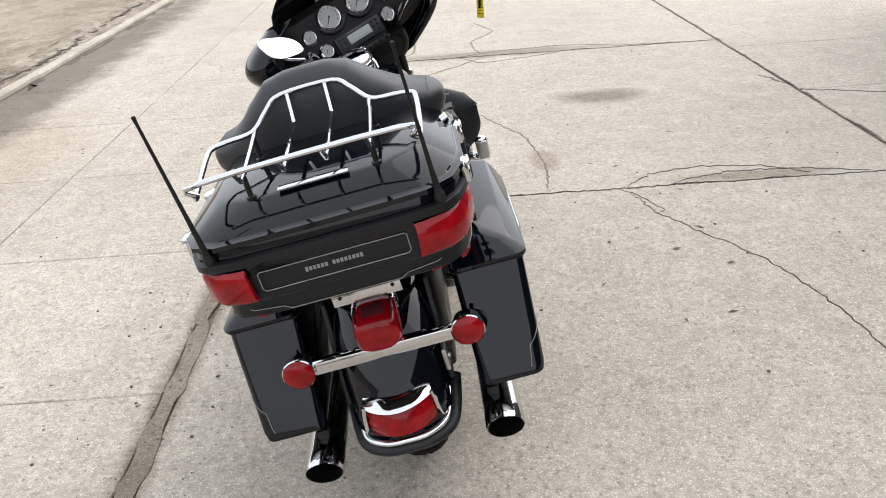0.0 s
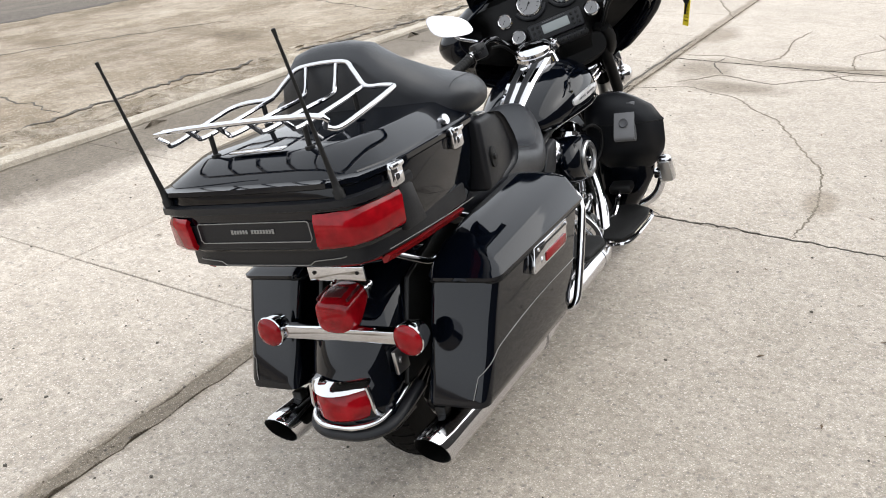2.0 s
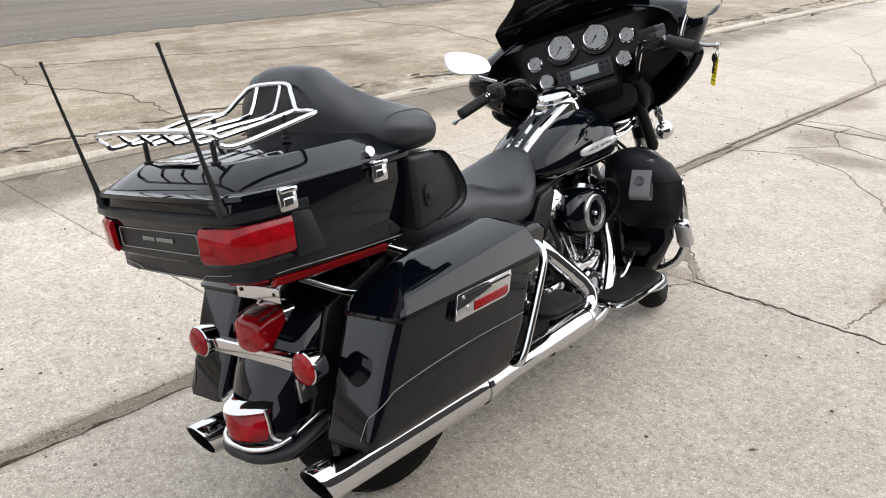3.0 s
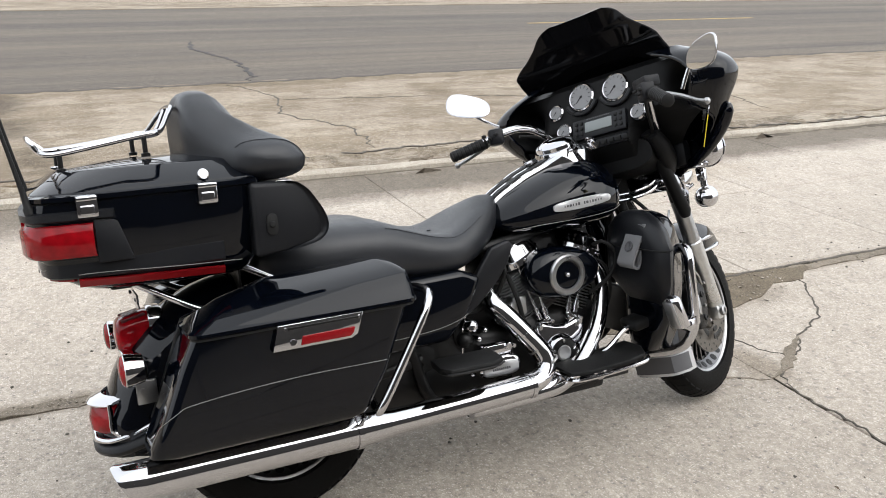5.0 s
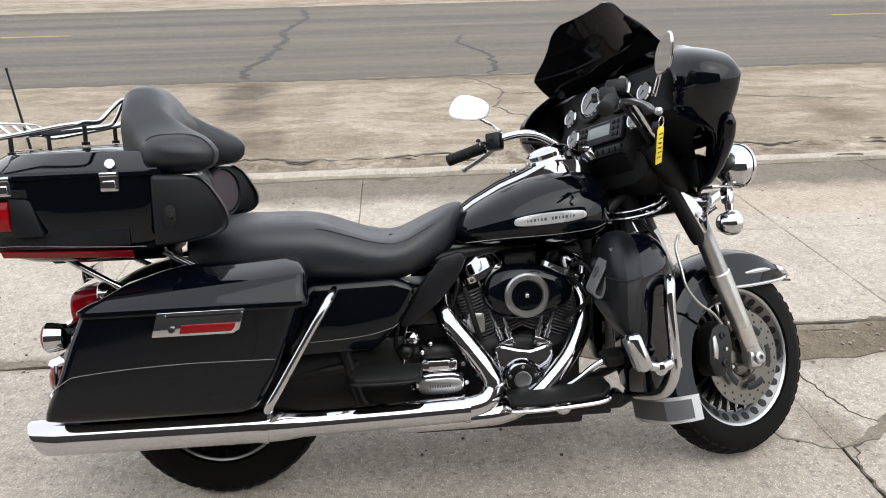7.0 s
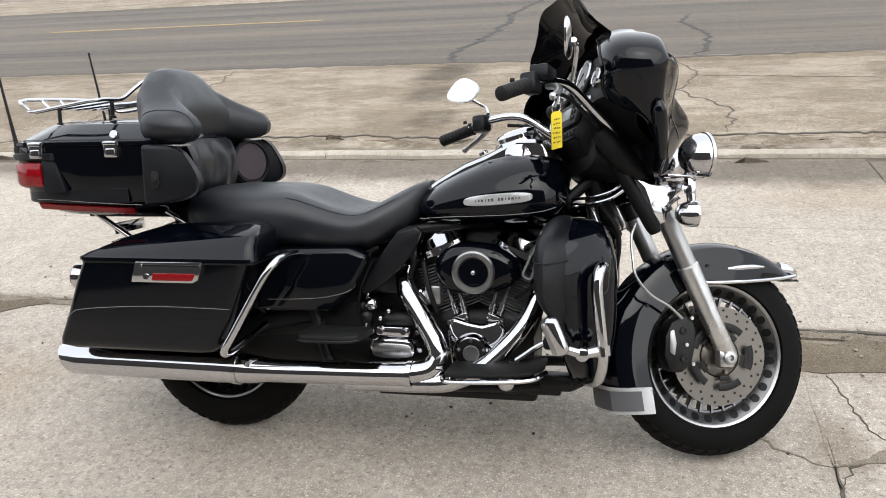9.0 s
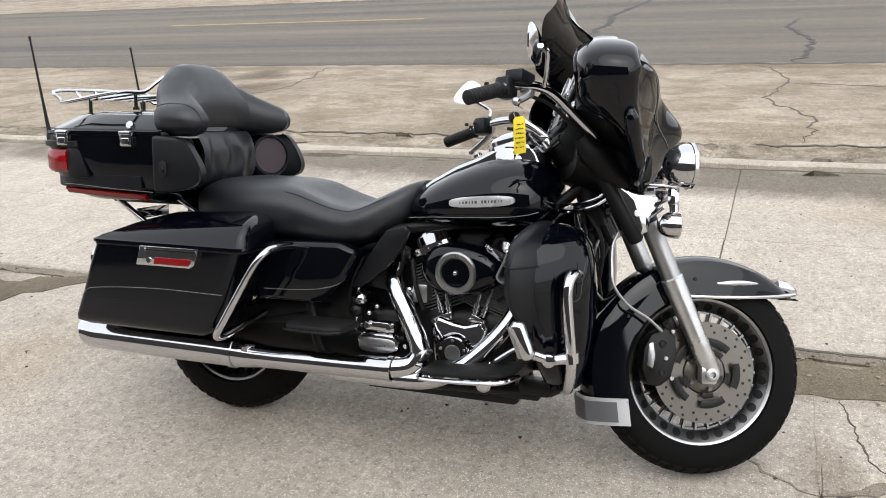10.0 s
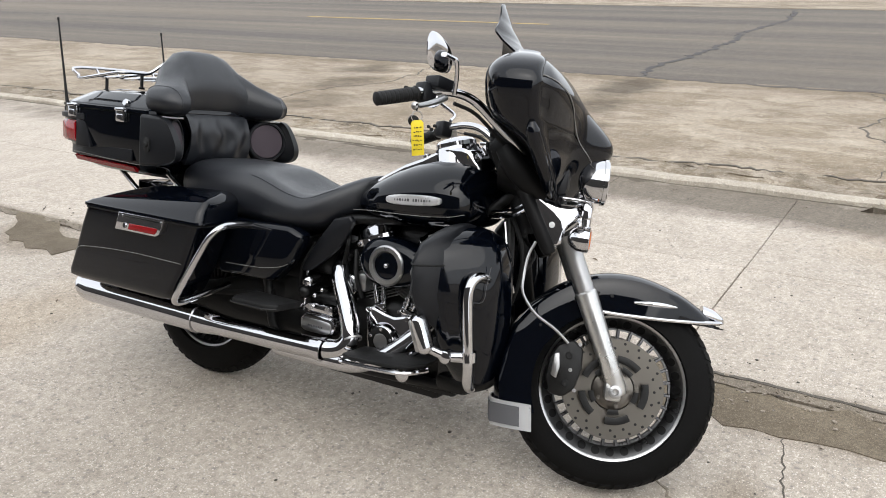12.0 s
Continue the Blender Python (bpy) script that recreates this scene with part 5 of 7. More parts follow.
for s in (1, -1):
    tube(bm, [(s * 0.13, 1.2, 0.24), (s * 0.14, 0.8, 0.225), (s * 0.14, 0.5, 0.25), (s * 0.13, 0.42, 0.42), (s * 0.12, 0.38, 0.62)], 0.017, 10, 5)
    tube(bm, [(s * 0.13, 1.2, 0.24), (s * 0.12, 1.3, 0.32), (s * 0.07, 1.28, 0.6), (s * 0.03, 1.25, 0.78)], 0.017, 10, 5)
    tube(bm, [(s * 0.12, 0.38, 0.62), (s * 0.1, 0.7, 0.69), (s * 0.05, 1.1, 0.74), (s * 0.02, 1.26, 0.84)], 0.016, 10, 5)
    tube(bm, [(s * 0.12, 0.45, 0.4), (s * 0.11, 0.2, 0.36), (s * 0.11, 0.0, 0.32)], 0.022, 10, 4)
tube(bm, [(0, 1.3, 0.72), (0, 1.22, 0.95)], 0.034, 14, 0)
part("frame", bm, ENGINE, bike, "black tubular frame")
bm = B()
loft(bm, [ring((0, y0, 0.5), X, Z, 0.125, 0.12, 4, 20) for y0 in (0.36, 0.56)])
box(bm, (0, 0.5, 0.42), (0.26, 0.2, 0.12), 0.02)
box(bm, (0.0, 0.62, 0.55), (0.18, 0.14, 0.12), 0.02)
box(bm, (0.03, 0.57, 0.31), (0.22, 0.24, 0.12), 0.02)
part("battery_box", bm, ENGINE, bike, "black battery and oil housing")
bm = B()
for s in (1, -1):
    prism(bm, [(-0.04, 0.27), (0.06, 0.255), (0.5, 0.27), (0.5, 0.46), (0.3, 0.44), (0.05, 0.37), (-0.04, 0.35)], "x", min(s * 0.105, s * 0.13), max(s * 0.105, s * 0.13), 0.01)
part("swingarm", bm, ENGINE, bike, "black rear swingarm")
bm = B()
tube(bm, [(-0.13, 0.86, 0.24), (-0.2, 0.88, 0.16), (-0.29, 0.9, 0.062)], 0.012, 10, 4)
box(bm, (-0.3, 0.905, 0.066), (0.06, 0.045, 0.012), 0.004, Matrix.Rotation(radians(11.7), 4, "Y"))
part("side_stand", bm, ENGINE, bike, "black side stand")

# ---- engine ----
CRANK = Vector((0, 0.925, 0.34))
bm = B()
loft(bm, [rrect2(-0.13, 0.1, 0.2, 0.46, y0, 0.05, 6) for y0 in (0.76, 0.8)] + [rrect2(-0.14, 0.115, 0.19, 0.475, y0, 0.06, 6) for y0 in (0.84, 1.0)] + [rrect2(-0.13, 0.1, 0.2, 0.46, y0, 0.05, 6) for y0 in (1.05, 1.09)])
engine = part("engine", bm, ENGINE, bike, "black V-twin engine with chrome covers")
part("gearbox", box(B(), (0.0, 0.67, 0.36), (0.24, 0.2, 0.17), 0.03, None, 3), ENGINE, engine)
part("primary_case", box(B(), (-0.16, 0.82, 0.32), (0.09, 0.5, 0.17), 0.045, None, 4), CHROME, engine, "chrome primary case")
part("oil_pan", box(B(), (0.0, 0.85, 0.2), (0.22, 0.5, 0.05), 0.015), ENGINE, engine)
for s, nm in ((-1, "rear"), (1, "front")):
    d = Vector((0, s * math.sin(radians(22.5)), math.cos(radians(22.5))))
    e = Vector((0, math.cos(radians(22.5)), -s * math.sin(radians(22.5))))
    bm = B()
    loft(bm, [ring(CRANK + d * k, X, e, 0.052, 0.055, 3, 20) for k in (0.11, 0.33)])
    cyl = part("cylinder", bm, ENGINE, engine, "black finned cylinder")
    fm = mesh_of("fin", loft(B(), [ring(d * k, X, e, 0.1 - c, 0.098 - c, 4, 24) for k, c in ((-0.0018, 0.004), (-0.0011, 0.0), (0.0011, 0.0), (0.0018, 0.004))]), FIN)
    for k in range(17):
        o = new("fin", fm)
        o.parent, o.location = cyl, CRANK + d * (0.13 + 0.0095 * k)
    bm = B()
    loft(bm, [ring(CRANK + d * k, X, e, a, b, 4, 24) for k, a, b in ((0.288, 0.085, 0.085), (0.294, 0.095, 0.092), (0.31, 0.095, 0.09))])
    part("cylinder_head", bm, ENGINE, cyl)
    bm = B()
    top = CRANK + e * (0.014 if s < 0 else 0.0)
    loft(bm, [ring(top + d * k, X, e, a, b, 3.4, 28) for k, a, b in ((0.306, 0.122, 0.076), (0.309, 0.129, 0.082), (0.328, 0.129, 0.082), (0.331, 0.124, 0.077), (0.356, 0.112, 0.068), (0.37, 0.1, 0.054), (0.374, 0.08, 0.036))])
    rc = part("rocker_cover", bm, CHROME, cyl, "chrome rocker cover")
    for off in (-0.04, 0.0, 0.04):
        part("bolt", bolt(B(), top + d * 0.318 + e * off + X * 0.128, X, 0.005, 0.004), CHROME, rc)
    # pushrod tubes
    for off in (-0.018, 0.018):
        a = CRANK + Vector((0.118, s * 0.052 + off * 0.7, 0.105))
        b = CRANK + d * 0.345 + Vector((0.1, s * -0.02 + off * 1.3, 0))
        knots = [(0.0, 0.0105), (0.035, 0.0105), (0.036, 0.008), (0.06, 0.008), (0.061, 0.0115), (0.1, 0.0115), (0.101, 0.008), (0.125, 0.008), (0.126, 0.0105), (0.165, 0.0105), (0.166, 0.0055), (0.45, 0.0055), (0.46, 0.0045), (1.0, 0.0045)]
        bm = tube(B(), [a.lerp(b, k) for k, r in knots], [r for k, r in knots], 12, 0)
        part("pushrod_tube", bm, CHROME, cyl, "chrome pushrod tube")
    bm = B()
    box(bm, CRANK + Vector((0.112, s * 0.052, 0.092)), (0.034, 0.052, 0.026), 0.005, Matrix.Rotation(radians(-22.5 * s), 4, "X"))
    lb = part("lifter_block", bm, CHROME, engine, "chrome lifter block")
    for off in (-0.022, 0.022):
        part("bolt", bolt(B(), CRANK + Vector((0.134, s * 0.052 + off, 0.092 - s * off * 0.2)), X, 0.006, 0.006), CHROME, lb)
bm = B()
box(bm, (-0.02, 0.83, 0.44), (0.15, 0.5, 0.3), 0.03)
box(bm, (-0.03, 0.92, 0.62), (0.13, 0.42, 0.16), 0.03)
part("engine_backing", bm, ENGINE, engine, "black engine body behind the cylinders")
# cam cover and round timer cover
bm = B()
prism(bm, [(0.845, 0.275), (0.9, 0.265), (0.965, 0.285), (1.0, 0.34), (1.015, 0.405), (0.99, 0.435), (0.94, 0.418), (0.9, 0.425), (0.855, 0.44), (0.83, 0.42), (0.835, 0.36)], "x", 0.1, 0.142, 0.014, 3)
cam_cover = part("cam_cover", bm, CHROME, engine, "polished chrome cam cover")
bm = B()
lathe(bm, [(0, 0.058), (0.012, 0.056), (0.022, 0.05), (0.026, 0.046), (0.027, 0.033), (0.024, 0.031)], (0.138, 0.912, 0.337), X, 36)
tc = part("timer_cover", bm, CHROME, cam_cover, "round chrome timer cover")
bm = B()
lathe(bm, [(0.0, 0.046), (0.0275, 0.046), (0.0285, 0.044), (0.0275, 0.02)], (0.138, 0.912, 0.337), X, 36)
part("cover_inlay", bm, ENGINE, tc, "black ring inlay")
bm = B()
lathe(bm, [(0.02, 0.025), (0.0295, 0.025), (0.0305, 0.022), (0.0295, 0.018)], (0.138, 0.912, 0.337), X, 30)
part("cover_disc", bm, ALLOY, tc)
for k in range(5):
    a = radians(90 + 72 * k)
    part("screw", bolt(B(), (0.163, 0.912 + 0.0385 * math.cos(a), 0.337 + 0.0385 * math.sin(a)), X, 0.0055, 0.005), CHROME, tc)
for yy, zz in ((0.845, 0.425), (0.99, 0.42), (0.855, 0.285), (0.995, 0.345)):
    part("screw", bolt(B(), (0.141, yy, zz), X, 0.008, 0.006), CHROME, cam_cover)
# air cleaner
bm = B()
loft(bm, [[Vector((x, 0.935 + k * 0.13 * math.copysign(abs(math.cos(t)) ** 0.9, math.cos(t)), 0.587 + k * (0.078 - 0.012 * math.cos(t)) * math.sin(t))) for t in [2 * math.pi * i / 40 for i in range(40)]]
          for x, k in ((0.06, 0.8), (0.09, 0.94), (0.12, 1.0), (0.145, 1.0), (0.163, 0.95), (0.175, 0.84), (0.182, 0.7), (0.184, 0.5))])
air = part("air_cleaner", bm, PAINT, engine, "glossy black oval air cleaner")
bm = B()
lathe(bm, [(-0.02, 0.044), (-0.02, 0.064), (0.006, 0.063), (0.011, 0.058), (0.011, 0.046), (0.004, 0.043)], (0.182, 0.926, 0.584), X, 48, True)
part("trim_ring", bm, ALLOY, air, "satin silver trim ring")
bm = B()
lathe(bm, [(-0.02, 0.0445), (0.003, 0.0445), (0.0, 0.03), (-0.002, 0.012)], (0.182, 0.926, 0.584), X, 36)
part("ring_disc", bm, PAINT, air)
bm = B()
lathe(bm, [(0, 0.008), (0.008, 0.008), (0.012, 0.006), (0.014, 0.003)], (0.181, 0.926, 0.584), X, 16)
part("centre_nut", bm, CHROME, air, "chrome centre nut")
# engine size raised on the trim ring
txt = bpy.data.curves.new("ring_number", "FONT")
txt.body, txt.size, txt.align_x, txt.align_y, txt.extrude = "103", 0.0135, "CENTER", "CENTER", 0.0004
num = bpy.data.objects.new("ring_number", txt)
me = bpy.data.meshes.new_from_object(num)
bpy.data.objects.remove(num)
me.materials.append(GREY)
me.transform(Matrix(((0, 0, 1, 0.1936), (1, 0, 0, 0.926), (0, 1, 0, 0.636), (0, 0, 0, 1))))
num = new("ring_number", me)
num.parent = air
tagged(num, "dark grey raised number")
# gearbox side cover
bm = B()
loft(bm, [ring((x, 0.675, 0.345), Y, Z, 0.072 - c, 0.034 - c, 3.4, 32) for x, c in ((0.12, 0.0), (0.17, 0.0), (0.182, 0.005), (0.186, 0.014))])
gc = part("gearbox_cover", bm, CHROME, engine, "chrome gearbox cover")
bm = B()
loft(bm, [ring((x, 0.675, 0.342), Y, Z, 0.06 - c, 0.022 - c, 4, 32) for x, c in ((0.18, 0.0), (0.189, 0.0), (0.191, 0.003))])
part("cover_plate", bm, ALLOY, gc, "satin metal plate")
bm = B()
for i in range(9):
    box(bm, (0.192, 0.647 + 0.0068 * i, 0.342), (0.0014, 0.0042, 0.007), 0, None, 1)
part("plate_mark", bm, GREY, gc)
part("upper_cover", box(B(), (0.145, 0.675, 0.395), (0.06, 0.105, 0.035), 0.01), CHROME, gc)
for yy, zz in ((0.638, 0.4), (0.71, 0.4)):
    part("bolt", bolt(B(), (0.174, yy, zz), X, 0.011, 0.006), CHROME, gc)
for yy, zz in ((0.6, 0.33), (0.752, 0.335), (0.605, 0.39), (0.745, 0.39)):
    part("bolt", bolt(B(), (0.14, yy, zz), X, 0.007, 0.01), CHROME, engine)
for c, r, m in (((0.15, 0.605, 0.475), 0.021, CHROME), ((0.14, 0.585, 0.435), 0.024, ENGINE), ((0.14, 0.57, 0.385), 0.008, CHROME), ((0.145, 0.63, 0.43), 0.009, CHROME), ((0.14, 0.655, 0.452), 0.008, CHROME)):
    bm = B()
    lathe(bm, [(-0.05, r * 0.8), (0, r), (r * 0.5, r * 0.9), (r * 0.9, r * 0.5), (r, 0.0)], c, X, 18)
    part("fitting", bm, m, engine)
# starter, hoses, clutter behind
bm = B()
lathe(bm, [(-0.06, 0.035), (0.06, 0.035), (0.065, 0.03)], (0.05, 0.74, 0.48), X, 20)
part("starter", bm, CHROME, engine, "chrome starter motor")
for q, r, m in (([(0.12, 0.6, 0.6), (0.14, 0.57, 0.52), (0.13, 0.56, 0.44), (0.12, 0.6, 0.36)], 0.006, RUBBER), ([(0.13, 0.65, 0.6), (0.145, 0.62, 0.54), (0.14, 0.59, 0.5), (0.13, 0.58, 0.4), (0.12, 0.57, 0.3)], 0.004, CHROME),
                ([(0.11, 0.76, 0.6), (0.13, 0.78, 0.52), (0.12, 0.8, 0.45)], 0.008, RUBBER), ([(0.1, 1.05, 0.62), (0.14, 1.1, 0.58), (0.13, 1.12, 0.48), (0.1, 1.08, 0.36)], 0.005, RUBBER),
                ([(0.1, 0.72, 0.66), (0.13, 0.74, 0.62), (0.12, 0.72, 0.55)], 0.007, ENGINE)):
    part("hose", tube(B(), q, r, 8, 6), m, engine)
bm = B()
box(bm, (0.1, 0.79, 0.5), (0.05, 0.05, 0.06), 0.008)
part("solenoid", bm, ALLOY, engine)
bm = tube(B(), [(0.12, 1.07, 0.65), (0.15, 1.09, 0.66), (0.17, 1.12, 0.62), (0.16, 1.1, 0.55), (0.13, 1.04, 0.5)], 0.006, 8, 6)
part("oil_line", bm, RUBBER, engine, "black oil line")
for k in range(6):
    bm = tube(B(), [(-0.06 + 0.02 * k, 1.25, 0.32), (-0.06 + 0.02 * k, 1.25, 0.45)], 0.008, 8, 0)
    part("cooler_fin", bm, ENGINE, engine)
bm = box(B(), (0, 1.235, 0.4), (0.18, 0.03, 0.16), 0.008)
part("regulator", bm, ENGINE, engine, "black finned regulator")
bm = B()
box(bm, (0.11, 0.95, 0.225), (0.07, 0.45, 0.03), 0.01)
box(bm, (0.12, 1.16, 0.25), (0.06, 0.1, 0.05), 0.012)
part("lower_bracket", bm, ENGINE, engine, "grimy black lower bracket")
bm = B()
lathe(bm, [(-0.03, 0.02), (0.0, 0.024), (0.006, 0.02), (0.01, 0.012)], (0.2, 1.02, 0.262), X, 18)
part("pivot_bolt", bm, CHROME, engine)

# ---- footboards ----
for s in (1, -1):
    bm = B()
    prism(bm, [(0.17, 0.86), (0.285, 0.855), (0.31, 0.9), (0.325, 1.04), (0.315, 1.105), (0.255, 1.14), (0.17, 1.14)], "z", -0.004, 0.008, 0.004)
    t = Matrix.Translation((0, 0.86, 0.305)) @ Matrix.Rotation(radians(5), 4, "X") @ Matrix.Translation((0, -0.86, 0))
    bm.transform(t)
    fb = part("rider_footboard", both(bm, s), RUBBER, bike, "black rubber rider footboard with chrome edge")
    edge = [(0.2, 0.853, 0), (0.285, 0.851, 0), (0.314, 0.9, 0), (0.329, 1.04, 0), (0.318, 1.11, 0), (0.257, 1.143, 0)]
    bm = tube(B(), edge, 0.0075, 8, 5)
    bm.transform(Matrix.Translation((0, 0, -0.012)) @ t)
    part("edge_trim", both(bm, s), CHROME, fb, "chrome edge trim")
    bm = B()
    prism(bm, [(0.205, 0.44), (0.3, 0.425), (0.335, 0.445), (0.34, 0.57), (0.315, 0.615), (0.21, 0.63)], "z", 0.397, 0.421, 0.008)
    pf = part("passenger_footboard", both(bm, s), RUBBER, bike, "black passenger footboard")
    bm = tube(B(), [(0.3, 0.428, 0.406), (0.336, 0.447, 0.406), (0.341, 0.57, 0.406), (0.317, 0.615, 0.406)], 0.003, 8, 5)
    part("edge_trim", both(bm, s), ENGINE, pf)
    part("arm", both(tube(B(), [(0.13, 0.51, 0.37), (0.22, 0.51, 0.4)], 0.014, 10, 0), s), ENGINE, pf)
bm = tube(B(), [(0.17, 1.0, 0.3), (0.2, 1.05, 0.332), (0.2, 1.11, 0.375), (0.2, 1.15, 0.395)], 0.0085, 8, 5)
bp = part("brake_pedal", bm, CHROME, bike, "chrome brake pedal lever")
part("pedal_pad", box(B(), (0.2, 1.18, 0.4), (0.085, 0.1, 0.034), 0.012, Matrix.Rotation(radians(10), 4, "X"), 3), RUBBER, bp)

# ---- lower fairings with glove boxes, crash bar, pegs ----
def lf_loop(z, x0, x1, y0, y1, r):
    """A plan outline that widens towards the rear outer corner."""
    out = rrect(x0, x1, y0, y1, z, r, 6)
    for v in out:
        v.x += 0.12 * min(1.0, max(0.0, (1.3 - v.y) / 0.15)) ** 1.2 * max(0.0, (v.x - x0) / (x1 - x0)) * min(1.0, (z - 0.28) / 0.15) * min(1.0, (0.78 - z) / 0.1)
    return out


for s in (1, -1):
    bm = B()
    loft(bm, [lf_loop(*a) for a in ((0.285, 0.13, 0.19, 1.225, 1.27, 0.02), (0.3, 0.11, 0.225, 1.2, 1.3, 0.035), (0.36, 0.095, 0.245, 1.185, 1.32, 0.045), (0.43, 0.09, 0.256, 1.18, 1.33, 0.05), (0.5, 0.088, 0.264, 1.172, 1.333, 0.055), (0.535, 0.088, 0.267, 1.165, 1.333, 0.06), (0.57, 0.088, 0.268, 1.15, 1.333, 0.06),
                                    (0.64, 0.09, 0.266, 1.14, 1.328, 0.06), (0.69, 0.097, 0.258, 1.145, 1.314, 0.06), (0.72, 0.112, 0.243, 1.16, 1.296, 0.055), (0.737, 0.137, 0.218, 1.182, 1.27, 0.04), (0.744, 0.162, 0.196, 1.2, 1.245, 0.018))])
    lf = part("lower_fairing", both(bm, s), PAINT, bike, "glossy black lower fairing")
    bm = B()
    loft(bm, [lf_loop(*a) for a in ((0.465, 0.15, 0.235, 1.18, 1.21, 0.012), (0.49, 0.13, 0.25, 1.16, 1.216, 0.02), (0.515, 0.115, 0.26, 1.142, 1.22, 0.03), (0.54, 0.1, 0.268, 1.126, 1.222, 0.04), (0.57, 0.095, 0.274, 1.116, 1.222, 0.045), (0.65, 0.095, 0.275, 1.116, 1.225, 0.045), (0.7, 0.1, 0.266, 1.12, 1.225, 0.045), (0.728, 0.115, 0.248, 1.136, 1.222, 0.043), (0.744, 0.14, 0.224, 1.155, 1.21, 0.027), (0.75, 0.165, 0.2, 1.17, 1.2, 0.014))])
    gb = part("glove_box", both(bm, s), SATIN, lf, "satin black glove box")
    part("glove_box_seam", both(tube(B(), [(v.x * 1.003, v.y, v.z) for v in lf_loop(0.648, 0.094, 0.276, 1.115, 1.224, 0.045)], 0.0022, 6, 0, True), s), RUBBER, gb)
    # folded grey strap that pulls the vent open
    strap = [(1.134, 0.718), (1.108, 0.665), (1.084, 0.614), (1.083, 0.6), (1.092, 0.59), (1.105, 0.589), (1.113, 0.602), (1.12, 0.64), (1.13, 0.69), (1.137, 0.714)]
    line = spline([(0, y0, z0) for y0, z0 in strap], 4, True)
    t = bmesh.new()
    sheet(t, [[(x, v.y, v.z) for x in (0.226, 0.23, 0.296, 0.3)] for v in line + line[:1]], 0.006)
    vd = part("vent_strap", both(t, s), VENT, gb, "light grey folded vent strap")
    part("strap_mark", both(lathe(B(), [(0, 0.017), (0.002, 0.017), (0.003, 0.014), (0.0015, 0.012)], (0.262, 1.1, 0.655), (0.0, -0.9, 0.42), 20), s), GREY, vd)
    part("seam_stripe", both(stripe([(0.264, 1.318, 0.655), (0.269, 1.312, 0.6), (0.2705, 1.31, 0.568), (0.273, 1.302, 0.553), (0.279, 1.285, 0.55), (0.291, 1.25, 0.55)], 0.0009), s), GREY, lf, "thin grey pinstripe")
    pts = [(0.22, 1.3, 0.6), (0.262, 1.297, 0.622), (0.296, 1.29, 0.622), (0.315, 1.284, 0.6), (0.32, 1.284, 0.555), (0.318, 1.296, 0.44), (0.311, 1.299, 0.375), (0.288, 1.29, 0.325), (0.25, 1.278, 0.297), (0.19, 1.255, 0.278), (0.12, 1.23, 0.265)]
    cb = part("crash_bar", both(tube(B(), pts, 0.0158, 16, 6), s), CHROME, bike, "chrome engine guard bar")
    bm = B()
    lathe(bm, [(-0.014, 0.015), (-0.014, 0.024), (0.014, 0.024), (0.014, 0.015)], (0.309, 1.296, 0.405), (0, -0.1, 1), 20, True)
    part("peg_clamp", both(bm, s), CHROME, cb, "chrome peg clamp")
    part("peg_arm", both(tube(B(), [(0.32, 1.28, 0.403), (0.345, 1.245, 0.404), (0.365, 1.2, 0.42)], [0.017, 0.014, 0.013], 12, 4), s), CHROME, cb)
    part("peg_pivot", both(lathe(B(), [(-0.016, 0.018), (0.016, 0.018), (0.02, 0.01)], (0.342, 1.247, 0.402), X, 18), s), CHROME, cb)
    bm = box(B(), (0.372, 1.181, 0.457), (0.05, 0.042, 0.11), 0.018, Matrix.Rotation(radians(22), 4, "X"), 3)
    part("highway_peg", both(bm, s), CHROME, cb, "chrome highway peg")
    bm = box(B(), (0.372, 1.163, 0.45), (0.04, 0.014, 0.09), 0.006, Matrix.Rotation(radians(22), 4, "X"), 2)
    part("peg_pad", both(bm, s), ALLOY, cb)
# horn-side clutter between frame and fork
for q, r, m in (([(0.06, 1.27, 0.78), (0.1, 1.33, 0.7), (0.09, 1.33, 0.6), (0.08, 1.3, 0.5)], 0.006, RUBBER), ([(0.08, 1.26, 0.76), (0.12, 1.3, 0.66), (0.1, 1.32, 0.56)], 0.005, CHROME), ([(0.05, 1.195, 0.765), (0.085, 1.25, 0.772), (0.112, 1.31, 0.79), (0.118, 1.355, 0.82)], 0.0055, CHROME),
                ([(0.05, 1.2, 0.782), (0.085, 1.26, 0.792), (0.11, 1.315, 0.812), (0.115, 1.35, 0.84)], 0.0045, CHROME), ([(-0.03, 1.28, 0.7), (0.0, 1.33, 0.66), (0.05, 1.31, 0.6)], 0.006, RUBBER)):
    part("cable", tube(B(), q, r, 8, 6), m, bike)
bm = tube(B(), [(0.06, 1.28, 0.61), (0.12, 1.31, 0.6), (0.24, 1.3, 0.6)], 0.009, 10, 4)
part("guard_brace", bm, CHROME, bike, "chrome guard brace")

# ---- front end (turned left) ----
def steer_part(name, bm, material, parent, label=""):
    return part(name, bm, material, parent, label, True)


def low_part(name, bm, material, parent, label=""):
    """A part that hangs low on the front end, beside the wheel."""
    bm.transform(LOW)
    return part(name, bm, material, parent, label, True)


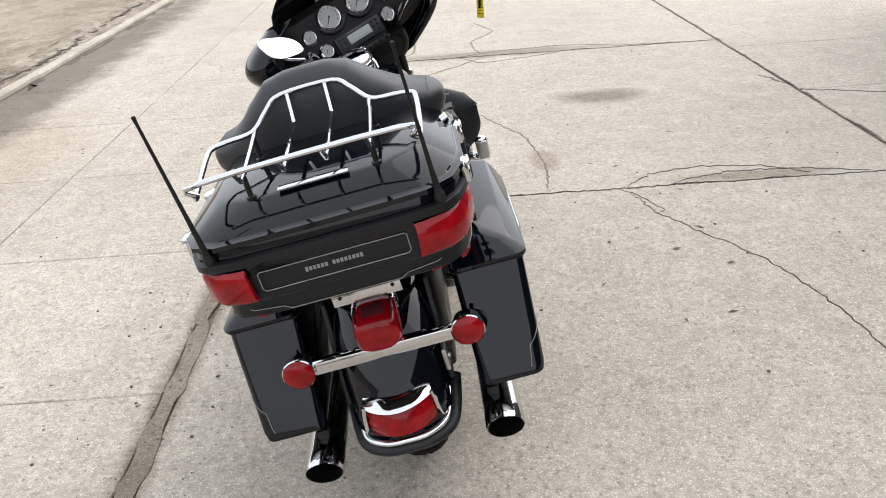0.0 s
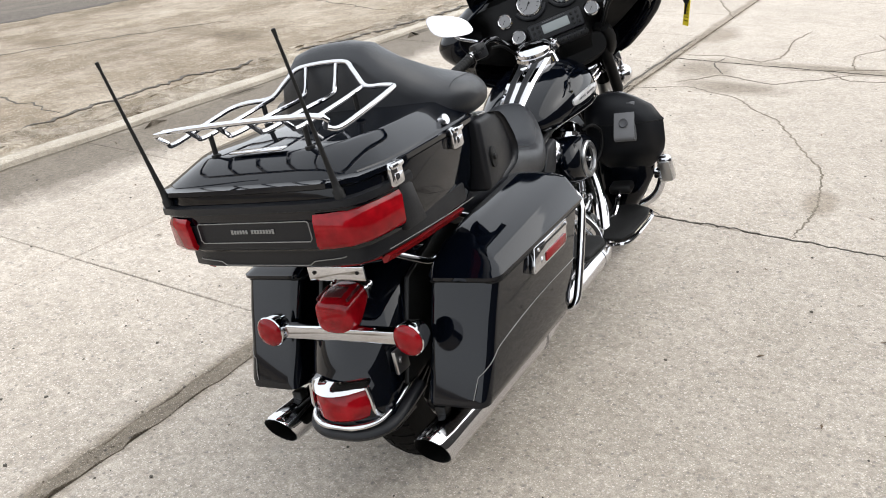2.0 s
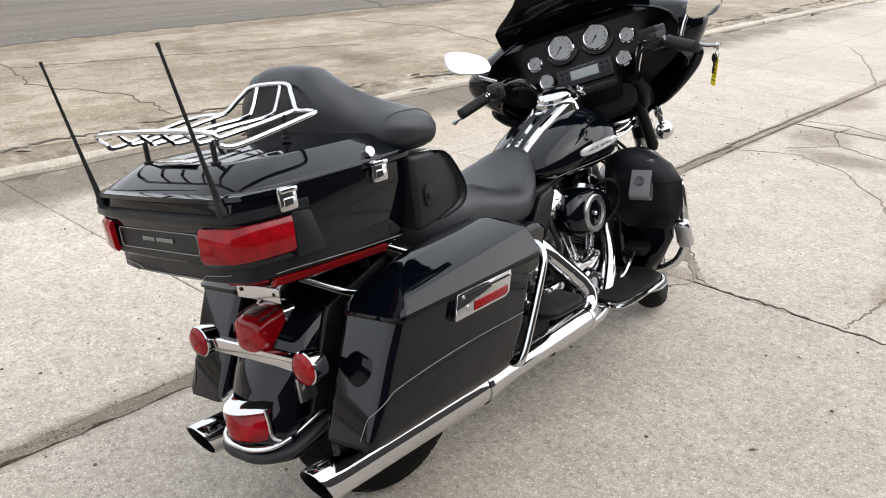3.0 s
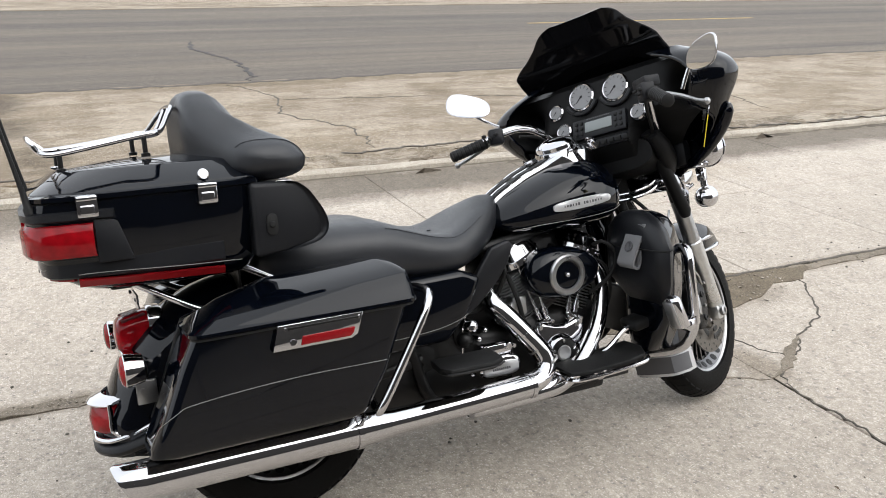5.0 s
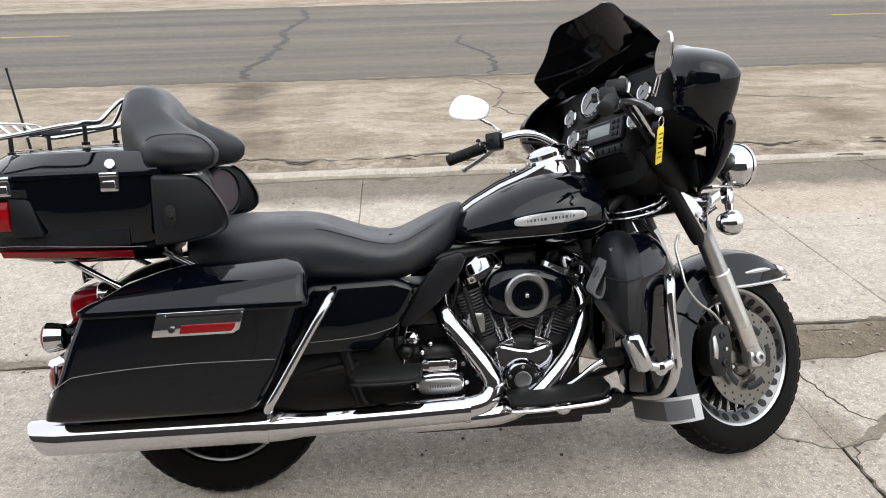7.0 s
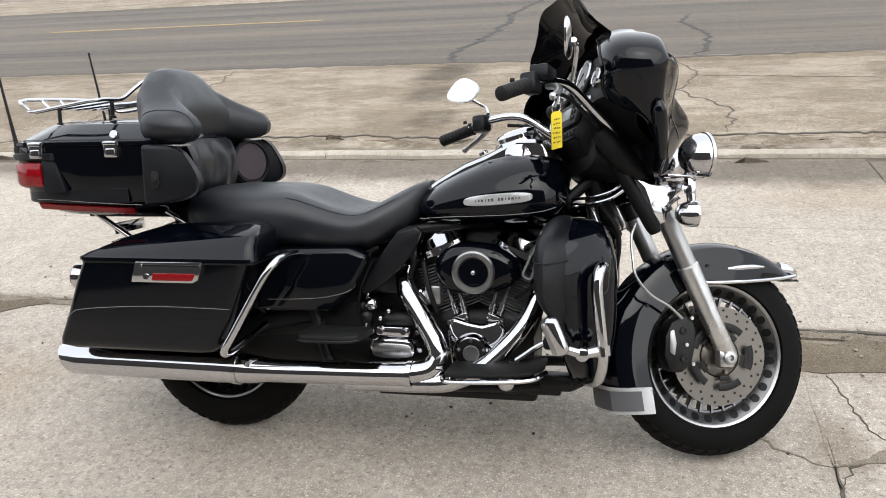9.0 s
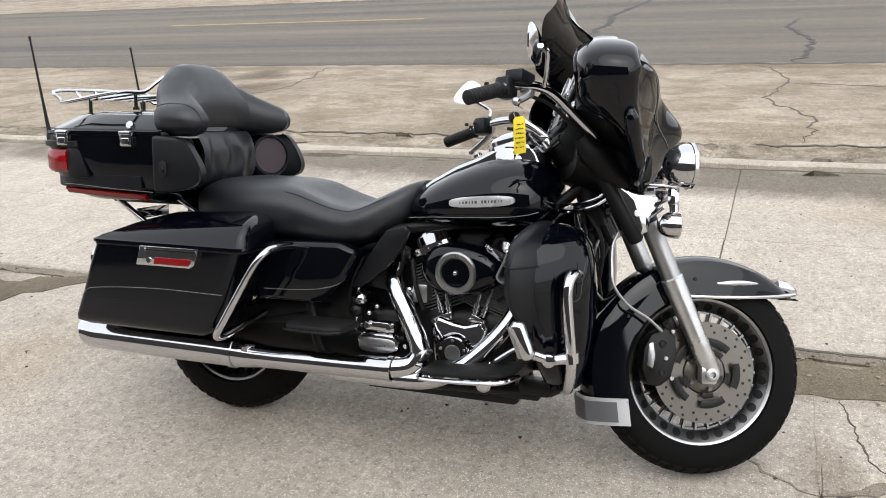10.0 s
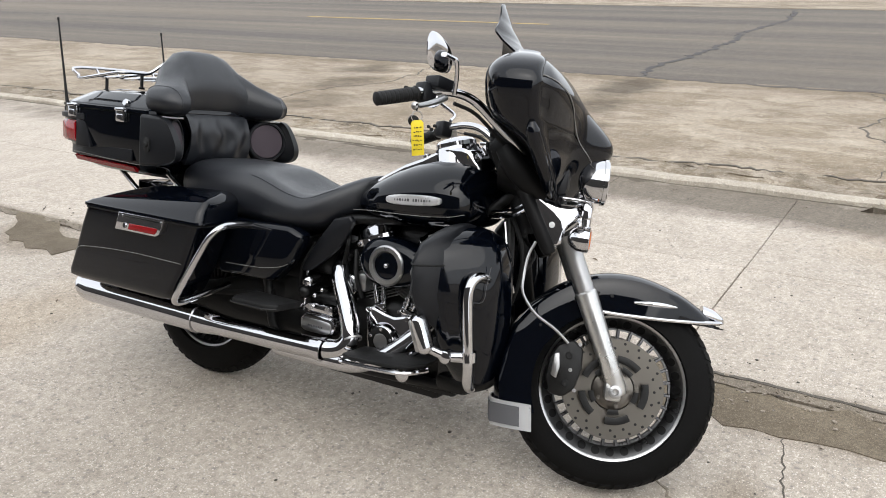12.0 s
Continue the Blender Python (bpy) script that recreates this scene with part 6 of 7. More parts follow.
for s in (1, -1):
    bm = B()
    lathe(bm, [(-0.0025, 0.062), (-0.0025, 0.145), (0.0025, 0.145), (0.0025, 0.062)], HUB + X * (s * 0.066), X, 60, True)
    dsc = steer_part("brake_disc", bm, DISC, front_wheel, "drilled steel brake disc")
    for k in range(20):
        a = 2 * math.pi * k / 20
        for rr in (0.118, 0.135):
            c = HUB + X * (s * 0.0688) + (Y * math.cos(a + rr * 6) + Z * math.sin(a + rr * 6)) * rr
            steer_part("drill_hole", lathe(B(), [(-0.002, 0.0042), (0.0002, 0.0042)], c, X * s, 8), ENGINE, front_wheel)
    for k in range(5):
        a0 = 2 * math.pi * k / 5 + 0.3
        for r0, r1, da in ((0.079, 0.1, 0.78), (0.056, 0.072, 0.5)):
            arc = [(a0 + (0.5 if r0 < 0.08 else 0) + da * i / 8) for i in range(9)]
            pts = [HUB + X * (s * 0.0686) + (Y * math.cos(a) + Z * math.sin(a)) * ((r0 + r1) / 2) for a in arc]
            bm = tube(B(), pts, (r1 - r0) / 2, 8, 0, False, 1.0)
            for v in bm.verts:
                v.co.x = HUB.x + s * 0.0686 + (v.co.x - HUB.x + s * 0.0686) * 0.12
            steer_part("disc_slot", bm, ENGINE, front_wheel)
    bm = B()
    lathe(bm, [(0.0, 0.062), (0.008, 0.058), (0.012, 0.046), (0.014, 0.03)], HUB + X * (s * 0.062), X * s, 32)
    steer_part("disc_carrier", bm, DISC, front_wheel)
    for k in range(5):
        a = 2 * math.pi * k / 5
        steer_part("disc_bolt", bolt(B(), HUB + X * (s * 0.075) + (Y * math.cos(a) + Z * math.sin(a)) * 0.047, X * s, 0.0065, 0.005), DISC, front_wheel)
    # fork leg
    d = Vector((0, -math.sin(RAKE), math.cos(RAKE)))
    up = HUB + Vector((s * 0.108 - (0.004 if s > 0 else 0.0), -0.001, 0.022))
    d = d + X * 0.075
    bm = tube(B(), [up - d * 0.035, up - d * 0.02, up + d * 0.12, up + d * 0.27, up + d * 0.275], [0.022, 0.028, 0.0285, 0.0315, 0.027], 22, 0)
    leg = steer_part("fork_leg", bm, FORK, bike, "brushed silver fork slider")
    bm = tube(B(), [up + d * 0.27, up + d * 0.44], [0.0275, 0.0275], 22, 0)
    steer_part("fork_cover", bm, ALLOY, leg, "bright fork cover")
    bm = tube(B(), [(s * 0.135, 1.376, 0.672), (s * 0.138, 1.368, 0.688), (s * 0.138, 1.306, 0.795), (s * 0.136, 1.216, 0.955)], [0.016, 0.0215, 0.021, 0.02], 20, 0)
    steer_part("upper_cover", bm, DULL, leg, "black upper fork cover")
    bm = tube(B(), [up + d * 0.43, up + d * 0.72], [0.027, 0.027], 18, 0)
    steer_part("fork_tube", bm, ENGINE, leg)
    bm = B()
    lathe(bm, [(-0.05, 0.019), (0.02, 0.019), (0.022, 0.016), (0.022, 0.009), (0.006, 0.008)], HUB + X * (s * 0.116), X * s, 20)
    steer_part("axle_nut", bm, ALLOY, leg, "bare metal axle end")
    bm = B()
    box(bm, HUB + Vector((s * 0.106, -0.004, 0.0)), (0.04, 0.05, 0.06), 0.012)
    steer_part("axle_clamp", bm, FORK, leg)
    bm = B()
    prism(bm, [(1.415, 0.325), (1.43, 0.28), (1.47, 0.275), (1.5, 0.3), (1.515, 0.36), (1.51, 0.42), (1.48, 0.44), (1.44, 0.42), (1.42, 0.38)], "x", min(s * 0.045 - 0.02, s * 0.108 - 0.02), max(s * 0.045 - 0.02, s * 0.108 - 0.02), 0.01)
    cal = steer_part("brake_caliper", bm, ENGINE, leg, "black brake caliper")
    bm = B()
    prism(bm, [(1.428, 0.335), (1.446, 0.325), (1.452, 0.36), (1.446, 0.4), (1.432, 0.395)], "x", min(s * 0.1 - 0.02, s * 0.113 - 0.02), max(s * 0.1 - 0.02, s * 0.113 - 0.02), 0.004)
    steer_part("caliper_plate", bm, ALLOY, cal, "grey caliper plate")
    for zz in (0.315, 0.395):
        bm = lathe(B(), [(0, 0.011), (0.004, 0.011), (0.006, 0.009), (0.006, 0.006), (0.004, 0.005)], (s * 0.107 - 0.02, 1.474, zz), X * s, 24)
        steer_part("piston_cap", bm, ENGINE, cal)
    for yy, zz in ((1.482, 0.355), (1.5, 0.43), (1.5, 0.3)):
        steer_part("bolt", bolt(B(), (s * 0.108 - 0.02, yy, zz), X * s, 0.0055, 0.005), ALLOY, cal)
    bm = tube(B(), [(s * 0.1, 1.335, 0.7), (s * 0.1, 1.32, 0.66), (s * 0.118, 1.315, 0.6), (s * 0.125, 1.32, 0.55), (s * 0.125, 1.36, 0.5), (s * 0.115, 1.42, 0.465), (s * 0.1, 1.465, 0.43)], 0.0042, 8, 6)
    steer_part("brake_line", bm, ALLOY, leg, "braided silver brake line")

# fender
bm = B()
secs = []
for i in range(37):
    a = radians(38 + 164 * i / 36)
    R = 0.337 + 0.012 * math.sin(a) + (0.004 if a > radians(150) else 0)
    f = min(1, max(0, (radians(75) - a) / radians(37)))
    row = []
    for j in range(19):
        b = -1 + 2 * j / 18
        p = abs(b)
        hw = 0.083 - 0.05 * f ** 1.5
        dx = hw * math.copysign(min(1.0, 1.3 * p ** 0.9), b)
        drop = 0.045 * p ** 2.4 + (max(0, p - 0.72) / 0.28) * (0.065 if a > radians(95) else 0.07 * max(0.0, 1 - f * 1.1))
        row.append(AXLE + X * dx + (Y * math.cos(a) + Z * math.sin(a)) * (R - drop))
    if f > 0:
        row = [Vector((v.x, v.y + 0.03 * f, max(v.z, 0.545 - 0.012))) for v in row]
    secs.append(row)
sheet(bm, secs, 0.0035)
fender = low_part("front_fender", bm, PAINT, bike, "glossy black front fender with chrome trim")
for s in (1, -1):
    bm = tube(B(), [(s * 0.086, 1.52, 0.534), (s * 0.087, 1.6, 0.532), (s * 0.08, 1.72, 0.535), (s * 0.06, 1.82, 0.541), (s * 0.025, 1.885, 0.547), (0, 1.905, 0.55)], 0.006, 8, 5)
    low_part("fender_trim", bm, CHROME, fender, "chrome fender edge trim")
    bm = tube(B(), [(s * 0.078, 1.635, 0.572), (s * 0.076, 1.7, 0.576), (s * 0.066, 1.765, 0.576)], [0.006, 0.009, 0.009, 0.006], 10, 5)
    low_part("fender_strip", bm, CHROME, fender, "chrome fender strip")
    for yy, zz in ((1.53, 0.585), (1.57, 0.582)):
        low_part("fender_bolt", bolt(B(), (s * 0.084, yy, zz), X * s, 0.005, 0.003), ENGINE, fender)
    low_part("fender_bolt", bolt(B(), (s * 0.086, 1.38, 0.47), X * s, 0.005, 0.003), ENGINE, fender)
bm = B()
loft(bm, [ring((0, y0, z0), X, Z, a, b, 2.5, 20) for y0, z0, a, b in ((1.84, 0.572, 0.03, 0.02), (1.87, 0.566, 0.028, 0.02), (1.9, 0.556, 0.016, 0.012), (1.908, 0.551, 0.006, 0.005))])
tipf = low_part("fender_tip", bm, CHROME, fender, "chrome fender tip")
bm = B()
loft(bm, [ring((0, y0, z0), X, Z, a, b, 2.5, 16) for y0, z0, a, b in ((1.85, 0.583, 0.013, 0.007), (1.872, 0.58, 0.012, 0.007), (1.887, 0.571, 0.008, 0.005))])
low_part("tip_lamp", bm, REDLENS, tipf, "small red tip lamp")
# mud flap panel
bm = B()
g, gi = [], []
for k in range(6):
    zz = 0.162 + 0.076 * k / 5
    row = []
    for j in range(13):
        b = -1 + 2 * j / 12
        row.append((0.089 * math.copysign(min(1, 1.25 * abs(b)), b), 1.272 + 0.012 * (zz - 0.155) / 0.09 * -1 + 0.105 * max(0, abs(b) - 0.62) / 0.38 + 0.02 * b * b, zz))
    g.append(row)
sheet(bm, g, -0.006)
flap = low_part("mud_flap", bm, BRIGHT, fender, "bright silver mud guard panel")
bm = B()
g = []
for k in range(4):
    zz = 0.172 + 0.056 * k / 3
    row = []
    for j in range(25):
        b = (-1 + 2 * j / 24) * 0.9
        row.append((0.0925 * math.copysign(min(1, 1.25 * abs(b)), b), 1.2685 + 0.012 * (zz - 0.155) / 0.09 * -1 + 0.105 * max(0, abs(b) - 0.62) / 0.38 + 0.02 * b * b, zz))
    g.append(row)
sheet(bm, g, -0.004)
low_part("flap_insert", bm, GREY, flap, "grey perforated inset panel")

# headlamp, nacelle, passing lamps
bm = B()
lathe(bm, [(-0.13, 0.03), (-0.12, 0.05), (-0.08, 0.07), (-0.03, 0.081), (0.0, 0.085), (0.012, 0.086), (0.02, 0.082), (0.02, 0.077)], (0, 1.46, 0.878), Y, 40)
hl = steer_part("headlamp", bm, CHROME, bike, "round chrome headlamp")
bm = B()
lathe(bm, [(0.0, 0.077), (0.016, 0.075), (0.024, 0.055), (0.028, 0.03), (0.029, 0.0)], (0, 1.463, 0.878), Y, 36)
steer_part("lens", bm, HEADGLASS, hl, "clear headlamp lens")
for s in (1, -1):
    lo, hi = min(s * 0.118, s * 0.146), max(s * 0.118, s * 0.146)
    bm = B()
    prism(bm, [(1.276, 0.892), (1.302, 0.898), (1.318, 0.862), (1.338, 0.828), (1.372, 0.824), (1.388, 0.812), (1.47, 0.818), (1.474, 0.792), (1.44, 0.778), (1.415, 0.752), (1.404, 0.7), (1.38, 0.69), (1.368, 0.7), (1.306, 0.816)], "x", lo, hi, 0.005)
    nac = steer_part("fork_nacelle", bm, CHROME, hl, "chrome fork nacelle panel")
    for yy, zz in ((1.293, 0.884), (1.372, 0.75)):
        steer_part("nacelle_bolt", bolt(B(), (s * 0.146, yy, zz), X * s, 0.0085, 0.004), ALLOY, nac)
    bm = tube(B(), [(s * 0.12, 1.41, 0.74), (s * 0.135, 1.43, 0.758), (s * 0.15, 1.444, 0.77)], 0.006, 10, 4)
    steer_part("nacelle_hook", bm, CHROME, nac)
    # lamp bar, passing lamp and turn signal
    bm = box(B(), (s * 0.168, 1.43, 0.823), (0.06, 0.085, 0.008), 0.003)
    box(bm, (s * 0.178, 1.461, 0.797), (0.032, 0.026, 0.05), 0.008)
    lb = steer_part("lamp_bar", bm, CHROME, hl, "chrome lamp bar")
    bm = B()
    lathe(bm, [(-0.064, 0.006), (-0.062, 0.018), (-0.055, 0.033), (-0.044, 0.046), (-0.028, 0.055), (-0.01, 0.0595), (0.0, 0.06), (0.001, 0.063), (0.01, 0.063), (0.013, 0.06), (0.013, 0.055)], (s * 0.2, 1.488, 0.878), (0, 1, 0.02), 40)
    pl = steer_part("passing_lamp", bm, CHROME, hl, "round chrome passing lamp")
    bm = B()
    lathe(bm, [(0.0, 0.056), (0.011, 0.055), (0.016, 0.04), (0.018, 0.02), (0.019, 0.0)], (s * 0.2, 1.488, 0.878), (0, 1, 0.02), 32)
    steer_part("lens", bm, HEADGLASS, pl, "clear lamp lens")
    bm = tube(B(), [(s * 0.185, 1.45, 0.822), (s * 0.188, 1.455, 0.835), (s * 0.195, 1.465, 0.848)], 0.011, 12, 4)
    steer_part("lamp_stem", bm, CHROME, pl)
    bm = tube(B(), [(s * 0.178, 1.461, 0.79), (s * 0.179, 1.463, 0.765), (s * 0.179, 1.463, 0.745)], [0.014, 0.0125, 0.012], 14, 4)
    tsb = steer_part("signal_stalk", bm, CHROME, hl, "chrome signal stalk")
    bm = B()
    lathe(bm, [(-0.042, 0.004), (-0.04, 0.014), (-0.03, 0.026), (-0.014, 0.034), (0.006, 0.0365), (0.016, 0.036), (0.018, 0.033)], (s * 0.179, 1.46, 0.72), (s * 0.1, 1, 0), 28)
    ts = steer_part("turn_signal", bm, CHROME, tsb, "chrome bullet turn signal")
    bm = B()
    lathe(bm, [(0.0, 0.033), (0.002, 0.032), (0.005, 0.022), (0.006, 0.0)], (s * 0.1808, 1.476, 0.72), (s * 0.1, 1, 0), 28)
    steer_part("lens", bm, AMBER, ts, "amber lens")
bm = box(B(), (0, 1.4, 0.79), (0.236, 0.1, 0.05), 0.01)
steer_part("fork_clamp", bm, CHROME, hl, "chrome fork clamp")
bm = box(B(), (0, 1.374, 0.874), (0.385, 0.06, 0.092), 0.024)
box(bm, (0, 1.415, 0.85), (0.19, 0.05, 0.1), 0.02)
steer_part("lamp_backing", bm, SATIN, hl, "black lamp backing")

# ---- fairing ----
HALF = ((0.80, 0.125), (0.815, 0.168), (0.84, 0.215), (0.86, 0.25), (0.89, 0.29), (0.93, 0.335), (0.965, 0.368), (0.99, 0.388), (1.02, 0.41), (1.045, 0.431), (1.075, 0.441), (1.1, 0.437), (1.125, 0.419), (1.147, 0.39), (1.165, 0.355), (1.18, 0.315), (1.19, 0.27))
NOSE = ((0.80, 1.42), (0.93, 1.49), (0.96, 1.515), (0.985, 1.524), (1.01, 1.518), (1.05, 1.478), (1.1, 1.418), (1.15, 1.365), (1.19, 1.325))
EAR = ((0.80, 1.392), (0.86, 1.415), (0.94, 1.43), (1.0, 1.438), (1.05, 1.443), (1.08, 1.436), (1.1, 1.425), (1.13, 1.402), (1.15, 1.383), (1.17, 1.354), (1.19, 1.318))
BACK = ((0.80, 1.392), (0.83, 1.375), (0.86, 1.346), (0.89, 1.32), (0.93, 1.285), (0.96, 1.25), (0.98, 1.21), (1.0, 1.175), (1.03, 1.156), (1.1, 1.146), (1.13, 1.152), (1.16, 1.17), (1.19, 1.2))


def table(rows, z):
    for (a, u), (b, v) in zip(rows, rows[1:]):
        if z <= b:
            t = max(0.0, (z - a) / (b - a))
            return u + (v - u) * t
    return rows[-1][1]


def smooth_table(rows, z, d=0.008):
    return sum(table(rows, z + k * d) for k in (-2, -1, 0, 1, 2)) / 5


def shell_y(x, z):
    """Front face of the fairing: a centre panel that blends into two rounded wings."""
    w = min(1.0, max(0.0, (abs(x) - 0.07) / 0.14))
    w = w * w * (3 - 2 * w)
    return smooth_table(NOSE, z) * (1 - w) + smooth_table(EAR, z) * w - (1.0 - 0.3 * min(1.0, max(0.0, (z - 1.0) / 0.08))) * x * x - 6 * max(0.0, abs(x) - 0.36) ** 2


def wing(z, x0, n=20):
    """From the middle out over the front face, round the shoulder and back along the side."""
    h = smooth_table(HALF, z)
    r = min(0.022, h * 0.2)
    row = [(x0 + (h - r - x0) * i / n, shell_y(x0 + (h - r - x0) * i / n, z), z) for i in range(n + 1)]
    ye = row[-1][1]
    for a in (20, 40, 60, 80):
        row.append((h - r + r * math.sin(radians(a)), ye - 2 * r * (1 - math.cos(radians(a))) * 0.7, z))
    yb = min(ye - 0.012, smooth_table(BACK, z))
    y1 = row[-1][1]
    curl = 0.095 * max(0.15, min(1.0, (z - 0.95) / 0.06))
    for k in range(1, 13):
        t = k / 12
        row.append((h - curl * t ** 2.6, y1 + (yb - y1) * math.sin(t * math.pi / 2), z))
    return row


bm = B()
rows = []
for k in range(37):
    z = 0.958 + 0.233 * k / 36
    w = wing(z, 0.0)
    rows.append([(-x, y0, z0) for x, y0, z0 in w[:0:-1]] + w)
sheet(bm, rows, 0.004)
for s in (1, -1):
    rows = []
    for k in range(19):
        z = 0.803 + 0.155 * k / 18
        r = [(s * x, y0, z0) for x, y0, z0 in wing(z, 0.1 + 0.05 * max(0, 1 - (z - 0.803) / 0.06) ** 2)]
        rows.append(r if s > 0 else r[::-1])
    sheet(bm, rows, 0.004)
fairing = steer_part("fairing", bm, PAINT, bike, "glossy black batwing fairing")
bm = B()
rows = []
for k in range(31):
    z = 0.85 + 0.333 * k / 30
    w = smooth_table(HALF, z) - 0.016
    if z < 1.0:
        w = min(w, 0.17 + max(0.0, z - 0.9) * 1.7)
    row = []
    for i in range(57):
        x = w * (-1 + 2 * i / 56)
        a = abs(x) / 0.438
        y0 = 1.185 + 0.27 * (z - 1.02) + 0.02 * a * a
        ear = min(1.0, 2.2 * math.exp(-((abs(x) - 0.315) / 0.055) ** 2 - ((z - 1.072) / 0.05) ** 2))
        y0 += 0.075 * ear
        y0 += 1.3 * max(0.0, 1.03 - z) * min(1.0, max(0.0, (abs(x) - 0.1) / 0.04)) + 0.9 * max(0.0, 0.945 - z)
        if z > 1.16:
            y0 += (z - 1.16) * 1.6
        row.append((x, min(y0, shell_y(x, z) - 0.012), z))
    rows.append(row)
sheet(bm, rows, -0.004)
inner = steer_part("inner_fairing", bm, DULL, fairing, "dull black inner fairing")
for s in (1, -1):
    steer_part("seam_line", tube(B(), [(s * (smooth_table(HALF, z) - 0.02), shell_y(smooth_table(HALF, z) - 0.02, z) + 0.001, z) for z in (1.0, 1.03, 1.06, 1.09, 1.12, 1.145, 1.165)], 0.0016, 6, 5), ENGINE, fairing, "dark panel seam")
    pts = [(s * wing(z, 0.1)[-1][0], wing(z, 0.1)[-1][1], z) for z in (0.83, 0.87, 0.91, 0.95, 0.985, 1.004, 1.03, 1.06, 1.09, 1.12, 1.145, 1.165, 1.18)]
    steer_part("edge_bead", tube(B(), pts, 0.005, 8, 4), PAINT, fairing)
    part("pinstripe", both(stripe([(x, shell_y(x, z) + 0.002, z) for x, z in ((0.418, 1.1), (0.38, 1.095), (0.33, 1.08), (0.28, 1.055), (0.23, 1.02), (0.185, 0.985), (0.15, 0.955), (0.122, 0.935))], 0.0014), s), SILVER_LINE, fairing, "thin silver pinstripe", True)
    # slim cap over the fork side
    bm = tube(B(), [(s * 0.16, 1.21, 0.945), (s * 0.165, 1.245, 0.9), (s * 0.155, 1.29, 0.86), (s * 0.13, 1.34, 0.83)], [0.02, 0.026, 0.026, 0.02], 16, 6, False, 1.3)
    steer_part("inner_cap", bm, DULL, fairing)
    # tall air vent on the cheek: two lips round a slot
    line = [(0.374, 0.985), (0.366, 0.965), (0.342, 0.935), (0.302, 0.9), (0.258, 0.868), (0.215, 0.84), (0.18, 0.822)]
    for dx, dy, rr in ((0.012, -0.016, [0.008, 0.018, 0.021, 0.02, 0.018, 0.014, 0.005]), (-0.024, 0.004, [0.006, 0.011, 0.012, 0.011, 0.01, 0.008, 0.004])):
        pts = [(s * (x + dx), shell_y(x, z) + dy, z) for x, z in line]
        steer_part("vent_lip", tube(B(), pts, rr, 14, 6), PAINT, fairing, "black air vent lip")
bm = B()
loft(bm, [ring((0, y0, z0), X, Z, a, b, 3, 28) for y0, z0, a, b in ((1.2, 0.9, 0.15, 0.05), (1.26, 0.895, 0.15, 0.065), (1.36, 0.89, 0.12, 0.06))])
steer_part("fairing_core", bm, DULL, fairing)
# windshield
bm = B()
g = []
WSH = ((0.0, 0.272), (0.3, 0.266), (0.42, 0.245), (0.55, 0.212), (0.7, 0.178), (0.85, 0.155), (0.94, 0.135), (1.0, 0.1))
WSY = ((0.0, 1.325), (0.2, 1.268), (0.35, 1.235), (0.65, 1.192), (1.0, 1.16))
for j in range(21):
    v = j / 20
    w = table(WSH, v)
    row = []
    for i in range(29):
        x = w * (-1 + 2 * i / 28)
        row.append((x, table(WSY, v) - (1.5 - 0.5 * v) * x * x, 1.182 + 0.184 * v - 0.1 * v * x * x))
    g.append(row)
sheet(bm, g, 0.005)
steer_part("windshield", bm, SMOKE, fairing, "dark smoked windshield")
# gauges
GA = Vector((0, -0.95, 0.3)).normalized()
for x, z, r in ((-0.064, 1.12, 0.043), (0.064, 1.12, 0.043), (-0.168, 1.093, 0.024), (0.168, 1.093, 0.024), (-0.139, 1.022, 0.024), (0.139, 1.022, 0.024)):
    c = Vector((x, 1.185 + 0.27 * (z - 1.02) + 0.03 * (x / 0.438) ** 2, z))
    bm = B()
    lathe(bm, [(-0.01, r + 0.006), (0.008, r + 0.005), (0.012, r + 0.001), (0.009, r - 0.003)], c, GA, 32)
    ga = steer_part("gauge", bm, CHROME, fairing, "round gauge with chrome bezel")
    bm = B()
    lathe(bm, [(0.004, r - 0.001), (0.0105, r - 0.002)], c, GA, 32)
    steer_part("dial", bm, DIAL, ga, "pale grey dial")
    bm = B()
    u = X
    w = GA.cross(u)
    for k in range(11):
        a = radians(-220 + 26 * k)
        p = c + GA * 0.011 + (u * math.cos(a) - w * math.sin(a)) * (r * 0.78)
        dd = (u * math.cos(a) - w * math.sin(a)) * (r * 0.09)
        tube(bm, [p - dd, p + dd], r * 0.022, 4, 0)
    tube(bm, [c + GA * 0.0115 - (u * -0.4 - w * 0.6) * r * 0.2, c + GA * 0.0115 + (u * -0.45 - w * 0.5) * r * 0.9], r * 0.03, 5, 0)
    lathe(bm, [(0.0105, r * 0.1), (0.013, r * 0.08)], c, GA, 12)
    steer_part("dial_marks", bm, ENGINE, ga)
    if r > 0.03:
        bm = B()
        pts = [c + GA * 0.004 + (u * math.cos(radians(a)) - w * math.sin(radians(a))) * (r + 0.014) for a in range(20, 161, 10)]
        tube(bm, pts, 0.008, 8, 0)
        steer_part("gauge_hood", bm, SATIN, ga)
bm = B()
t = Matrix.Translation((0, 1.178, 1.012)) @ Matrix.Rotation(radians(-15), 4, "X")
box(bm, (0, 0, 0), (0.2, 0.02, 0.068), 0.006)
bm.transform(t)
rad = steer_part("radio", bm, SATIN, fairing, "black fairing radio")
bm = box(B(), (0, -0.011, 0.002), (0.1, 0.003, 0.034), 0.002)
bm.transform(t)
steer_part("screen", bm, LCD, rad, "grey blank radio screen")
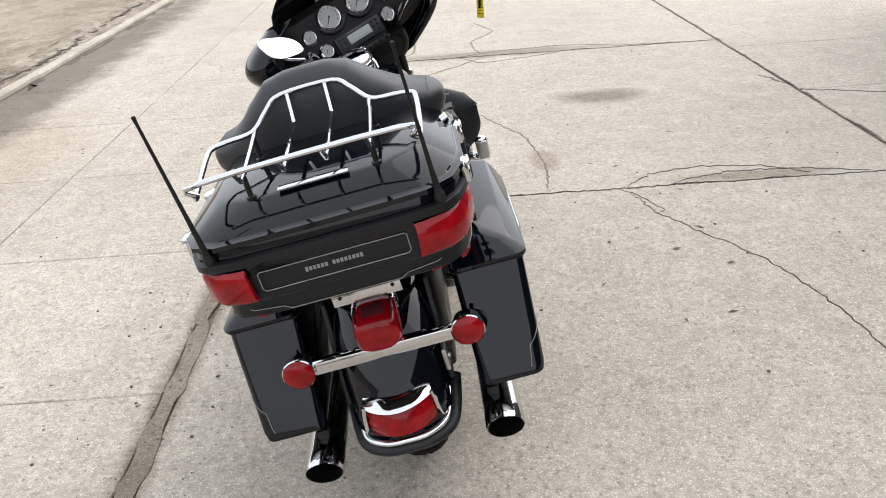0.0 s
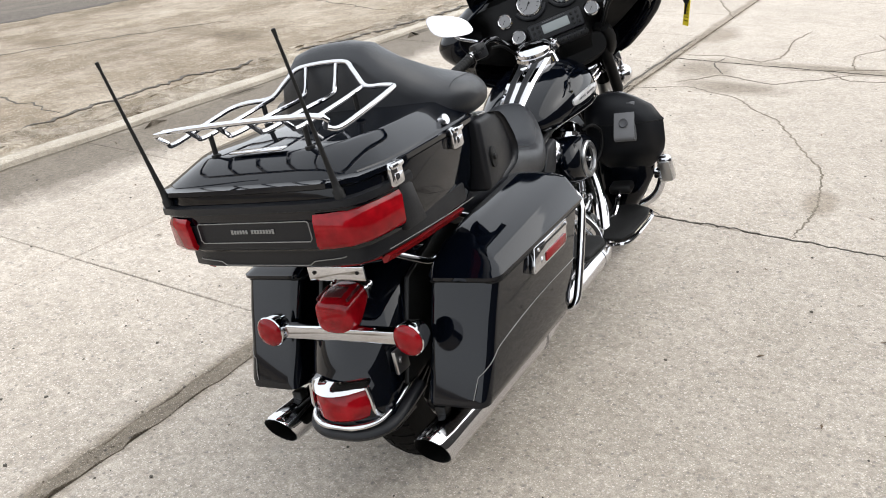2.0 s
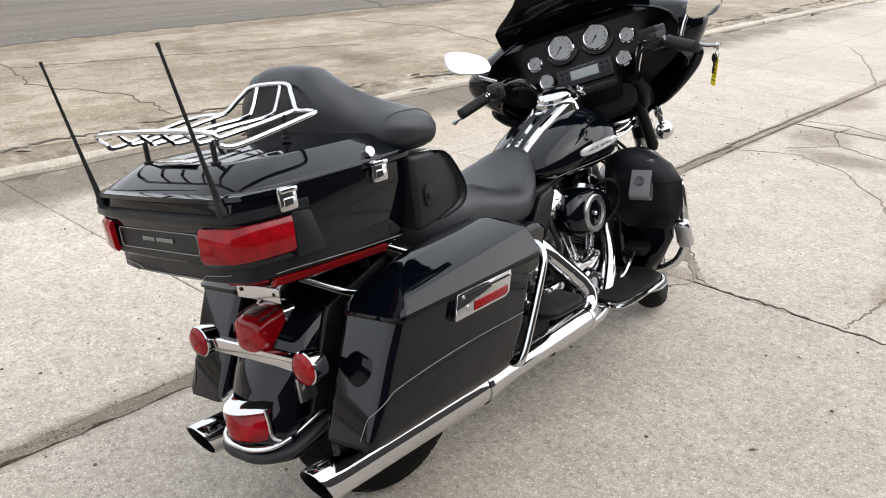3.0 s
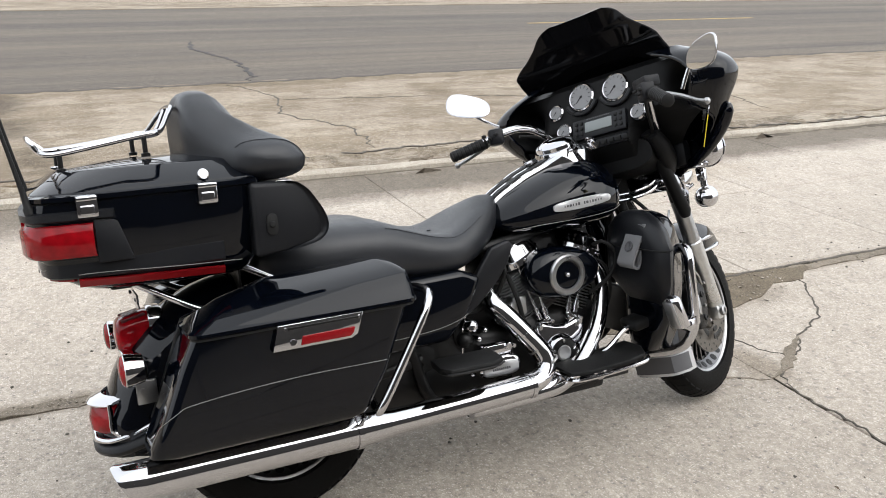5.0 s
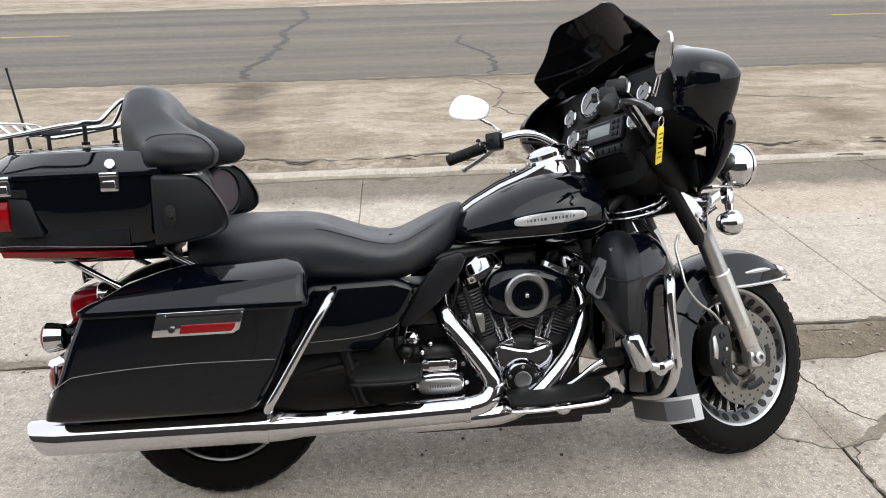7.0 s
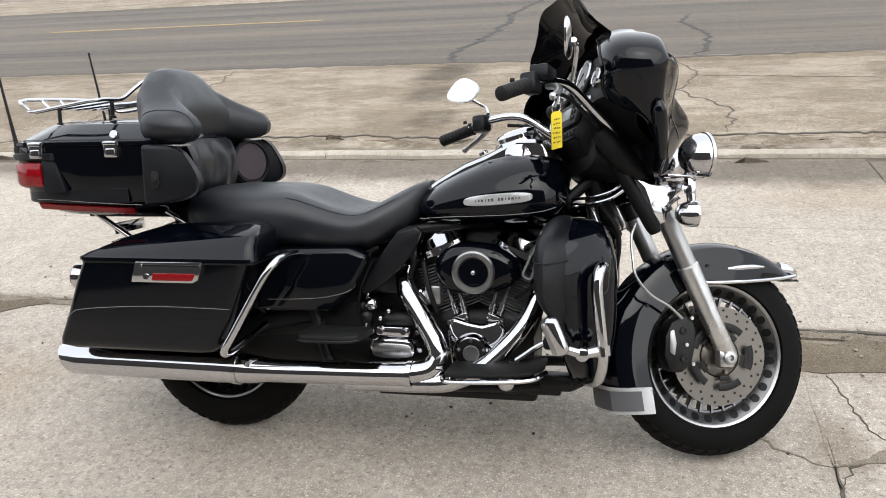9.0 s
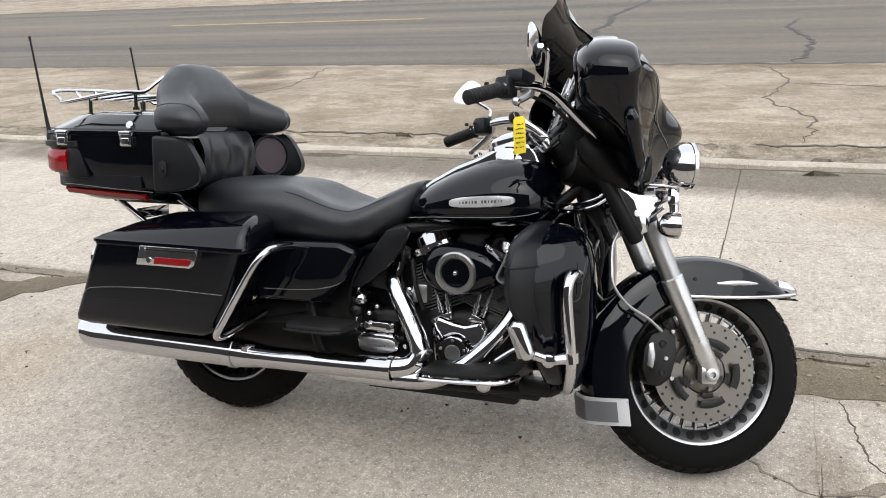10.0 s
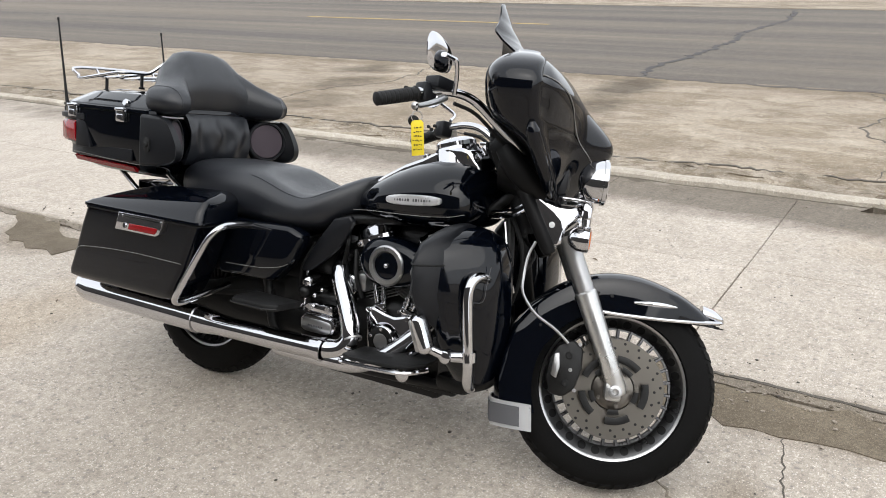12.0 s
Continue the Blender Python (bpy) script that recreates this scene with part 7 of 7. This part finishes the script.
for sx in (-1, 1):
    for k in range(6):
        bm = box(B(), (sx * (0.064 + 0.013 * (k % 2) + (0.006 if k % 2 else 0)), -0.011, 0.02 - 0.018 * (k // 2)), (0.01, 0.006, 0.011), 0.002)
        bm.transform(t)
        steer_part("radio_button", bm, RUBBER, rad)
bm = B()
for k in range(11):
    box(bm, (-0.04 + 0.008 * k, -0.0105, 0.028), (0.005, 0.002, 0.004), 0, None, 1)
bm.transform(t)
steer_part("radio_mark", bm, GREY, rad)
bm = box(B(), (0, 1.172, 0.955), (0.19, 0.025, 0.028), 0.006)
sw = steer_part("switch_panel", bm, SATIN, fairing, "black switch panel")
for k in range(5):
    steer_part("rocker_switch", box(B(), (0.0 + 0.026 * k - 0.01, 1.158, 0.956), (0.018, 0.008, 0.016), 0.003), RUBBER, sw)
bm = B()
lathe(bm, [(-0.02, 0.016), (0.0, 0.016), (0.006, 0.014), (0.008, 0.01)], (0.03, 1.15, 0.965), (0, -0.6, 0.8), 24)
ig = part("ignition_switch", bm, CHROME, bike, "chrome ignition switch")
part("switch_knob", box(B(), (0.03, 1.142, 0.976), (0.01, 0.026, 0.012), 0.003), CHROME, ig)

# handlebar
half_bar = [(0.31, 0.955, 1.035), (0.275, 1.0, 1.052), (0.24, 1.066, 1.062), (0.212, 1.12, 1.048), (0.182, 1.188, 0.997), (0.152, 1.252, 0.949), (0.1, 1.275, 0.935)]
bm = tube(B(), [(-x, y0, z0) for x, y0, z0 in half_bar] + [(0, 1.278, 0.933)] + half_bar[::-1], 0.0128, 14, 6)
bars = steer_part("handlebar", bm, CHROME, bike, "chrome handlebar with black grips")
for s in (1, -1):
    a, b = Vector((s * 0.305, 0.968, 1.035)), Vector((s * 0.388, 0.875, 1.006 if s < 0 else 0.99))
    w = (b - a).normalized()
    bm = B()
    prof = [(0, 0.017), (0.006, 0.021), (0.01, 0.018)]
    for k in range(8):
        prof += [(0.016 + 0.0135 * k, 0.0185), (0.024 + 0.0135 * k, 0.0185), (0.0255 + 0.0135 * k, 0.0172), (0.028 + 0.0135 * k, 0.0172)]
    prof += [((b - a).length - 0.004, 0.0185), ((b - a).length, 0.013)]
    lathe(bm, prof, a, w, 18)
    steer_part("grip", bm, RUBBER, bars, "ribbed black rubber grip")
    bm = B()
    box(bm, (0, 0, 0), (0.05, 0.045, 0.055), 0.01)
    bm.transform(Matrix.Translation((s * 0.275, 0.985, 1.045)) @ Matrix.Rotation(radians(-41 * s), 4, "Z"))
    hs = steer_part("switch_housing", bm, SATIN, bars, "black switch housing")
    for k in range(3):
        steer_part("switch_button", box(B(), (s * (0.255 + 0.015 * k), 0.957 - 0.012 * k, 1.05 - 0.01 * (k % 2)), (0.012, 0.012, 0.01), 0.003), RUBBER, hs)
    bm = tube(B(), [(s * 0.275, 1.03, 1.038), (s * 0.31, 1.04, 1.03), (s * 0.36, 1.03, 1.01), (s * 0.41, 1.003, 0.986), (s * 0.44, 0.99, 0.976)], [0.011, 0.0125, 0.0105, 0.009, 0.008], 10, 5, False, 0.7)
    if s < 0:
        bm.transform(Matrix.Translation((0, -0.022, 0.012)))
    lv = steer_part("lever", bm, ALLOY, bars, "polished metal hand lever")
    bm = B()
    lathe(bm, [(-0.01, 0.003), (-0.007, 0.008), (0, 0.0105), (0.007, 0.008), (0.01, 0.003)], (s * 0.443, 0.988, 0.975), X, 14)
    if s < 0:
        bm.transform(Matrix.Translation((0, -0.022, 0.012)))
    steer_part("lever_ball", bm, ALLOY, lv)
    bm = tube(B(), [(s * 0.235, 1.06, 1.035), (s * 0.2, 1.12, 1.02), (s * 0.165, 1.2, 0.96), (s * 0.12, 1.28, 0.9)], 0.0055, 8, 6)
    steer_part("cable", bm, RUBBER, bars)
bm = box(B(), (0.262, 1.022, 1.075), (0.08, 0.05, 0.034), 0.006, Matrix.Rotation(radians(-35), 4, "Z"))
steer_part("reservoir", bm, SATIN, bars, "black brake reservoir")
# mirrors
for s, c, nrm in ((1, Vector((0.438, 1.03, 1.112)), Vector((-0.4, -0.9, 0.05))), (-1, Vector((-0.332, 0.942, 1.161)), Vector((0.5, -0.65, 0.6)))):
    nrm = nrm.normalized()
    u = Vector((1, 0, 0)) - nrm * nrm.x
    u.normalize()
    w = nrm.cross(u)
    if w.z < 0:
        w = -w
    def blob(k, d, c=c, u=u, w=w, nrm=nrm, s=s):
        out = []
        for i in range(32):
            t = 2 * math.pi * i / 32
            cs, sn = math.cos(t), math.sin(t)
            q = (abs(cs) ** 2.8 + abs(sn) ** 2.8) ** (-1 / 2.8)
            out.append(c + u * ((0.062 if s > 0 else 0.076) * k * q * cs + s * 0.012 * q * sn * k) + w * ((0.042 if s > 0 else 0.048) * k * q * sn * (1 + 0.18 * cs * s)) + nrm * d)
        return out
    bm = B()
    loft(bm, [blob(0.3, -0.0105), blob(0.62, -0.0085), blob(0.88, -0.005), blob(1.0, 0.0), blob(1.0, 0.0025), blob(0.96, 0.0038)])
    mi = steer_part("mirror", bm, CHROME, bars, "chrome handlebar mirror")
    bm = B()
    loft(bm, [blob(0.95, 0.002), blob(0.945, 0.0046)])
    steer_part("mirror_glass", bm, MIRROR, mi, "mirror glass")
    foot = Vector((0.345, 1.07, 1.036)) if s > 0 else Vector((-0.268, 1.005, 1.075))
    back = c - nrm * 0.014
    if s > 0:
        bm = tube(B(), [foot, Vector((0.366, 1.072, 1.075)), Vector((0.386, 1.07, 1.104)), Vector((0.394, 1.066, 1.113)), Vector((0.404, 1.058, 1.114)), back], 0.0062, 10, 4)
    else:
        bm = tube(B(), [foot, foot.lerp(back, 0.5) + Vector((s * 0.02, 0.03, -0.005)), back + Vector((0, 0.008, -0.012)), back], 0.0058, 10, 6)
    steer_part("mirror_stem", bm, CHROME, mi, "chrome mirror stem")

# ---- price tag with key on the brake lever ----
hang = bike.matrix_world @ Vector((0.51, 1.193, 1.037))
tag = tagged(new("price_tag"), "yellow price tag and key hanging from the brake lever", "tag")
tag.matrix_world = Matrix.Translation(hang) @ pose(0, 0, 0, 0, 0, -42) @ Matrix.Diagonal((1.15, 1.15, 1.15, 1))
bm = B()
prism(bm, [(-0.014, -0.078), (0.014, -0.078), (0.014, -0.006), (0.009, 0.0), (-0.009, 0.0), (-0.014, -0.006)], "y", -0.001, 0.001, 0.0004)
card = part("card", bm, YTAG, tag, "yellow paper tag")
bm = B()
rr = random.Random(3)
for k in range(6):
    x = -0.009
    while x < 0.008:
        w = rr.uniform(0.002, 0.005)
        for side in (-1, 1):
            box(bm, (x + w / 2, side * 0.0014, -0.016 - 0.0095 * k + rr.uniform(-0.001, 0.001)), (w * 0.8, 0.0006, rr.uniform(0.0012, 0.004)), 0, None, 1)
        x += w + 0.0012
part("ink_marks", bm, ENGINE, card, "black scribbled ink marks")
bm = tube(B(), [(0.012 * math.sin(2 * math.pi * k / 16), 0, 0.008 + 0.012 * math.cos(2 * math.pi * k / 16)) for k in range(16)], 0.0011, 6, 0, True)
part("key_ring", bm, CHROME, tag, "steel key ring")
bm = B()
lathe(bm, [(-0.003, 0.012), (0.003, 0.012), (0.004, 0.01)], (0.006, -0.009, -0.002), Y, 16)
prism(bm, [(-0.001, -0.045), (0.006, -0.045), (0.008, -0.015), (0.0, -0.015)], "y", -0.008, -0.006)
part("key", bm, ENGINE, tag, "black-headed key")
bm = tube(B(), [(0, 0, 0.02), (0.002, 0, 0.028), (0, 0.004, 0.036), (-0.003, 0, 0.03), (0, 0, 0.02)], 0.0012, 6, 4)
part("tie", bm, ENGINE, tag)
